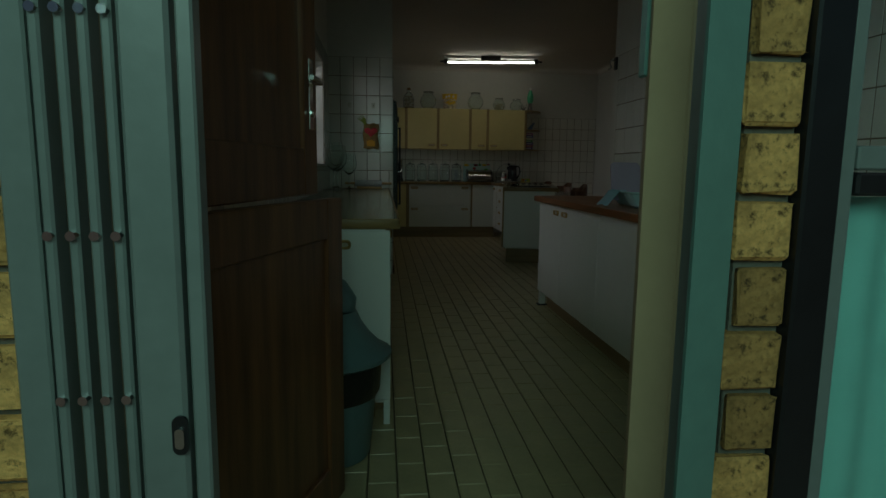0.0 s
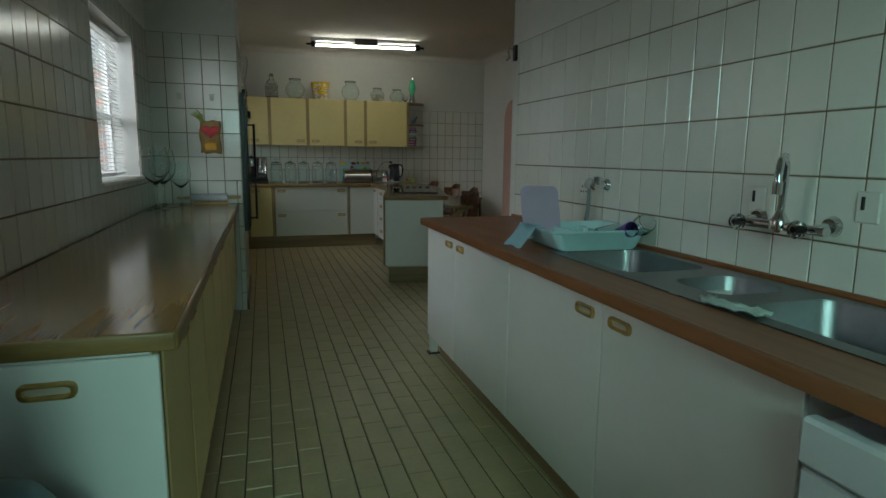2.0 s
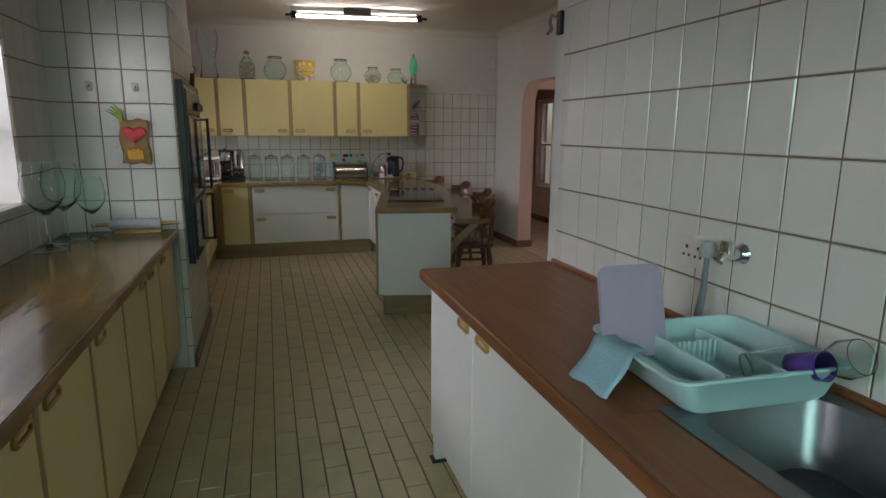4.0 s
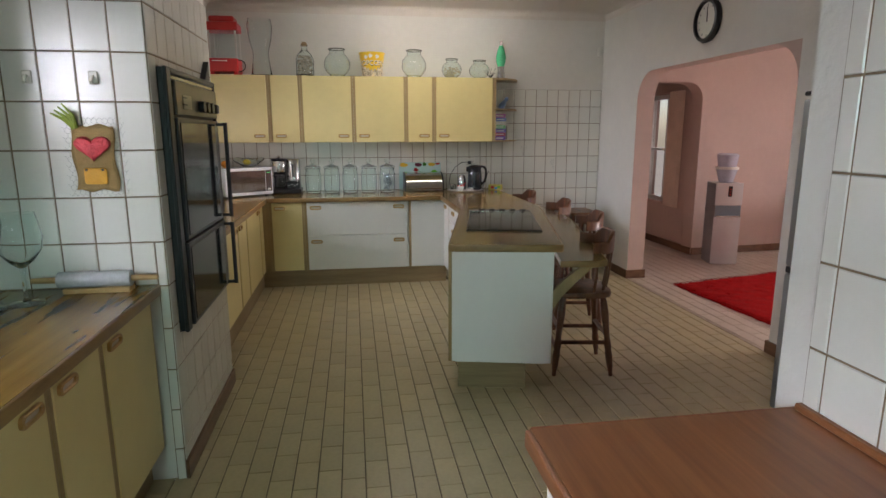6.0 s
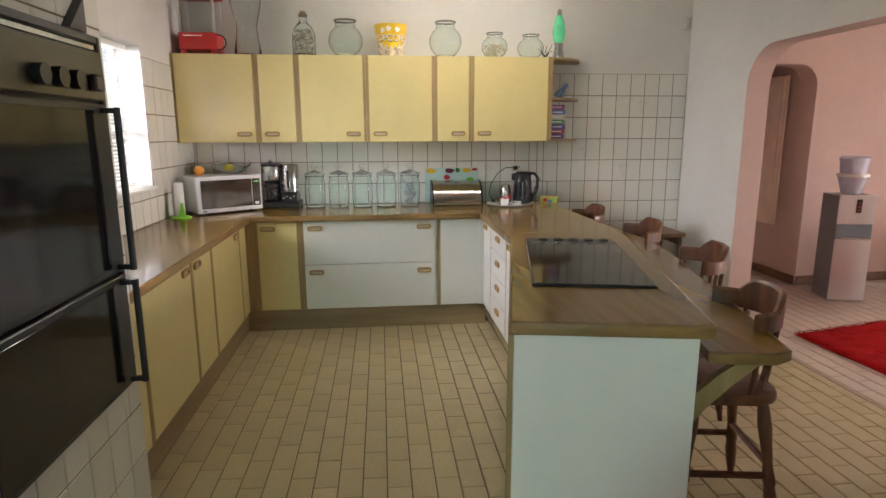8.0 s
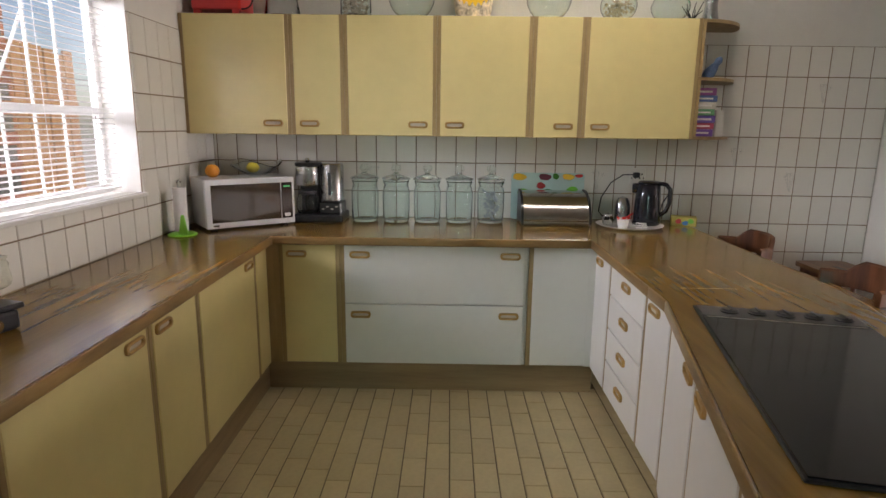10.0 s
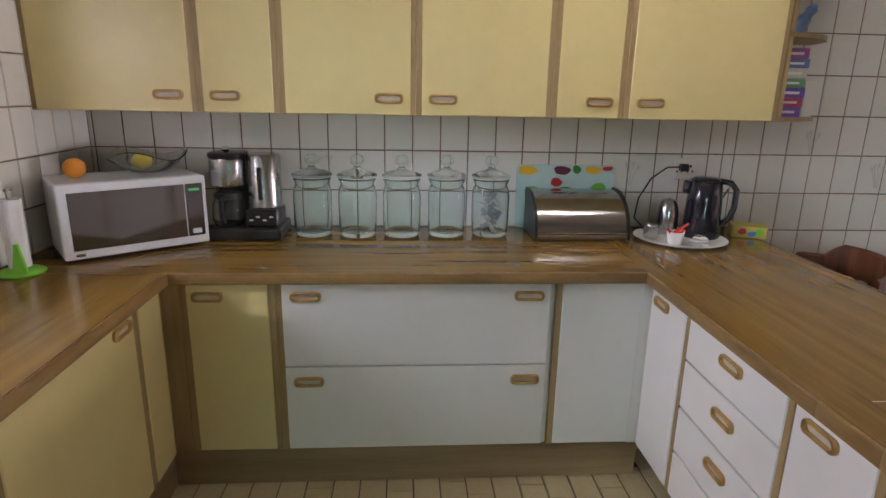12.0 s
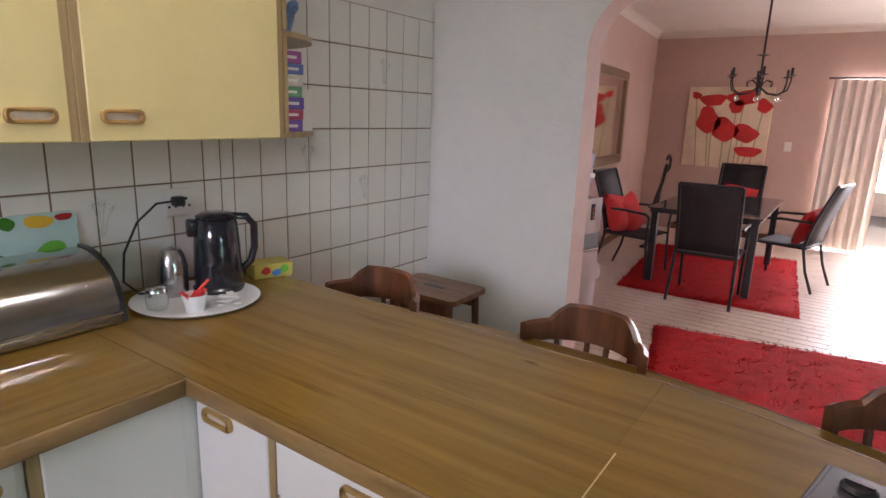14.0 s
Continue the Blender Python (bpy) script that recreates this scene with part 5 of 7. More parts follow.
for i in range(4):
    part("mark", box(0.15 + i * 0.024, 0.164 + i * 0.024, 0.003, 0.0045, 0.07 + 0.012 * (i % 2), 0.076 + 0.012 * (i % 2)), SOCKET, pn)
jug = part("jug", lathe([(0, 0.047), (0.05, 0.047), (0.06, 0.07), (0.058, 0.12), (0.045, 0.155), (0.043, 0.155), (0.055, 0.12), (0.057, 0.07), (0.048, 0.052), (0, 0.05)], 24, (0.066, 0.05, 0)), GLASS, cm, "clear glass coffee jug", True)
part("jug_band", lathe([(0.046, 0.148), (0.05, 0.15), (0.05, 0.168), (0, 0.17)], 24, (0.066, 0.05, 0)), BLACK, jug, "", True)
part("jug_handle", tube([(0.066, 0.004, 0.155), (0.062, -0.028, 0.15), (0.062, -0.03, 0.09), (0.066, -0.008, 0.07)], 0.008, 8), BLACK, jug, "", True)


def glass_jar(full):
    j = thing("glass_jar", Matrix(), "tall clear glass storage jar with a knobbed lid" if not full else "clear glass storage jar filled with wrapped sachets", "jar", "row of glass jars")
    ob = part("jar", lathe([(0, 0), (0.072, 0), (0.080, 0.012), (0.084, 0.06), (0.085, 0.18), (0.078, 0.215), (0.072, 0.225), (0.078, 0.24), (0.083, 0.25), (0.079, 0.255),
                            (0.068, 0.24), (0.068, 0.222), (0.075, 0.21), (0.081, 0.18), (0.080, 0.06), (0.074, 0.02), (0.03, 0.014), (0, 0.014)], 28), GLASS, j, "clear glass jar body", True)
    ob.visible_shadow = False
    lid_ = part("lid", lathe([(0, 0.259), (0.07, 0.259), (0.088, 0.262), (0.088, 0.270), (0.06, 0.282), (0.022, 0.292), (0.014, 0.302), (0.014, 0.308), (0.026, 0.316), (0.031, 0.33), (0.026, 0.346), (0.012, 0.354), (0, 0.355)], 28), GLASS, j, "glass lid with a round knob", True)
    lid_.visible_shadow = False
    if full:
        pk = paint("grey_foil_sachets", (0.42, 0.45, 0.48), 0.35, 0.4, var=0.3, scale=30)
        for i in range(26):
            a, r = i * 2.4, 0.045 * math.sqrt(random.random())
            z = 0.03 + 0.17 * (i / 26)
            s = part("sachet", box(-0.022, 0.022, -0.012, 0.012, -0.003, 0.003, 0.002), pk, j)
            s.matrix_local = Matrix.Translation((r * math.cos(a), r * math.sin(a), z)) @ Euler((random.uniform(-1, 1), random.uniform(-1, 1), a)).to_matrix().to_4x4()
    return j


jar = glass_jar(False)
jar.matrix_world = Matrix.Translation((1.445, 9.70, T))
for x in (1.642, 1.836, 2.036):
    copy_thing(jar, Matrix.Translation((x, 9.70 + random.uniform(-0.012, 0.012), T)) @ Matrix.Rotation(random.uniform(0, 3), 4, "Z"))
glass_jar(True).matrix_world = Matrix.Translation((2.234, 9.705, T))

bb = thing("bread_bin", Matrix.Translation((2.415, 9.575, T)), "polished steel roll-top bread bin", "bread bin")
prof = [(0.0, 0.006), (0.0, 0.02)] + [(0.21 - 0.205 * math.cos(radians(a)), 0.03 + 0.165 * math.sin(radians(a))) for a in range(5, 92, 9)] + [(0.24, 0.195), (0.24, 0.006)]
bm = bmesh.new()
L_, R_ = [bm.verts.new((0.014, y, z)) for y, z in prof], [bm.verts.new((0.412, y, z)) for y, z in prof]
for i in range(len(prof)):
    bm.faces.new((L_[i], L_[(i + 1) % len(prof)], R_[(i + 1) % len(prof)], R_[i]))
part("roll_top", bm, paint("polished_steel", (0.56, 0.55, 0.54), 0.16, 1.0, var=0.05, scale=5, stretch=(0.3, 8, 8)), bb, "polished steel roll top", True)
for x in (0.0, 0.4125):
    bm = bmesh.new()
    a, b = [bm.verts.new((x, y * 1.03 - 0.004, z * 1.03)) for y, z in prof], [bm.verts.new((x + 0.0135, y * 1.03 - 0.004, z * 1.03)) for y, z in prof]
    bm.faces.new(a)
    bm.faces.new(b)
    for i in range(len(prof)):
        bm.faces.new((a[i], a[(i + 1) % len(prof)], b[(i + 1) % len(prof)], b[i]))
    part("end_cap", bm, BLACK, bb, "black end cap")
part("grip", tube([(0.015, -0.004, 0.035), (0.41, -0.004, 0.035)], 0.006, 8), CHROME, bb, "", True)
part("foot", box(0.02, 0.40, 0.01, 0.23, 0.0, 0.0055), BLACK, bb)

board_ = thing("glass_chopping_board", Matrix.Translation((2.61, 9.832, T)) @ Matrix.Rotation(radians(-3.5), 4, "X"), "glass chopping board printed with fruit, leaning on the tiles", "chopping board")
BX, BZ = 0.47, 0.30
sheet = part("sheet", turned(prism(rounded(BX, BZ, 0.02), -0.003, 0.003, 0.001), Matrix.Translation((0, 0, BZ / 2 + 0.002)) @ Matrix.Rotation(radians(90), 4, "X")), paint("pale_printed_glass", (0.50, 0.68, 0.64), 0.1, var=0.06, scale=6), board_)


def blot(parent, name, x, z, rx, rz, material, y=-0.0042, n=16, wob=0.12):
    bm = bmesh.new()
    ph = random.uniform(0, 6)
    bm.faces.new([bm.verts.new((x + rx * (1 + wob * math.sin(3 * a + ph)) * math.cos(a), y, z + rz * (1 + wob * math.cos(2 * a + ph)) * math.sin(a))) for a in [2 * math.pi * i / n for i in range(n)]])
    return part(name, bm, material, parent)


KIWI, KIWI2 = paint("printed_green", (0.16, 0.50, 0.06), 0.2), paint("printed_dark_green", (0.05, 0.20, 0.03), 0.2)
YEL, REDP, PLUM = paint("printed_yellow", (0.80, 0.50, 0.05), 0.2), paint("printed_red", (0.50, 0.04, 0.04), 0.2), paint("printed_plum", (0.16, 0.04, 0.06), 0.2)
for n, x, z, rx, rz, mt in (("kiwi", 0.155, 0.17, 0.052, 0.044, KIWI), ("kiwi", -0.15, 0.165, 0.05, 0.035, KIWI), ("leaf", 0.0, 0.165, 0.06, 0.03, KIWI2), ("lemon", -0.185, 0.275, 0.045, 0.022, YEL),
                            ("fig", -0.045, 0.22, 0.028, 0.02, REDP), ("plum", -0.02, 0.275, 0.04, 0.022, PLUM), ("lemon", 0.13, 0.278, 0.04, 0.02, YEL), ("fig", 0.2, 0.285, 0.025, 0.012, REDP), ("leaf", 0.05, 0.28, 0.02, 0.02, KIWI2)):
    o = blot(sheet, "printed_" + n, x, z, rx, rz, mt)
    if n == "kiwi":
        blot(o, "kiwi_core", x, z, rx * 0.45, rz * 0.45, KIWI2, -0.0047)
        blot(o, "kiwi_heart", x, z, rx * 0.2, rz * 0.2, paint("printed_pale", (0.7, 0.75, 0.5), 0.2), -0.0052)

tray = thing("serving_plate", Matrix.Translation((3.08, 9.60, T)), "round white plate that carries the kettle and cups", "plate")
part("plate", lathe([(0, 0), (0.15, 0), (0.19, 0.008), (0.20, 0.016), (0.19, 0.017), (0.15, 0.009), (0, 0.008)], 40), paint("white_glazed_plate", (0.76, 0.76, 0.74), 0.15), tray, "", True)
TT = T + 0.0085
ket = thing("kettle", Matrix.Translation((3.195, 9.645, TT)) @ Matrix.Rotation(radians(-25), 4, "Z"), "glossy black plastic jug kettle", "kettle")
KB = paint("glossy_black_plastic", (0.014, 0.014, 0.02), 0.16, var=0.1, coat=0.4)
part("base", lathe([(0, 0), (0.083, 0), (0.085, 0.012), (0.078, 0.02), (0, 0.02)], 28), KB, ket, "", True)
part("jug", lathe([(0.0, 0.021), (0.078, 0.021), (0.08, 0.04), (0.076, 0.16), (0.070, 0.235), (0.06, 0.25), (0, 0.25)], 28), KB, ket, "", True)
part("lid", lathe([(0.064, 0.249), (0.066, 0.258), (0.05, 0.268), (0, 0.270)], 28), KB, ket, "", True)
part("spout", box(-0.096, -0.06, -0.022, 0.022, 0.19, 0.25, 0.01, seg=2), KB, ket, "", True)
part("handle", tube([(0.05, 0, 0.255), (0.10, 0, 0.25), (0.125, 0, 0.22), (0.125, 0, 0.14), (0.11, 0, 0.09), (0.075, 0, 0.06)], 0.013, 10), KB, ket, "curved black handle", True)
fl = thing("steel_flask", Matrix.Translation((3.06, 9.70, TT)), "small brushed steel flask", "flask")
part("shell", lathe([(0, 0), (0.046, 0), (0.048, 0.01), (0.048, 0.10), (0.04, 0.135), (0.03, 0.155), (0, 0.165)], 24), STEEL, fl, "", True)
cup = thing("sauce_cup", Matrix.Translation((3.01, 9.50, TT)), "small white cup with red spoon and sweetener sachets", "cup")
part("cup_wall", lathe([(0, 0), (0.028, 0), (0.038, 0.055), (0.035, 0.055), (0.026, 0.006), (0, 0.006)], 20), paint("white_porcelain", (0.78, 0.76, 0.73), 0.15), cup, "", True)
RED = paint("red_plastic", (0.62, 0.03, 0.02), 0.35, var=0.08)
for i in range(6):
    s = part("sachet", box(-0.008, 0.008, -0.002, 0.002, 0, 0.04, 0.001), RED, cup, "red sweetener sachet")
    s.matrix_local = Matrix.Translation((0.016 * math.cos(i), 0.016 * math.sin(i), 0.03)) @ Euler((0.5 * math.sin(i * 2), 0.6 * math.cos(i * 3), i)).to_matrix().to_4x4()
part("spoon", tube([(0.0, 0.0, 0.05), (0.035, 0.01, 0.07), (0.06, 0.015, 0.085)], 0.005, 6), RED, cup, "", True)
sp = thing("sugar_sachets", Matrix.Translation((3.115, 9.475, TT)), "white paper sugar sachets on the plate", "sachets")
for i in range(6):
    s = part("sachet", box(-0.03, 0.03, -0.012, 0.012, 0, 0.005, 0.002), paint("white_sachet_paper", (0.72, 0.71, 0.68), 0.8), sp)
    s.matrix_local = Matrix.Translation((0.018 * math.sin(i * 2), 0.012 * math.cos(i * 3), 0.006 * i)) @ Matrix.Rotation(i * 1.1, 4, "Z")
gj = thing("sugar_jar", Matrix.Translation((2.945, 9.60, TT)), "small glass sugar jar with a steel lid", "jar")
part("jar", lathe([(0, 0), (0.03, 0), (0.034, 0.03), (0.03, 0.055), (0, 0.058)], 18), GLASS, gj, "", True)
part("lid", lathe([(0.032, 0.058), (0.03, 0.066), (0.006, 0.07), (0, 0.076)], 18), STEEL, gj, "", True)
ws = wall_socket(Matrix.Translation((3.185, Y_N - 0.0105, 1.19)), "cream double socket on the tiles behind the kettle")
plug = thing("power_cord", Matrix(), "black kettle cord plugged into the wall socket", "cord")
part("plug", box(3.15, 3.19, Y_N - 0.06, Y_N - 0.0235, 1.18, 1.215, 0.008, seg=2), BLACK, plug)
part("cable", tube([(3.15, Y_N - 0.045, 1.20), (3.08, Y_N - 0.06, 1.20), (3.0, Y_N - 0.08, 1.15), (2.94, Y_N - 0.10, 1.06), (2.925, Y_N - 0.11, 0.97), (2.97, Y_N - 0.12, TT + 0.012), (3.06, Y_N - 0.14, TT + 0.008)], 0.004, 6), BLACK, plug, "", True)
yb = thing("tissue_box", Matrix.Translation((3.44, 9.68, T)) @ Matrix.Rotation(radians(-20), 4, "Z"), "yellow cardboard box with a printed pattern", "box")
b = part("carton", box(-0.075, 0.075, -0.05, 0.05, 0, 0.055, 0.003), paint("yellow_card", (0.52, 0.44, 0.09), 0.6, var=0.15, scale=25), yb)
for x, z, mt in ((-0.03, 0.03, REDP), (0.04, 0.033, KIWI), (0.01, 0.02, paint("printed_blue", (0.05, 0.2, 0.5), 0.4))):
    blot(b, "printed_patch", x, z, 0.018, 0.014, mt, -0.0512)
# a single loose strand of cord
pen = thing("dark_twigs", Matrix.Translation((3.34, 9.80, T)), "thin dark cord end beside the kettle", "cord")
part("strand", tube([(-0.02, 0, 0.004), (0.0, -0.01, 0.12), (0.05, 0, 0.20)], 0.004, 6), BLACK, pen, "", True)

# grill and wrapped tray at the far window
gr = thing("sandwich_grill", Matrix.Translation((0.60, 7.55, T)) @ Matrix.Rotation(radians(72), 4, "Z"), "black table grill with a steel knob", "grill")
part("base", box(-0.14, 0.14, -0.10, 0.12, 0.0, 0.06, 0.012, seg=2), BLACK, gr)
part("plate", box(-0.15, 0.15, -0.11, 0.13, 0.062, 0.078, 0.004), BLACK, gr)
part("knob", tube([(0.06, -0.10, 0.03), (0.06, -0.118, 0.03)], 0.019, 16), CHROME, gr, "steel knob", True)
wr = thing("wrapped_loaf", Matrix.Translation((0.56, 7.66, T + 0.079)) @ Matrix.Rotation(radians(80), 4, "Z"), "bread wrapped in clear plastic film", "bread")
bm = box(-0.13, 0.13, -0.06, 0.06, 0.0, 0.11, 0.03, seg=3)
for v in bm.verts:
    v.co += Vector((random.uniform(-1, 1), random.uniform(-1, 1), random.uniform(0, 1))) * 0.008
part("wrapping", bm, paint("plastic_film_wrap", (0.62, 0.62, 0.52), 0.15, var=0.15, scale=25, bump=0.8, bscale=35), wr, "", True)

# ---- on top of the wall cabinets ----
ZT = UZ1 + 0.0005
YT = 9.66
pop = thing("popcorn_machine", Matrix.Translation((0.64, YT, ZT)), "red tabletop popcorn machine with clear panes", "popcorn machine")
RE = paint("red_enamel", (0.55, 0.02, 0.02), 0.28, var=0.06, coat=0.3)
part("base", box(-0.14, 0.14, -0.12, 0.12, 0.03, 0.16, 0.012, seg=2), RE, pop)
for x in (-0.11, 0.11):
    for y in (-0.1, 0.1):
        part("foot", box(x - 0.02, x + 0.02, y - 0.015, y + 0.015, 0, 0.0305), RE, pop)
part("top", box(-0.15, 0.15, -0.13, 0.13, 0.42, 0.50, 0.012, seg=2), RE, pop)
part("roof", box(-0.12, 0.12, -0.10, 0.10, 0.5005, 0.56, 0.02, seg=2), RE, pop)
for x in (-0.125, 0.125):
    for y in (-0.105, 0.105):
        part("post", box(x - 0.008, x + 0.008, y - 0.008, y + 0.008, 0.1605, 0.42), SOCKET, pop)
for y in (-0.105, 0.105):
    part("pane", box(-0.116, 0.116, y - 0.0015, y + 0.0015, 0.161, 0.4195), GLASS, pop)
part("tray_lip", box(-0.10, 0.04, -0.128, -0.121, 0.13, 0.137), CHROME, pop)
part("cord", tube(arc((0.15, -0.10, 0.09), 0.055, 200, -100, 14), 0.005, 6), BLACK, pop, "black cord loop", True)
vs = thing("glass_vase", Matrix.Translation((0.985, YT, ZT)), "tall clear glass hurricane vase", "vase")
ob = part("shell", lathe([(0, 0), (0.10, 0), (0.105, 0.01), (0.085, 0.14), (0.075, 0.22), (0.11, 0.36), (0.125, 0.48), (0.11, 0.55), (0.105, 0.55), (0.12, 0.48), (0.105, 0.36), (0.07, 0.22), (0.08, 0.14), (0.10, 0.014), (0, 0.012)], 28), GLASS, vs, "", True)
ob.visible_shadow = False


def round_jar(x, r, h, label, fill=None):
    g = thing("round_glass_jar", Matrix.Translation((x, YT, ZT)), label, "jar", "jars on the wall cabinets")
    n = r * 0.55
    prof = [(0, 0), (r * 0.55, 0)] + [(max(n, r * math.sin(radians(a))), h * 0.45 - h * 0.45 * math.cos(radians(a))) for a in range(35, 150, 10)] + [(n, h * 0.93), (n * 1.12, h * 0.97), (n * 1.12, h)]
    inner = [(max(0.01, a - 0.004), max(b, 0.006)) for a, b in prof[1:]][::-1]
    o = part("shell", lathe(prof + inner + [(0, 0.006)], 26), GLASS, g, "", True)
    o.visible_shadow = False
    part("rim", lathe([(n * 1.14, h * 0.96), (n * 1.18, h * 0.975), (n * 1.18, h * 1.0), (n * 1.1, h * 1.01)], 26), paint("dull_dark_rim", (0.14, 0.14, 0.12), 0.4), g, "dark rim")
    if fill:
        bmf = bmesh.new()
        for i in range(110):
            z = 0.012 + h * 0.5 * (i / 110)
            rr = (r - 0.016) * math.sqrt(max(0.05, 1 - ((z - h * 0.45) / (h * 0.47)) ** 2)) * math.sqrt(random.random())
            a = random.uniform(0, 6.28)
            m_ = Matrix.Translation((rr * math.cos(a), rr * math.sin(a), z)) @ Euler((random.random() * 3, random.random() * 3, 0)).to_matrix().to_4x4() @ Matrix.Diagonal((0.011, 0.009, 0.006, 1))
            bmesh.ops.create_icosphere(bmf, subdivisions=1, radius=1, matrix=m_)
        part("contents", bmf, fill, g, "small pale beans")["kind"] = "stuff"
    return g


SHELLS = paint("mixed_sea_shells", (0.36, 0.31, 0.24), 0.6, var=0.9, scale=38)
BEANS = paint("pale_beans", (0.42, 0.36, 0.24), 0.6, var=0.5, scale=40)
round_jar(1.74, 0.135, 0.28, "round clear glass jar, empty")
round_jar(2.535, 0.13, 0.28, "round clear glass jar with a dark rim, empty")
round_jar(2.938, 0.105, 0.20, "small round glass jar half full of beans", BEANS)
round_jar(3.238, 0.11, 0.19, "small round glass jar, empty")
bt = thing("shell_bottle", Matrix.Translation((1.415, YT, ZT)), "glass bottle filled with mixed sea shells", "bottle")
o = part("shell", lathe([(0, 0), (0.085, 0), (0.09, 0.02), (0.09, 0.17), (0.07, 0.22), (0.032, 0.26), (0.03, 0.30), (0.036, 0.31), (0.03, 0.31), (0.027, 0.26), (0.065, 0.217), (0.085, 0.17), (0.085, 0.02), (0, 0.006)], 24), GLASS, bt, "", True)
o.visible_shadow = False
bmf = bmesh.new()
for i in range(190):
    z = 0.016 + 0.19 * (i / 190)
    rr, a = 0.074 * math.sqrt(random.random()) * (1 if z < 0.17 else 0.8), random.uniform(0, 6.28)
    bmesh.ops.create_icosphere(bmf, subdivisions=1, radius=1, matrix=Matrix.Translation((rr * math.cos(a), rr * math.sin(a), z)) @ Euler((random.random() * 3, random.random() * 3, 0)).to_matrix().to_4x4() @ Matrix.Diagonal((0.014, 0.010, 0.007, 1)))
part("contents", bmf, SHELLS, bt, "small sea shells")["kind"] = "stuff"
part("stopper", lathe([(0.028, 0.305), (0.032, 0.32), (0.02, 0.34), (0, 0.342)], 14), paint("cork", (0.32, 0.22, 0.12), 0.9), bt)
pc = thing("popcorn_bucket", Matrix.Translation((2.098, YT, ZT)), "yellow popcorn bucket with printed lettering", "bucket")
YB = paint("yellow_bucket_plastic", (0.85, 0.55, 0.02), 0.35, var=0.03)
part("wall", lathe([(0, 0), (0.098, 0), (0.128, 0.235), (0.133, 0.235), (0.133, 0.245), (0.124, 0.245), (0.094, 0.006), (0, 0.006)], 36), YB, pc, "yellow plastic bucket wall", True)


def bucket_point(a, z, off=0.0012):
    r = 0.098 + 0.030 * z / 0.235 + off
    return (r * math.sin(a), -r * math.cos(a), z)


bm = bmesh.new()
N = 30
lo = [bm.verts.new(bucket_point(-1.4 + 2.8 * i / N, 0.006)) for i in range(N + 1)]
hi = [bm.verts.new(bucket_point(-1.4 + 2.8 * i / N, 0.105 + 0.014 * math.sin(i * 1.9) - 0.035 * math.cos((i / N - 0.5) * 5))) for i in range(N + 1)]
for i in range(N):
    bm.faces.new((lo[i], lo[i + 1], hi[i + 1], hi[i]))
part("printed_popcorn", bm, paint("printed_popcorn", (0.62, 0.52, 0.36), 0.45, var=0.9, scale=34), pc, "printed heap of popcorn")
WORD = paint("printed_white", (0.85, 0.83, 0.80), 0.4)
INK = paint("printed_black", (0.03, 0.02, 0.02), 0.4)


def lettering(parent, text, size, place, material, name="lettering"):
    """Raised text whose points are laid on a surface by place(x, z)."""
    cu = bpy.data.curves.new(name, "FONT")
    cu.body, cu.size, cu.align_x, cu.resolution_u = text, size, "CENTER", 3
    tmp = bpy.data.objects.new(name, cu)
    me = bpy.data.meshes.new_from_object(tmp)
    bpy.data.objects.remove(tmp)
    for v in me.vertices:
        v.co = place(v.co.x, v.co.y)
    me.materials.append(material)
    o = new(name, me)
    o.parent = parent
    return o


for off, mt, ds in ((0.0020, INK, 0.006), (0.0032, WORD, 0.0)):
    lettering(pc, "POPCORN", 0.060, lambda x, z: bucket_point(x / 0.115 * 1.0 + ds * 0.6, 0.115 + z * 1.15 - ds + 0.05 * (x * 6) ** 2 * 0.12, off), mt)
for a, z in ((-0.55, 0.195), (-0.15, 0.205), (0.42, 0.20)):
    bm = bmesh.new()
    bm.faces.new([bm.verts.new(bucket_point(a + 0.16 * math.cos(t) * (1 + 0.25 * math.sin(5 * t)), z + 0.018 * math.sin(t) * (1 + 0.25 * math.cos(3 * t)), 0.0015)) for t in [2 * math.pi * i / 18 for i in range(18)]])
    part("printed_kernel", bm, WORD, pc)
lv = thing("lava_lamp", Matrix.Translation((3.475, 9.67, ZT)), "green liquid lamp on a silver cone base", "lamp")
part("base", lathe([(0, 0), (0.048, 0), (0.05, 0.006), (0.034, 0.10), (0.038, 0.13), (0, 0.13)], 24), STEEL, lv, "silver cone base", True)
part("globe", lathe([(0.034, 0.13), (0.052, 0.19), (0.054, 0.23), (0.038, 0.30), (0.022, 0.345), (0, 0.345)], 24), paint("green_liquid_glass", (0.10, 0.62, 0.30), 0.08, var=0.2, scale=12, coat=0.5), lv, "green liquid globe", True)
part("cap", lathe([(0.022, 0.345), (0.016, 0.39), (0, 0.395)], 20), STEEL, lv, "silver cap", True)
tw = thing("dried_sprig", Matrix.Translation((3.345, 9.60, ZT)), "small dark dried sprig beside the lamp", "sprig")
for i in range(7):
    a = i * 0.9
    part("twig", tube([(0, 0, 0.0), (0.03 * math.cos(a), 0.02 * math.sin(a), 0.04), (0.06 * math.cos(a + 0.3), 0.03 * math.sin(a), 0.06 + 0.008 * i)], 0.004, 5, r1=0.002), BLACK, tw)

# open corner shelf at the end of the wall cabinets
sh = thing("corner_shelf", Matrix.Translation((3.367, 9.857, 0)), "quarter-round wooden end shelf with small boxes", "shelf")
q = [(0, 0)] + [(0.335 * math.cos(radians(a)), -0.36 * math.sin(radians(a))) for a in range(0, 91, 9)]
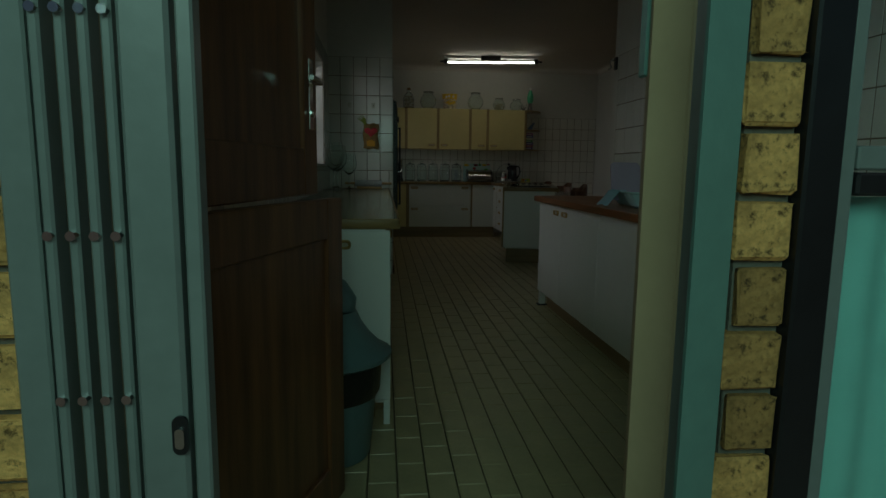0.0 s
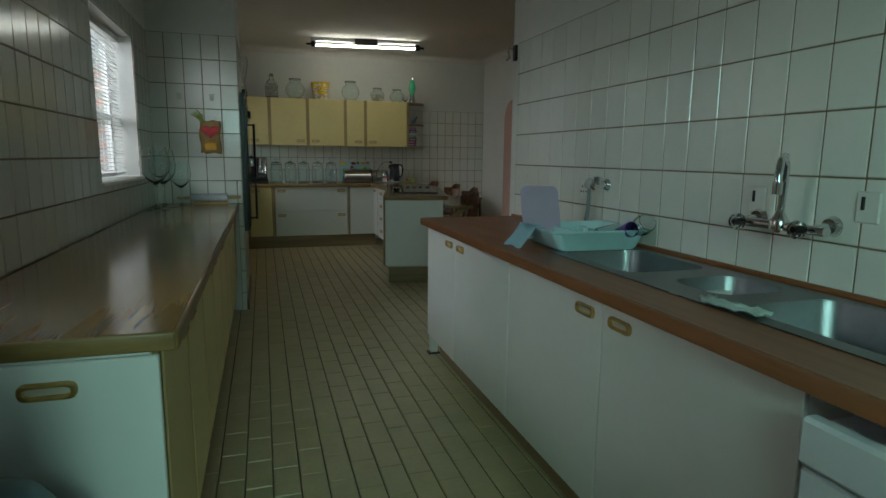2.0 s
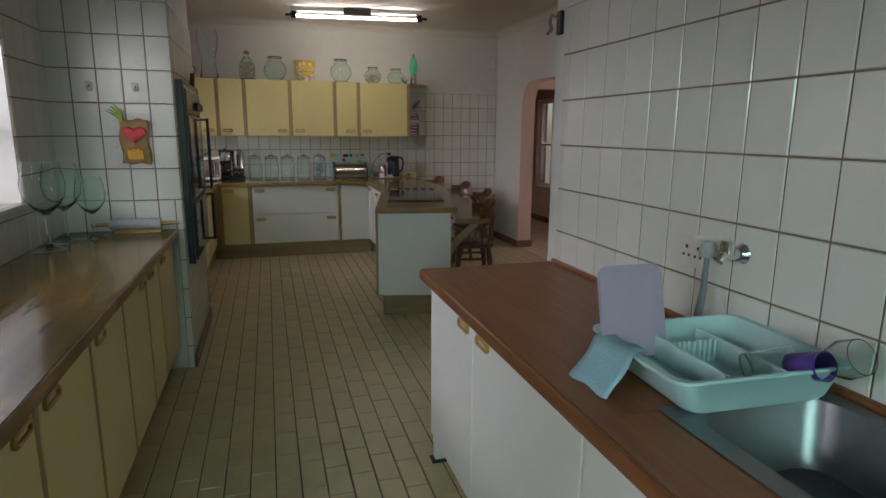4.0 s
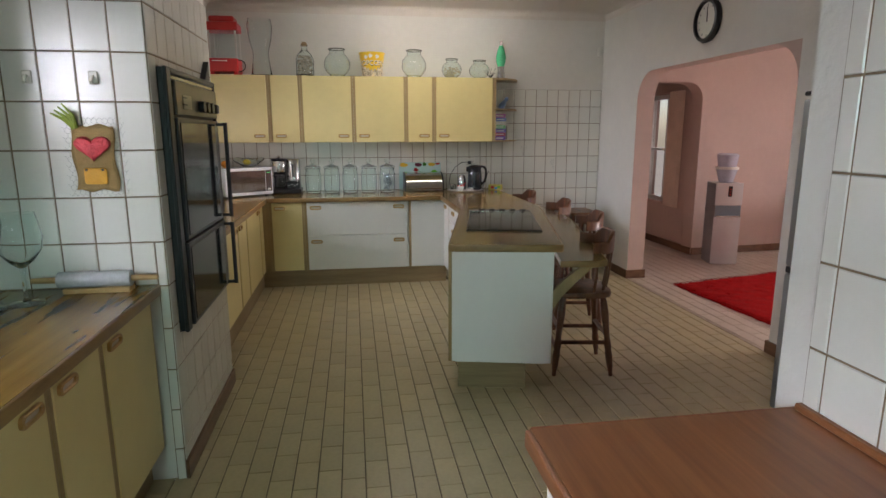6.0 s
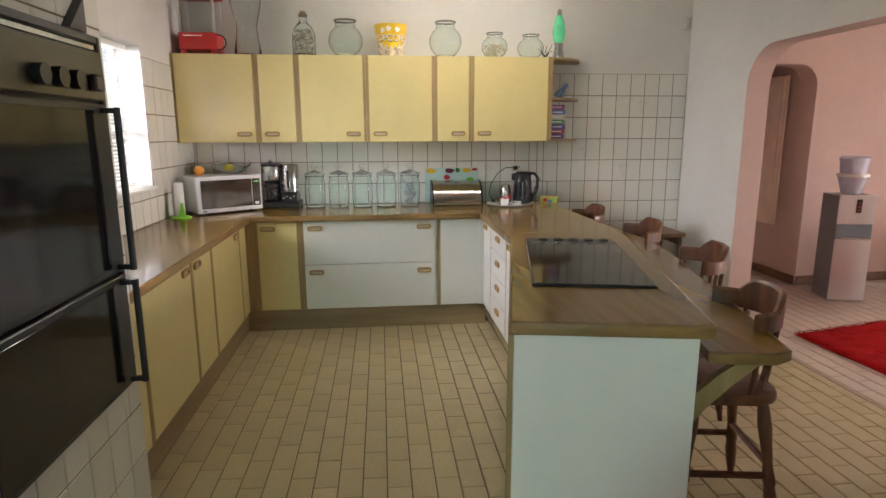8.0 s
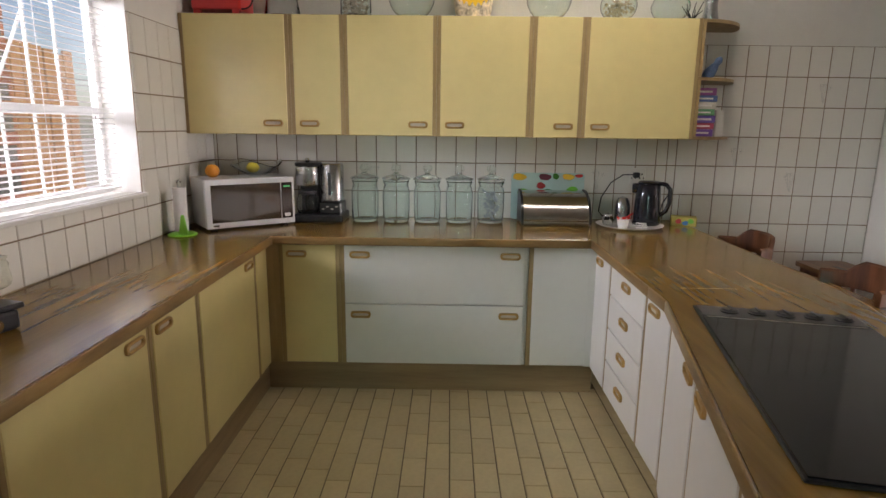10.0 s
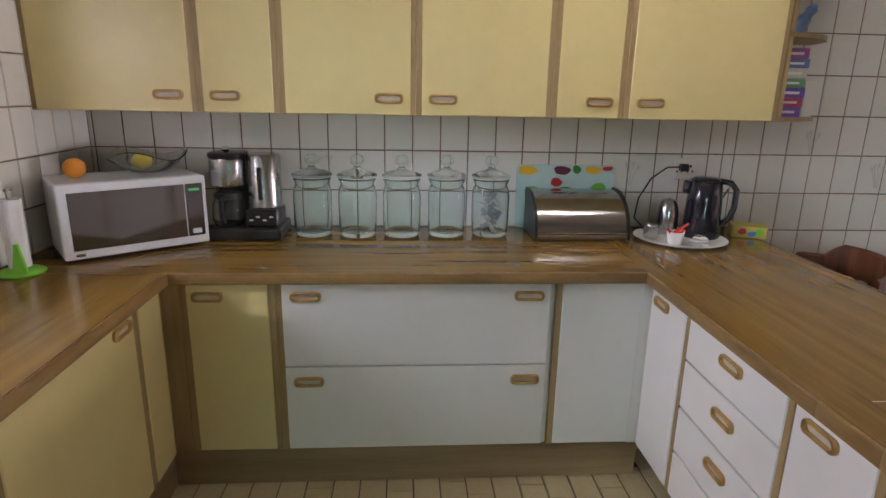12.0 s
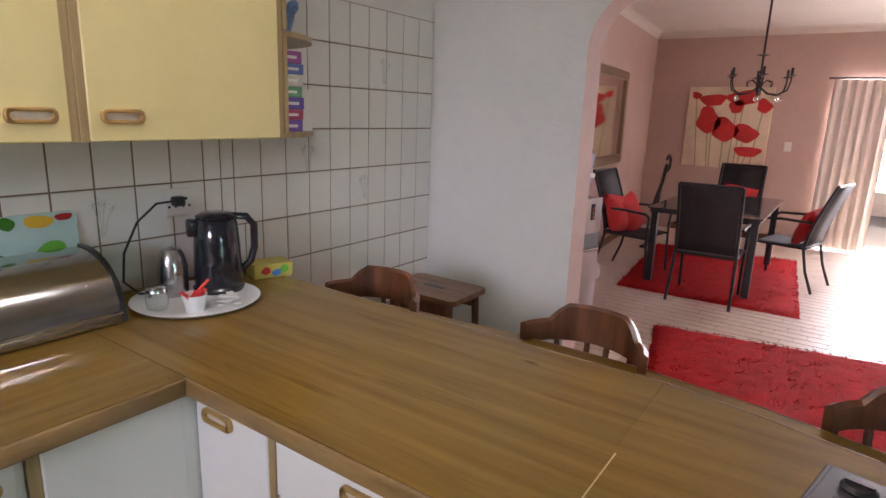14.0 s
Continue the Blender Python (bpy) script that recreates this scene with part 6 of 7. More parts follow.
for z in (UZ0, 1.76, UZ1 - 0.018):
    part("board", prism(q, z, z + 0.018, 0.002), STILE, sh, "quarter-round shelf board")
part("side_panel", box(-0.001, 0.016, -0.375, 0, UZ0 + 0.0185, 1.7595), STILE, sh)
part("side_panel", box(-0.001, 0.016, -0.375, 0, 1.7785, UZ1 - 0.0185), STILE, sh)
cols = [(0.16, 0.07, 0.34), (0.40, 0.05, 0.10), (0.14, 0.09, 0.40), (0.12, 0.34, 0.16), (0.65, 0.62, 0.55), (0.10, 0.16, 0.42), (0.35, 0.10, 0.32)]
z = UZ0 + 0.0185
for i, c in enumerate(cols):
    h = 0.036 if i % 2 else 0.042
    bx = thing("tea_box", Matrix.Translation((3.385 + 0.004 * (i % 3), 9.61, z)), "small coloured carton in the corner shelf", "box", "cartons on the corner shelf")
    part("carton", box(0, 0.125, -0.055, 0.055, 0, h - 0.001, 0.002), paint("printed_card", c, 0.5, var=0.2, scale=30), bx)
    part("printed_bar", box(0.02, 0.10, -0.0565, -0.0552, h * 0.35, h * 0.6), WORD, bx)
    z += h
bx = thing("white_carton", Matrix.Translation((3.53, 9.62, UZ0 + 0.0185)), "upright white carton in the corner shelf", "box")
part("carton", box(0, 0.05, -0.04, 0.04, 0, 0.15, 0.002), SOCKET, bx)
fg = thing("bird_figurine", Matrix.Translation((3.46, 9.62, 1.7785)), "blue and yellow bird-like figurine on the corner shelf", "figurine")
bm = lathe([(0, 0), (0.03, 0.004), (0.034, 0.04), (0.026, 0.08), (0.018, 0.10), (0.022, 0.125), (0.012, 0.145), (0, 0.15)], 14)
part("figure", turned(bm, Matrix.Rotation(radians(35), 4, "Y")), paint("blue_yellow_glaze", (0.10, 0.17, 0.32), 0.3, var=0.8, scale=20), fg, "", True)


# ---- on the window worktop, and on the oven column ----
def wine_glass(x, y, h, label):
    g = thing("giant_wine_glass", Matrix.Translation((x, y, T)), label, "glass", "large wine glasses")
    k = h / 0.42
    for nm, prof in (("foot", ((0, 0), (0.075, 0.0), (0.076, 0.004), (0.02, 0.012), (0.0102, 0.03), (0, 0.03))), ("stem", ((0, 0.0305), (0.010, 0.0305), (0.009, 0.14), (0.0135, 0.1695), (0, 0.1695)))):
        part(nm, lathe([(a * k, b * k) for a, b in prof], 20), GLASS, g, "", True).visible_shadow = False
    o = part("bowl", lathe([(a * k, b * k) for a, b in ((0, 0.17), (0.014, 0.17), (0.05, 0.20), (0.085, 0.25), (0.095, 0.31), (0.085, 0.37),
                                                         (0.075, 0.42), (0.072, 0.42), (0.081, 0.37), (0.091, 0.31), (0.081, 0.252), (0.048, 0.206), (0.006, 0.185), (0, 0.184))], 28), GLASS, g, "", True)
    o.visible_shadow = False


wine_glass(0.545, 5.52, 0.42, "very large clear wine glass beside the oven column")
wine_glass(0.53, 5.30, 0.44, "very large clear wine glass under the window")
wine_glass(0.655, 5.60, 0.34, "large clear wine glass beside the rolling pin")
pin = thing("rolling_pin", Matrix.Translation((0.84, 5.745, T)), "grey marble rolling pin on a wooden cradle", "rolling pin")
MARBLE = paint("grey_marble", (0.50, 0.51, 0.52), 0.2, var=0.25, scale=9)
part("roller", tube([(-0.135, 0, 0.052), (0.135, 0, 0.052)], 0.032, 20), MARBLE, pin, "grey veined marble roller", True)
PALE = wood("pale_wood", (0.40, 0.24, 0.09), (0.60, 0.40, 0.18), 0.4, (1, 12, 12))
for s in (-1, 1):
    part("handle", tube([(s * 0.136, 0, 0.052), (s * 0.16, 0, 0.052), (s * 0.20, 0, 0.052), (s * 0.235, 0, 0.052)], 0.013, 12, r1=0.011), PALE, pin, "pale wooden handle", True)
part("cradle", box(-0.115, 0.135, -0.03, 0.03, 0, 0.0205, 0.003), PALE, pin)
HOOKP = paint("cream_hook_plastic", (0.58, 0.56, 0.46), 0.35)
for x in (0.655, 0.89):
    hk = thing("adhesive_hook", Matrix.Translation((x, COL_Y0 - 0.0055, 1.735)), "cream plastic hook stuck on the tiles", "hook", "hooks on the column")
    part("plate", box(-0.018, 0.018, -0.006, 0, -0.025, 0.025, 0.004), HOOKP, hk)
    part("prong", tube([(0, -0.006, 0.005), (0, -0.022, -0.006), (0, -0.028, -0.016), (0, -0.022, -0.022)], 0.006, 8), HOOKP, hk, "", True)
dec = thing("wall_decoration", Matrix.Translation((0.866, COL_Y0 - 0.0065, 1.30)), "hessian and chicken-wire wall decoration with red cloth heart", "wall hanging")
HESS = paint("brown_hessian", (0.33, 0.21, 0.08), 0.95, var=0.25, scale=20, bump=0.6, bscale=220)
bm = bmesh.new()
g = []
for i in range(9):
    r = []
    for j in range(11):
        u, v = i / 8 - 0.5, j / 10
        r.append(bm.verts.new((u * 0.155 + 0.006 * math.sin(v * 9), -0.012 - 0.006 * math.cos(u * 7) * math.sin(v * 5), 0.255 * v + 0.006 * math.sin(u * 11))))
    g.append(r)
for i in range(8):
    for j in range(10):
        bm.faces.new((g[i][j], g[i + 1][j], g[i + 1][j + 1], g[i][j + 1]))
ob = part("hessian", bm, HESS, dec, "", True)
m_ = ob.modifiers.new("thickness", "SOLIDIFY")
m_.thickness = 0.004


def puff(name, outline, y, d, material, label):
    bm = bmesh.new()
    rings = []
    for k, yy in ((1.0, 0.0), (0.96, -d * 0.6), (0.7, -d), (0.3, -d * 1.05)):
        cx, cz = sum(p[0] for p in outline) / len(outline), sum(p[1] for p in outline) / len(outline)
        rings.append([bm.verts.new((cx + (x - cx) * k, y + yy + random.uniform(-1, 1) * d * 0.15, cz + (z - cz) * k)) for x, z in outline])
    for a, b in zip(rings, rings[1:]):
        for i in range(len(a)):
            bm.faces.new((a[i], a[(i + 1) % len(a)], b[(i + 1) % len(a)], b[i]))
    bm.faces.new(rings[-1])
    return part(name, bm, material, dec, label, True)


heart = []
for i in range(26):
    t = 2 * math.pi * i / 26
    heart.append((0.0042 * 16 * math.sin(t) ** 3, 0.172 + 0.0034 * (13 * math.cos(t) - 5 * math.cos(2 * t) - 2 * math.cos(3 * t) - math.cos(4 * t))))
puff("heart", heart, -0.019, 0.016, paint("crumpled_red_cloth", (0.62, 0.05, 0.06), 0.55, var=0.2, scale=18, bump=0.7, bscale=60), "crumpled red cloth heart")
puff("patch", [(x, z + 0.058) for x, z in rounded(0.085, 0.065, 0.01, 3)], -0.019, 0.007, paint("orange_cloth", (0.72, 0.36, 0.03), 0.6, var=0.12, scale=20, bump=0.3), "orange cloth patch")
for x in (-0.03, 0.03):
    part("button", tube([(x, -0.03, 0.083), (x, -0.024, 0.083)], 0.005, 8), BLACK, dec)
LEAFM = paint("green_cloth_leaf", (0.26, 0.32, 0.05), 0.7, var=0.3, scale=30)
for k in range(4):
    part("leaf", tube([(-0.055, -0.02, 0.245), (-0.085 + 0.01 * k, -0.028, 0.275 + 0.006 * k), (-0.135 + 0.014 * k, -0.022, 0.30 + 0.012 * k)], 0.012, 6, r1=0.003), LEAFM, dec, "green cloth leaf", True)
WIRE = paint("grey_wire", (0.35, 0.34, 0.30), 0.4, 0.8)
bmw = bmesh.new()
for r in range(17):
    for c in range(11):
        x, z = -0.10 + c * 0.02 + (0.01 if r % 2 else 0), -0.02 + r * 0.0185
        for dx, dz in ((0.01, 0.009), (-0.01, 0.009)):
            tube([(x, -0.006, z), (x + dx, -0.006, z + dz)], 0.0006, 3, bmw)
        tube([(x, -0.006, z), (x, -0.006, z - 0.0095)], 0.0006, 3, bmw)
part("chicken_wire", bmw, WIRE, dec, "hexagonal chicken wire")

# ---- clock, sensor, side table, fridge ----
clk = thing("wall_clock", Matrix.Translation((X_E - 0.001, 7.84, 2.40)) @ Matrix.Rotation(radians(-90), 4, "Z"), "round wall clock with a black rim above the archway", "clock")
part("rim", turned(lathe([(0.135, 0), (0.165, 0.0), (0.172, 0.02), (0.16, 0.045), (0.142, 0.05), (0.135, 0.03)], 40), Matrix.Rotation(radians(90), 4, "X")), BLACK, clk, "black rounded rim", True)
dial = part("dial", turned(lathe([(0, 0.02), (0.14, 0.02), (0.14, 0.001), (0, 0.001)], 40), Matrix.Rotation(radians(90), 4, "X")), paint("cream_dial", (0.66, 0.64, 0.56), 0.4), clk)
for i in range(12):
    a = radians(30 * i)
    o = part("hour_mark", box(-0.003, 0.003, -0.0215, -0.0202, 0.105, 0.125), INK, dial)
    o.matrix_local = Matrix.Rotation(a, 4, "Y")
part("hour_hand", box(-0.004, 0.004, -0.024, -0.022, -0.01, 0.07), INK, dial)
part("minute_hand", box(-0.003, 0.003, -0.027, -0.025, -0.01, 0.105), INK, dial)
sen = thing("alarm_sensor", Matrix.Translation((4.665, Y_N - 0.001, 2.42)), "small white alarm sensor in the corner", "sensor")
part("shell", box(-0.028, 0.028, -0.035, 0, -0.05, 0.05, 0.012, seg=2), SOCKET, sen, "", True)

tb = thing("side_stool", Matrix.Translation((4.38, 9.56, 0)), "low wooden side table with a grip slot in its top", "side table")
top = part("top", turned(prism(rounded(0.32, 0.44, 0.03), 0, 0.028, 0.004), Matrix.Translation((0, 0, 0.635))), wood("worn_brown_top", (0.12, 0.05, 0.02), (0.30, 0.15, 0.06), 0.35, (12, 1, 12)), tb)
# the top is uncut: a black plate paints the slot's shaded inside
part("grip_slot", box(-0.016, 0.016, -0.06, 0.06, 0.6632, 0.6645), BLACK, top)
for x in (-0.12, 0.12):
    for y in (-0.17, 0.17):
        part("leg", tube([(x, y, 0.635), (x * 1.05, y * 1.05, 0.40), (x * 1.12, y * 1.1, 0.0)], 0.02, 10, r1=0.015), STOOL_WOOD, tb, "", True)
for y in (-0.175, 0.175):
    part("stretcher", tube([(-0.125, y, 0.28), (0.125, y, 0.28)], 0.012, 8), STOOL_WOOD, tb)
for x in (-0.125, 0.125):
    part("apron", box(x - 0.01, x + 0.01, -0.16, 0.16, 0.56, 0.634), STOOL_WOOD, tb)

fr = thing("fridge", Matrix.Translation((4.10, 5.28, 0)), "silver-grey fridge freezer standing by the arch wall", "fridge")
FRG = paint("silver_grey_enamel", (0.30, 0.32, 0.33), 0.32, 0.5, var=0.05, scale=4)
part("cabinet", box(0.055, 0.59, 0.006, 0.70, 0.03, 1.70, 0.006), FRG, fr)
for z0, z1 in ((0.04, 0.80), (0.835, 1.685)):
    d = part("door", box(0.0, 0.05, 0.0, 0.706, z0, z1, 0.014, seg=2), FRG, fr, "silver-grey fridge door", True)
part("grip_gap", box(0.006, 0.052, 0.004, 0.702, 0.8015, 0.834), BLACK, fr, "dark grip channel between the doors")
part("top_trim", box(0.0, 0.58, 0.0, 0.706, 1.7005, 1.722, 0.006), BLACK, fr)
part("badge", tube([(-0.003, 0.60, 1.60), (0.0005, 0.60, 1.60)], 0.028, 16), STEEL, fr, "oval badge shape")
for x in (0.1, 0.5):
    for y in (0.05, 0.65):
        part("foot", tube([(x, y, 0), (x, y, 0.031)], 0.02, 8), BLACK, fr)


# ---- bar chairs along the breakfast bar: the seat looks to -y in the chair's own space ----
def bar_chair():
    c = thing("bar_chair", Matrix(), "reddish-brown turned wooden bar chair with a low curved back", "chair", "chairs at the breakfast bar")
    sz = 0.545
    part("seat", turned(prism(rounded(0.38, 0.37, 0.09), 0, 0.035, 0.010), Matrix.Translation((0, 0, sz - 0.035))), STOOL_WOOD, c, "", True)
    legs = [(-0.13, -0.12), (0.13, -0.12), (-0.13, 0.13), (0.13, 0.13)]
    for x, y in legs:
        p0, p1 = Vector((x, y, sz - 0.034)), Vector((x * 1.45, y * 1.45, 0.0))
        pts = [p0.lerp(p1, t) for t in (0, 0.08, 0.2, 0.35, 0.5, 0.62, 0.66, 0.74, 0.88, 0.94, 1.0)]
        rad = (0.016, 0.022, 0.026, 0.021, 0.018, 0.024, 0.020, 0.024, 0.019, 0.014, 0.013)
        bm = bmesh.new()
        rings = []
        for p, r in zip(pts, rad):
            rings.append([bm.verts.new((p.x + r * math.cos(2 * math.pi * i / 12), p.y + r * math.sin(2 * math.pi * i / 12), p.z)) for i in range(12)])
        for a, b in zip(rings, rings[1:]):
            for i in range(12):
                bm.faces.new((a[i], a[(i + 1) % 12], b[(i + 1) % 12], b[i]))
        bm.faces.new(rings[0])
        bm.faces.new(rings[-1])
        part("leg", bm, STOOL_WOOD, c, "", True)

    def leg_at(k, z):
        x, y = legs[k]
        f = 1 + 0.45 * (sz - 0.034 - z) / (sz - 0.034)
        return (x * f, y * f, z)

    for a, b, z in ((0, 1, 0.17), (2, 3, 0.26), (0, 2, 0.215), (1, 3, 0.215), (0, 1, 0.30)):
        part("stretcher", tube([leg_at(a, z), leg_at(b, z)], 0.014, 8), STOOL_WOOD, c, "", True)
    rail = []
    for i in range(17):
        a = radians(-78 + 156 * i / 16)
        rail.append((0.205 * math.sin(a), 0.0 + 0.20 * math.cos(a)))
    bm = bmesh.new()
    rings = []
    for i, (x, y) in enumerate(rail):
        u = abs(i - 8) / 8
        h = 0.075 + 0.055 * (1 if u < 0.42 else max(0, 1 - (u - 0.42) / 0.2))
        d = Vector((x, y)).normalized() * 0.012
        zb = 0.79
        rings.append([bm.verts.new((x - d.x, y - d.y, zb)), bm.verts.new((x + d.x, y + d.y, zb)), bm.verts.new((x + d.x * 1.2, y + d.y * 1.2, zb + h - 0.01)), bm.verts.new((x, y, zb + h)), bm.verts.new((x - d.x, y - d.y, zb + h - 0.01))])
    for a, b in zip(rings, rings[1:]):
        for i in range(5):
            bm.faces.new((a[i], a[(i + 1) % 5], b[(i + 1) % 5], b[i]))
    bm.faces.new(rings[0])
    bm.faces.new(rings[-1])
    part("back_rail", bm, STOOL_WOOD, c, "curved top rail with a raised middle", True)
    for i in (1, 4, 7, 9, 12, 15):
        x, y = rail[i]
        part("spindle", tube([(x * 0.86, y * 0.86, sz - 0.003), (x * 0.92, y * 0.92, 0.62), (x * 0.95, y * 0.95, 0.70), (x, y, 0.795)], 0.010, 8), STOOL_WOOD, c, "", True)
    return c


chair = bar_chair()
chair.matrix_world = at(3.30, 6.81, -90 - TURN + 4)
for x, y, a in ((3.60, 7.66, -100), (3.66, 8.52, -92), (3.58, 9.33, -84)):
    copy_thing(chair, at(x, y, a))

# ---- dining room ----
cool = thing("water_cooler", Matrix.Translation((6.17, 9.56, 0)) @ Matrix.Rotation(radians(-14), 4, "Z"), "silver floor-standing water cooler with a filter bottle", "water cooler")
SILVER = paint("silver_plastic", (0.55, 0.54, 0.55), 0.3, 0.6, var=0.05, scale=4)
SIDEP = paint("grey_cooler_side", (0.26, 0.25, 0.25), 0.4, 0.2, var=0.06)
part("body", box(-0.15, 0.15, -0.13, 0.17, 0.0, 0.95, 0.006), SIDEP, cool, "grey side casing")
bm = bmesh.new()
rows = []
for i in range(9):
    x = -0.15 + 0.30 * i / 8
    rows.append((x, -0.132 - 0.03 * math.cos(math.pi * (x / 0.34))))
for z0, z1, n, mt in ((0.01, 0.56, "lower_panel", SILVER), (0.70, 0.955, "upper_panel", SILVER)):
    b2 = prism(rows + [(0.15, -0.131), (-0.15, -0.131)], z0, z1)
    part(n, b2, mt, cool, "curved silver front panel", True)
bm.free()
part("alcove", box(-0.14, 0.14, -0.138, -0.131, 0.565, 0.695), paint("grey_blue_alcove", (0.20, 0.26, 0.31), 0.3), cool, "recessed dispensing alcove")
part("drip_tray", box(-0.13, 0.13, -0.16, -0.139, 0.562, 0.58, 0.004), STEEL, cool)
part("display", box(-0.022, 0.022, -0.168, -0.160, 0.80, 0.92, 0.003), INK, cool)
for i in range(3):
    part("indicator", box(-0.008, 0.008, -0.1695, -0.1682, 0.82 + i * 0.03, 0.83 + i * 0.03), RED, cool)
fb = part("filter_bottle", lathe([(0.06, 0.952), (0.075, 0.96), (0.115, 1.10), (0.118, 1.11)], 28), paint("pale_filter_plastic", (0.52, 0.54, 0.62), 0.2, var=0.15, scale=9), cool, "translucent filter bottle", True)
part("filter_collar", lathe([(0.125, 1.105), (0.128, 1.115), (0.125, 1.13), (0.10, 1.135)], 28), SOCKET, fb, "white collar", True)
part("filter_top", lathe([(0.098, 1.135), (0.115, 1.25), (0.118, 1.27), (0.10, 1.285), (0, 1.29)], 28), paint("pale_filter_plastic_top", (0.50, 0.50, 0.60), 0.2, var=0.1, scale=9), fb, "", True)
part("cartridge", lathe([(0, 0.97), (0.05, 0.97), (0.055, 1.10), (0, 1.10)], 18), paint("dark_filter", (0.05, 0.06, 0.10), 0.4), fb)
tub = thing("white_jug", Matrix.Translation((7.45, 9.86, 0)), "small white plastic jug on the dining room floor", "jug")
part("shell", lathe([(0, 0), (0.09, 0), (0.10, 0.05), (0.085, 0.13), (0.05, 0.17), (0, 0.18)], 20), SOCKET, tub, "", True)
part("handle", tube([(-0.06, 0, 0.15), (-0.12, 0, 0.13), (-0.12, 0, 0.06), (-0.09, 0, 0.04)], 0.012, 8), SOCKET, tub, "", True)
ext = thing("plug_box", Matrix.Translation((6.55, 9.90, 0)), "white extension plug box on the floor", "plug")
part("box", box(-0.07, 0.07, -0.03, 0.03, 0, 0.04, 0.006), SOCKET, ext)
part("cable", tube([(0.07, 0, 0.01), (0.3, 0.02, 0.008), (0.7, 0.0, 0.008), (0.88, -0.02, 0.01)], 0.005, 6), SOCKET, ext)


def rug(corners, label):
    """A shaggy rug: a wavy slab with thousands of short tufts."""
    a, b, c, d = (Vector(p) for p in corners)
    r = thing("shaggy_rug", Matrix.Translation((a.x, a.y, 0)), label, "rug", "red rugs")
    bm = bmesh.new()
    n = 26
    g = []
    for i in range(n + 1):
        row = []
        for j in range(n + 1):
            u, v = i / n, j / n
            p = (a * (1 - u) + b * u) * (1 - v) + (d * (1 - u) + c * u) * v - a
            row.append(bm.verts.new((p.x + random.uniform(-0.008, 0.008), p.y + random.uniform(-0.008, 0.008), 0.002 if i in (0, n) or j in (0, n) else 0.022 + random.uniform(-0.006, 0.006))))
        g.append(row)
    for i in range(n):
        for j in range(n):
            bm.faces.new((g[i][j], g[i + 1][j], g[i + 1][j + 1], g[i][j + 1]))
    part("backing", bm, RED_RUG, r, "", True)
    verts, faces = [], []
    for k in range(9000):
        u, v = random.random(), random.random()
        p = (a * (1 - u) + b * u) * (1 - v) + (d * (1 - u) + c * u) * v - a
        t, h, w = random.uniform(0, 6.28), random.uniform(0.006, 0.012), 0.006
        s = Vector((math.cos(t), math.sin(t))) * w
        e = Vector((random.uniform(-1, 1), random.uniform(-1, 1))) * 0.02
        i0 = len(verts)
        verts += [(p.x - s.x, p.y - s.y, 0.015), (p.x + s.x, p.y + s.y, 0.015), (p.x + e.x, p.y + e.y, 0.015 + h)]
        faces.append((i0, i0 + 1, i0 + 2))
    me = bpy.data.meshes.new("shag")
    me.from_pydata(verts, [], faces)
    me.materials.append(RED_RUG)
    o = new("shag", me)
    o.parent = r
    o["kind"] = "stuff"
    return r


rug([(5.05, 8.64), (6.45, 8.95), (6.72, 7.45), (5.16, 7.12)], "bright red shaggy rug inside the archway")
rug([(7.32, 9.55), (9.52, 9.78), (9.74, 8.25), (7.38, 8.05)], "bright red shaggy rug under the dining table")

DKM = paint("dark_grey_metal", (0.035, 0.035, 0.04), 0.35, 0.4, var=0.1)
MESHF = paint("black_sling_fabric", (0.022, 0.018, 0.022), 0.7, var=0.3, scale=30, bump=0.3, bscale=300)
TGLASS = paint("smoked_table_glass", (0.05, 0.05, 0.055), 0.08, var=0.05, coat=0.5)
tbl = thing("dining_table", Matrix.Translation((8.40, 8.92, 0.032)), "dark glass-topped dining table on the red rug", "table")
part("top", box(-0.85, 0.85, -0.48, 0.48, 0.70, 0.712, 0.003), TGLASS, tbl, "smoked glass table top")
part("frame", box(-0.83, 0.83, -0.46, 0.46, 0.665, 0.699), DKM, tbl)
for x in (-0.78, 0.78):
    for y in (-0.42, 0.42):
        part("leg", box(x - 0.03, x + 0.03, y - 0.03, y + 0.03, 0, 0.6645, 0.006), DKM, tbl)


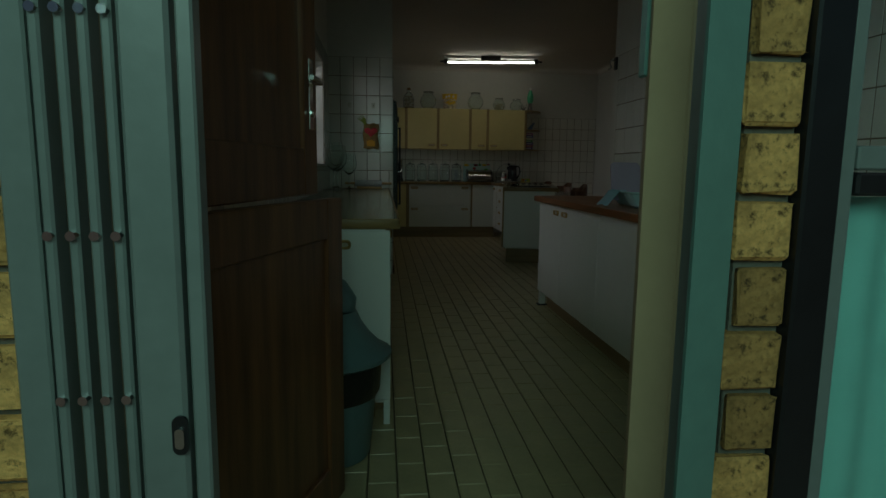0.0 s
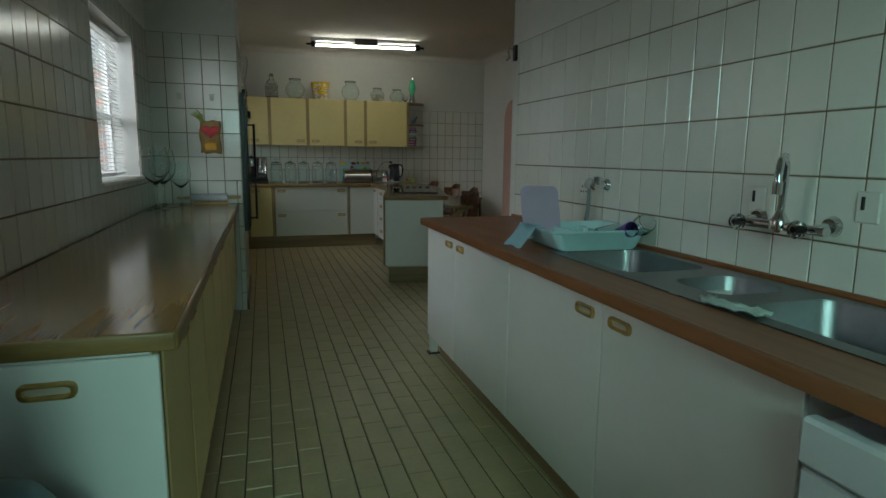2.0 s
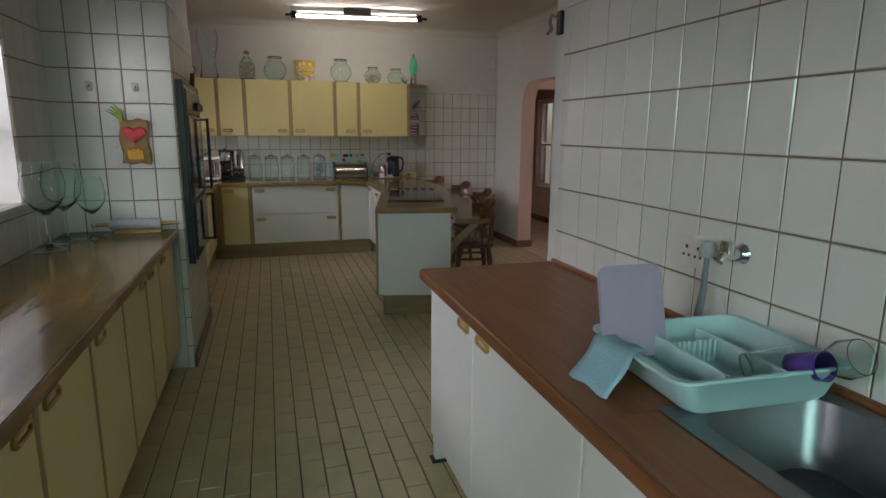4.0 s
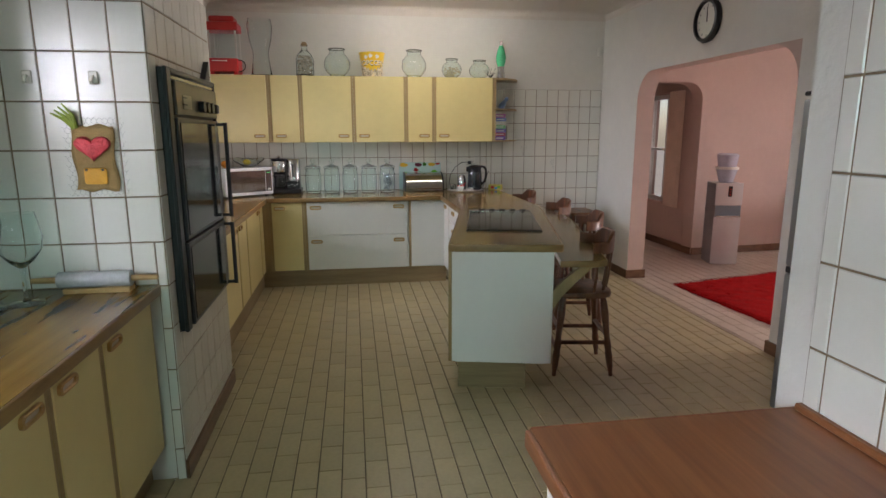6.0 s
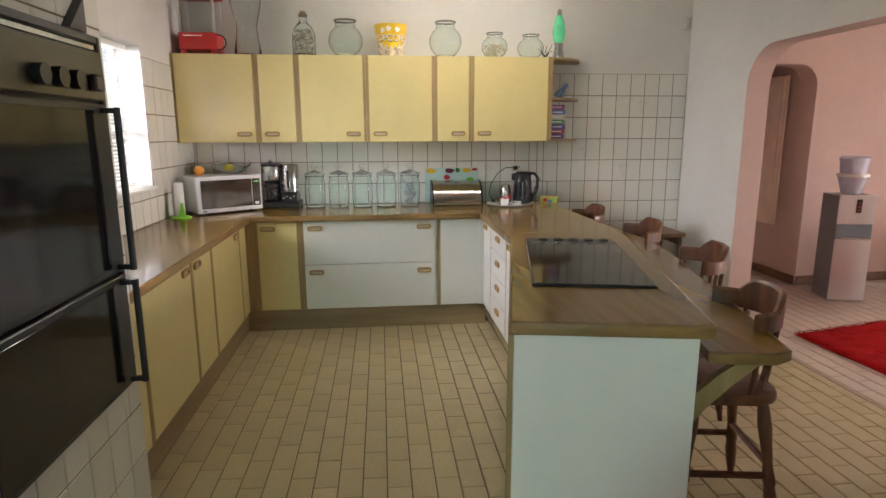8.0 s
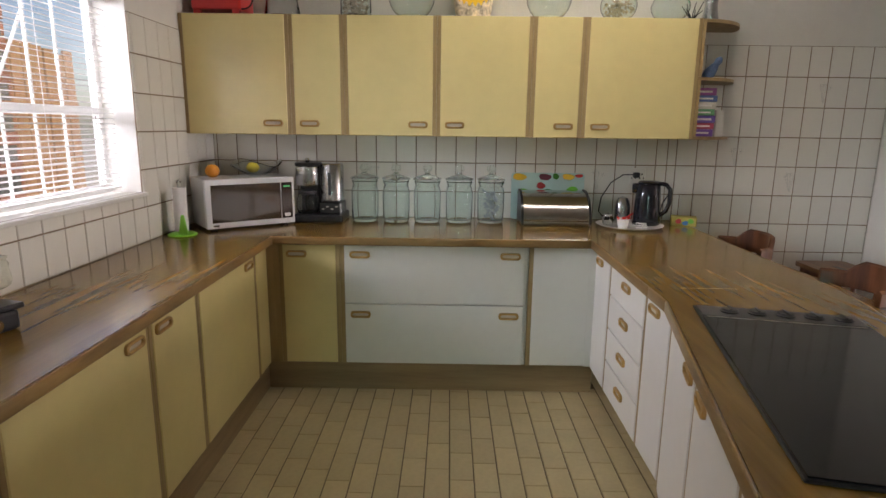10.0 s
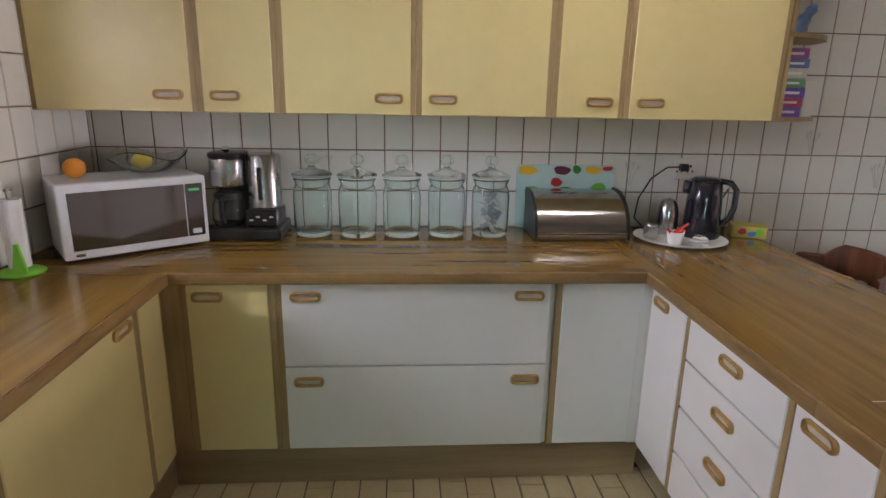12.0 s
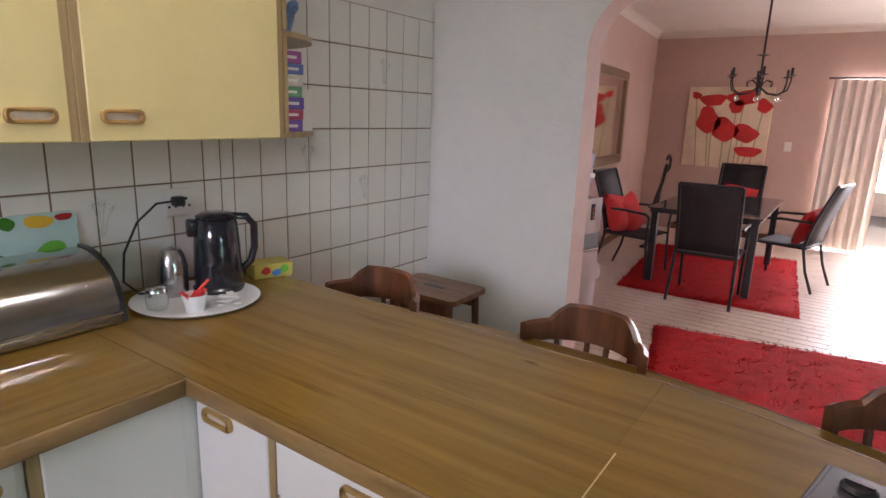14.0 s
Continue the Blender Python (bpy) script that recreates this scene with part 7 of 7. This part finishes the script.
def dining_chair(cushion=0):
    c = thing("dining_chair", Matrix(), "dark metal dining chair with black sling back" + (" and red cushion" if cushion else ""), "chair", "dining chairs")
    part("seat", box(-0.24, 0.24, -0.23, 0.22, 0.40, 0.425, 0.008), MESHF, c)
    bm = bmesh.new()
    g = []
    for i in range(2):
        g.append([bm.verts.new(((-0.22 if i == 0 else 0.22), 0.20 + 0.18 * t ** 1.3, 0.44 + 0.56 * t)) for t in [k / 6 for k in range(7)]])
    for k in range(6):
        bm.faces.new((g[0][k], g[1][k], g[1][k + 1], g[0][k + 1]))
    o = part("backrest", bm, MESHF, c, "", True)
    sm = o.modifiers.new("thickness", "SOLIDIFY")
    sm.thickness = 0.012
    for s in (-1, 1):
        part("back_post", tube([(s * 0.235, 0.18, 0.41)] + [(s * 0.235, 0.20 + 0.18 * t ** 1.3, 0.44 + 0.57 * t) for t in (0, 0.25, 0.5, 0.75, 1)], 0.014, 8), DKM, c, "", True)
        part("arm", tube([(s * 0.26, 0.24, 0.66), (s * 0.27, 0.0, 0.665), (s * 0.27, -0.22, 0.65), (s * 0.265, -0.26, 0.62)], 0.013, 8), DKM, c, "", True)
        part("leg", tube([(s * 0.265, -0.255, 0.63), (s * 0.255, -0.25, 0.40), (s * 0.25, -0.27, 0.0)], 0.013, 8), DKM, c, "", True)
        part("leg", tube([(s * 0.24, 0.19, 0.42), (s * 0.245, 0.24, 0.2), (s * 0.25, 0.32, 0.0)], 0.013, 8), DKM, c, "", True)
        part("side_rail", tube([(s * 0.25, -0.24, 0.41), (s * 0.24, 0.20, 0.41)], 0.012, 8), DKM, c)
    part("top_rail", tube([(-0.235, 0.38, 1.01), (0.235, 0.38, 1.01)], 0.014, 8), DKM, c)
    for i in range(cushion):
        bm = bmesh.new()
        bmesh.ops.create_grid(bm, x_segments=10, y_segments=10, size=0.19)
        top = [v for v in bm.verts]
        for v in top:
            e = max(abs(v.co.x), abs(v.co.y)) / 0.19
            v.co.z = 0.075 * (1 - e ** 3) + random.uniform(-0.004, 0.004)
        low = bmesh.ops.duplicate(bm, geom=bm.faces[:])["geom"]
        for v in [q for q in low if isinstance(q, bmesh.types.BMVert)]:
            v.co.z *= -1
        bmesh.ops.remove_doubles(bm, verts=bm.verts, dist=0.001)
        cu = part("cushion", bm, paint("red_cushion_cloth", (0.50, 0.02, 0.02), 0.85, var=0.12, scale=10, bump=0.3, bscale=120), c, "bright red cushion", True)
        cu.matrix_local = Matrix.Translation(((-0.12 + 0.22 * i) if cushion > 1 else 0.0, 0.14 - 0.05 * i, 0.60 - 0.02 * i)) @ Matrix.Rotation(radians(68), 4, "X") @ Matrix.Rotation(radians(25 * i - 8), 4, "Z")
    return c


dining_chair(0).matrix_world = at(7.40, 8.80, 92, 0.032)
dining_chair(2).matrix_world = at(7.95, 9.62, -8, 0.0)
dining_chair(1).matrix_world = at(9.45, 8.95, -90, 0.032)
dining_chair(1).matrix_world = at(8.60, 8.28, 166, 0.0)

mir = thing("wall_mirror", SKEW @ Matrix.Translation((8.47, 9.997, 1.54)), "rectangular mirror in a dull bronze frame", "mirror")
MW, MH, FWD = 1.52, 1.06, 0.10
BRONZE = paint("dull_bronze_frame", (0.24, 0.16, 0.09), 0.4, 0.5, var=0.15, scale=12)
for b in ((-MW / 2, MW / 2, MH / 2 - FWD, MH / 2), (-MW / 2, MW / 2, -MH / 2, -MH / 2 + FWD), (-MW / 2, -MW / 2 + FWD, -MH / 2 + FWD, MH / 2 - FWD), (MW / 2 - FWD, MW / 2, -MH / 2 + FWD, MH / 2 - FWD)):
    part("frame_bar", box(b[0], b[1], -0.035, -0.001, b[2], b[3], 0.008), BRONZE, mir)
MIRROR = paint("mirror_silver", (0.86, 0.86, 0.86), 0.02, 1.0, var=0.0)
MIRROR.node_tree.nodes["Principled BSDF"].inputs["Roughness"].default_value = 0.01
part("glass", box(-MW / 2 + FWD, MW / 2 - FWD, -0.012, -0.006, -MH / 2 + FWD, MH / 2 - FWD), MIRROR, mir, "silvered mirror glass")
can = thing("poppy_canvas", Matrix.Translation((10.848, 9.38, 1.455)) @ Matrix.Rotation(radians(-90), 4, "Z"), "cream canvas painted with red poppies", "painting")
cv = part("canvas", box(-0.52, 0.52, -0.035, -0.001, -0.535, 0.535, 0.004), paint("cream_canvas", (0.66, 0.56, 0.40), 0.85, var=0.16, scale=3, bump=0.2, bscale=200), can)
POP = paint("poppy_red", (0.50, 0.02, 0.015), 0.6, var=0.25, scale=9)
STEM = paint("olive_stem", (0.36, 0.33, 0.19), 0.8)
for x, z, rx, rz in ((-0.20, 0.36, 0.16, 0.09), (-0.42, 0.42, 0.06, 0.05), (-0.24, 0.10, 0.15, 0.16), (-0.02, -0.02, 0.16, 0.15), (0.24, -0.06, 0.15, 0.12), (0.30, -0.30, 0.16, 0.08), (0.18, 0.40, 0.20, 0.10), (0.42, 0.30, 0.09, 0.09), (0.10, 0.28, 0.09, 0.10)):
    o = blot(cv, "poppy", x, z, rx, rz, POP, -0.0365, 18, 0.2)
    bm = bmesh.new()
    bm.faces.new([bm.verts.new(q) for q in ((x - 0.008, -0.0358, z), (x + 0.008, -0.0358, z), (x * 0.8 + 0.01, -0.0358, -0.53), (x * 0.8 - 0.006, -0.0358, -0.53))])
    part("stem", bm, STEM, o)
lsw = thing("light_switch", Matrix.Translation((10.848, 8.62, 1.25)) @ Matrix.Rotation(radians(-90), 4, "Z"), "white wall light switch", "switch")
part("plate", box(-0.04, 0.04, -0.01, 0, -0.06, 0.06, 0.003), SOCKET, lsw)
part("rocker", box(-0.012, 0.012, -0.014, -0.0105, -0.02, 0.02, 0.002), SOCKET, lsw)
# exercise bar with a looped grip, on its own stand
tro = thing("floor_lamp_arm", Matrix.Translation((9.35, 9.75, 0)), "dark metal exercise bar leaning in the corner", "bar")
part("bar", tube([(-0.5, -0.05, 0.55), (0.0, 0.0, 0.80), (0.35, 0.06, 0.98)], 0.022, 8), DKM, tro, "", True)
part("grip", tube(arc((0.42, 0.06, 1.0), 0.10, -150, 150, 12), 0.016, 8), DKM, tro, "", True)
part("stand", tube([(-0.05, 0, 0.78), (0.0, 0.05, 0.3), (0.0, 0.1, 0.0)], 0.02, 8), DKM, tro, "", True)
part("foot", box(-0.2, 0.2, 0.07, 0.13, 0, 0.03, 0.006), DKM, tro)

ch = thing("chandelier", Matrix.Translation((8.25, 8.72, 0)), "dark iron chandelier with candle arms over the dining table", "chandelier")
IRON = paint("dark_iron", (0.05, 0.045, 0.045), 0.4, 0.7, var=0.15)
part("rod", tube([(0, 0, 1.90), (0, 0, DCEIL - 0.03)], 0.010, 8), IRON, ch)
part("canopy", lathe([(0, DCEIL - 0.05), (0.05, DCEIL - 0.04), (0.06, DCEIL - 0.002), (0, DCEIL - 0.002)], 18), IRON, ch, "", True)
part("hub", lathe([(0, 1.80), (0.018, 1.81), (0.03, 1.85), (0.018, 1.89), (0.014, 1.95), (0, 1.96)], 14), IRON, ch, "", True)
part("collar", lathe([(0.012, 2.13), (0.06, 2.14), (0.012, 2.15)], 14), IRON, ch)
for i in range(6):
    a = radians(60 * i + 12)
    ca, sa = math.cos(a), math.sin(a)
    am = part("arm", tube([(ca * r, sa * r, z) for r, z in ((0.02, 1.85), (0.09, 1.80), (0.18, 1.79), (0.25, 1.83), (0.27, 1.90), (0.27, 1.945))], 0.007, 6), IRON, ch, "curved iron arm", True)
    part("scroll", tube([(ca * r, sa * r, z) for r, z in ((0.02, 1.88), (0.07, 1.92), (0.12, 1.90), (0.11, 1.86))], 0.005, 6), IRON, am, "", True)
    part("drip_pan", lathe([(0, 1.945), (0.02, 1.945), (0.045, 1.957), (0.02, 1.952), (0, 1.952)], 14, (ca * 0.27, sa * 0.27, 0)), IRON, am, "", True)
    part("candle", tube([(ca * 0.27, sa * 0.27, 1.952), (ca * 0.27, sa * 0.27, 2.02)], 0.012, 8), IRON, am)
    part("bulb", lathe([(0, 1.79), (0.016, 1.77), (0.018, 1.745), (0, 1.725)], 10, (ca * 0.2, sa * 0.2, 0)), GLASS, am, "", True)

# sliding door with curtains
sd = thing("door_4", Matrix.Translation((10.95, 5.4, 0)), "white aluminium glass sliding door to the garden", "sliding door", kind="structure")
for b in ((0, 2.8, 2.04, 2.1), (0, 2.8, 0.0, 0.03), (0, 0.06, 0.03, 2.04), (2.74, 2.8, 0.03, 2.04), (1.37, 1.43, 0.03, 2.04)):
    part("frame_bar", box(-0.04, 0.04, b[0], b[1], b[2], b[3], 0.004), WHITE_FRAME, sd)
for a in (0.06, 1.43):
    p = part("pane", box(-0.004, 0.004, a, a + 1.31, 0.03, 2.04), PANE, sd)
    p.visible_shadow = False
CURT = paint("cream_curtain", (0.80, 0.73, 0.66), 0.9, var=0.06, scale=5, bump=0.15, bscale=150)
cur = thing("curtain", Matrix.Translation((10.78, 7.62, 0)), "cream full-length curtain beside the sliding door", "curtain")
bm = bmesh.new()
rows = []
for i in range(70):
    y = 0.62 * i / 69
    rows.append([bm.verts.new((0.03 * math.sin(y * 62) + 0.008 * math.sin(y * 140 + z), y, z)) for z in (0.03, 0.7, 1.4, 2.08)])
for a, b in zip(rows, rows[1:]):
    for k in range(3):
        bm.faces.new((a[k], b[k], b[k + 1], a[k + 1]))
part("cloth", bm, CURT, cur, "", True)
part("rail", tube([(0, -2.2, 2.10), (0, 0.68, 2.10)], 0.012, 8), DKM, cur)
pat = thing("patio_wall", Matrix.Translation((16.5, 2, -0.2)), "sunlit pale garden wall beyond the patio", "wall")
part("face", box(0, 0.2, 0, 12, 0, 1.9), paint("pale_garden_wall", (0.62, 0.54, 0.44), 0.9, var=0.12, scale=2, bump=0.3), pat)
part("coping", box(-0.04, 0.24, 0, 12, 1.9005, 1.96, 0.01), MORTAR, pat)


# ---- wall tiles, laid one by one ----
tile_meshes = {}


def tile_mesh(w, h, t, material, name="tile"):
    key = (round(w, 3), round(h, 3), t, material.name)
    if key not in tile_meshes:
        c = 0.0022
        v = [(0, 0, 0), (w, 0, 0), (w, 0, h), (0, 0, h), (c, -t, c), (w - c, -t, c), (w - c, -t, h - c), (c, -t, h - c)]
        f = [(4, 5, 6, 7), (0, 1, 5, 4), (1, 2, 6, 5), (2, 3, 7, 6), (3, 0, 4, 7)]
        me = bpy.data.meshes.new(name)
        me.from_pydata([(x, y, z) for x, y, z in v], [], f)
        me.materials.append(material)
        tile_meshes[key] = me
    return tile_meshes[key]


def tiled(parent, m, us, zs, skip=(), gap=0.005, motifs=()):
    """Tiles between the grid lines us (along) and zs (up), facing -y of m, with grout behind. skip: rectangles (u0, u1, z0, z1) left bare."""
    inv = parent.matrix_world.inverted()

    def cells(u0, u1, z0, z1):
        out = [(u0, u1, z0, z1)]
        for a, b, c, d in skip:
            nxt = []
            for p, q, r, s in out:
                if a >= q - 1e-6 or b <= p + 1e-6 or c >= s - 1e-6 or d <= r + 1e-6:
                    nxt.append((p, q, r, s))
                    continue
                if p < a: nxt.append((p, a, r, s))
                if b < q: nxt.append((b, q, r, s))
                lo, hi = max(p, a), min(q, b)
                if r < c: nxt.append((lo, hi, r, c))
                if d < s: nxt.append((lo, hi, d, s))
            out = nxt
        return out

    bm = bmesh.new()
    for u0, u1, z0, z1 in cells(us[0], us[-1], zs[0], zs[-1]):
        box(u0, u1, -0.0055, 0.0, z0, z1, bm=bm)
    g = part("grout", turned(bm, inv @ m), GROUT, parent, "brown grout")
    for i in range(len(us) - 1):
        for k in range(len(zs) - 1):
            for p, q, r, s in cells(us[i], us[i + 1], zs[k], zs[k + 1]):
                if q - p < 0.012 or s - r < 0.012:
                    continue
                o = new("tile", tile_mesh(q - p - gap, s - r - gap, 0.0035, TILE))
                o.parent = parent
                o.matrix_local = inv @ m @ Matrix.Translation((p + gap / 2, -0.0055, r + gap / 2)) @ Matrix.Rotation(random.gauss(0, 0.0025), 4, "X") @ Matrix.Rotation(random.gauss(0, 0.0025), 4, "Z")


def lines(a, b, pitch, through_):
    k0 = math.ceil((a - through_) / pitch + 0.05)
    out = [a]
    while through_ + k0 * pitch < b - 0.05 * pitch:
        out.append(through_ + k0 * pitch)
        k0 += 1
    return out + [b]


bpy.context.view_layer.update()
west = Matrix.Translation((X_W, 0, 0)) @ Matrix.Rotation(radians(90), 4, "Z")
zc = [1.645 - 0.1875 * k for k in range(9, -4, -1)]
zl = [0.9005] + [z for z in zc if z > 0.96]
tiled(wall_west, west, lines(0.69, COL_Y0, 0.131, COL_Y0), zl, [(1.88, 2.88, 1.14, 2.06), (4.22, 5.28, 1.14, 2.06)])
tiled(wall_west, west, lines(COL_Y1, Y_N, 0.1285, Y_N), [0.9005] + [2.0 - 0.1855 * k for k in range(5, -1, -1)], [(7.94, 8.94, 1.15, 2.07)])
north = Matrix.Translation((0, Y_N, 0))
tiled(wall_north, north, lines(X_W + 0.01, 3.37, 0.1285, 4.712), [0.9005] + [2.0 - 0.1855 * k for k in range(5, 2, -1)] + [1.43], [])
tiled(wall_north, north, lines(3.37, 4.712, 0.1285, 4.712), [0.0, 0.145] + [2.0 - 0.1855 * k for k in range(9, -1, -1)], [(3.37, 3.47, 0.0, 0.9)])
sinkm = Matrix.Translation((2.88, 0, 0)) @ Matrix.Rotation(radians(-90), 4, "Z")
ys = lines(0.69, 4.40, 0.1475, 4.2025)
tiled(wall_sink, sinkm, [-y for y in ys[::-1]], [0.9005] + [1.44 + 0.195 * k for k in range(-2, 4)])
col = bpy.data.objects["wall_oven_column"]
tiled(col, Matrix.Translation((0, COL_Y0 + 0.006, 0)), [X_W] + [COL_X - 0.132 * k for k in range(4, -1, -1)], [0.0] + zc, [(X_W, 1.05, 0.0, 0.9005)])
tiled(col, Matrix.Translation((COL_X - 0.006, 0, 0)) @ Matrix.Rotation(radians(90), 4, "Z"), lines(COL_Y0, COL_Y1, 0.131, COL_Y0), [0.0] + zc, [(5.91, 6.77, 0.655, 1.795)])

# faint sketched sprigs on single tiles
SKETCH = paint("faint_grey_sketch", (0.40, 0.40, 0.37), 0.35)
for mx, mz, lean in ((4.304, 1.72, 0.1), (4.166, 1.165, -0.12), (2.92, 1.165, 0.15), (3.80, 1.32, 0.0), (1.485, 1.18, -0.1)):
    bm = bmesh.new()
    yy = Y_N - 0.0098
    for i in range(4):
        a = -0.5 + 0.33 * i + lean
        tip = (mx + 0.055 * math.sin(a) * (1 + 0.3 * (i % 2)), mz - 0.05 + 0.10 * math.cos(a))
        tube([(mx + 0.004 * i, yy, mz - 0.062), ((mx + tip[0]) / 2, yy, (mz - 0.05 + tip[1]) / 2), (tip[0], yy, tip[1])], 0.0009, 4, bm)
        for k in range(5):
            b = a + 1.25 * k
            tube([(tip[0], yy, tip[1]), (tip[0] + 0.015 * math.sin(b), yy, tip[1] + 0.015 * math.cos(b))], 0.0009, 4, bm)
    part("tile_motif", bm, SKETCH, wall_north, "faint sketched flower on a tile")

# ---- floor tiles: those of the open kitchen floor one by one, the rest in one mesh ----
def floor_tiles(parent, x0, x1, y0, y1, material, single=None, clear_of=(), pitch=0.106, length=0.213, name="tiles"):
    gap = 0.006
    verts, faces = [], []
    k = math.floor((x0 - 1.991) / pitch)
    cache = {}
    count = 0
    while 1.991 + k * pitch < x1:
        a, b = max(x0, 1.991 + k * pitch), min(x1, 1.991 + (k + 1) * pitch)
        off = ((k * 0.618) % 1) * length
        j = math.floor((y0 - off) / length)
        while off + j * length < y1:
            c, d = max(y0, off + j * length), min(y1, off + (j + 1) * length)
            j += 1
            cx, cy = (a + b) / 2, (c + d) / 2
            if b - a < 0.015 or d - c < 0.015 or any(p <= cx <= q and r <= cy <= s for p, q, r, s in clear_of):
                continue
            w, h = b - a - gap, d - c - gap * 0.45
            z = random.uniform(-0.0006, 0.0006)
            if single and single[0] < cx < single[1] and single[2] < cy < single[3] and count < 300:
                key = (round(w, 4), round(h, 4))
                if key not in cache:
                    e = 0.002
                    me = bpy.data.meshes.new("tile")
                    me.from_pydata([(0, 0, -0.005), (w, 0, -0.005), (w, h, -0.005), (0, h, -0.005), (0, 0, -0.0015), (w, 0, -0.0015), (w, h, -0.0015), (0, h, -0.0015),
                                    (e, e, 0), (w - e, e, 0), (w - e, h - e, 0), (e, h - e, 0)], [],
                                   [(8, 9, 10, 11), (4, 5, 9, 8), (5, 6, 10, 9), (6, 7, 11, 10), (7, 4, 8, 11), (0, 1, 5, 4), (1, 2, 6, 5), (2, 3, 7, 6), (3, 0, 4, 7)])
                    me.materials.append(material)
                    cache[key] = me
                o = new("tile", cache[key])
                o.parent = parent
                o.matrix_local = Matrix.Translation((a + gap / 2, c + gap * 0.22, z))
                count += 1
                continue
            i0, e = len(verts), 0.0025
            p, q, r, s = a + gap / 2, b - gap / 2, c + gap * 0.22, d - gap * 0.22
            verts += [(p, r, -0.005), (q, r, -0.005), (q, s, -0.005), (p, s, -0.005), (p + e, r + e, z), (q - e, r + e, z), (q - e, s - e, z), (p + e, s - e, z)]
            faces += [tuple(i0 + v for v in f) for f in ((4, 5, 6, 7), (0, 1, 5, 4), (1, 2, 6, 5), (2, 3, 7, 6), (3, 0, 4, 7))]
        k += 1
    me = bpy.data.meshes.new(name)
    me.from_pydata(verts, [], faces)
    me.materials.append(material)
    o = new(name, me)
    o.parent = parent
    o["kind"] = "stuff"
    return o


floor_tiles(floor, 0.45, 4.71, 0.69, 9.85, FLOOR_TILE, (0.96, 2.36, 4.7, 9.2), [(0.44, 0.88, 2.2, 9.9), (0.44, 2.8, 9.3, 9.9), (2.45, 2.77, 0.68, 4.4), (2.78, 4.72, 0.7, 4.5), (0.44, 1.08, 5.83, 6.87)])
floor_tiles(floor_dining, 4.725, 10.84, 2.6, 13.1, DINING_TILE, name="tiles", pitch=0.106)
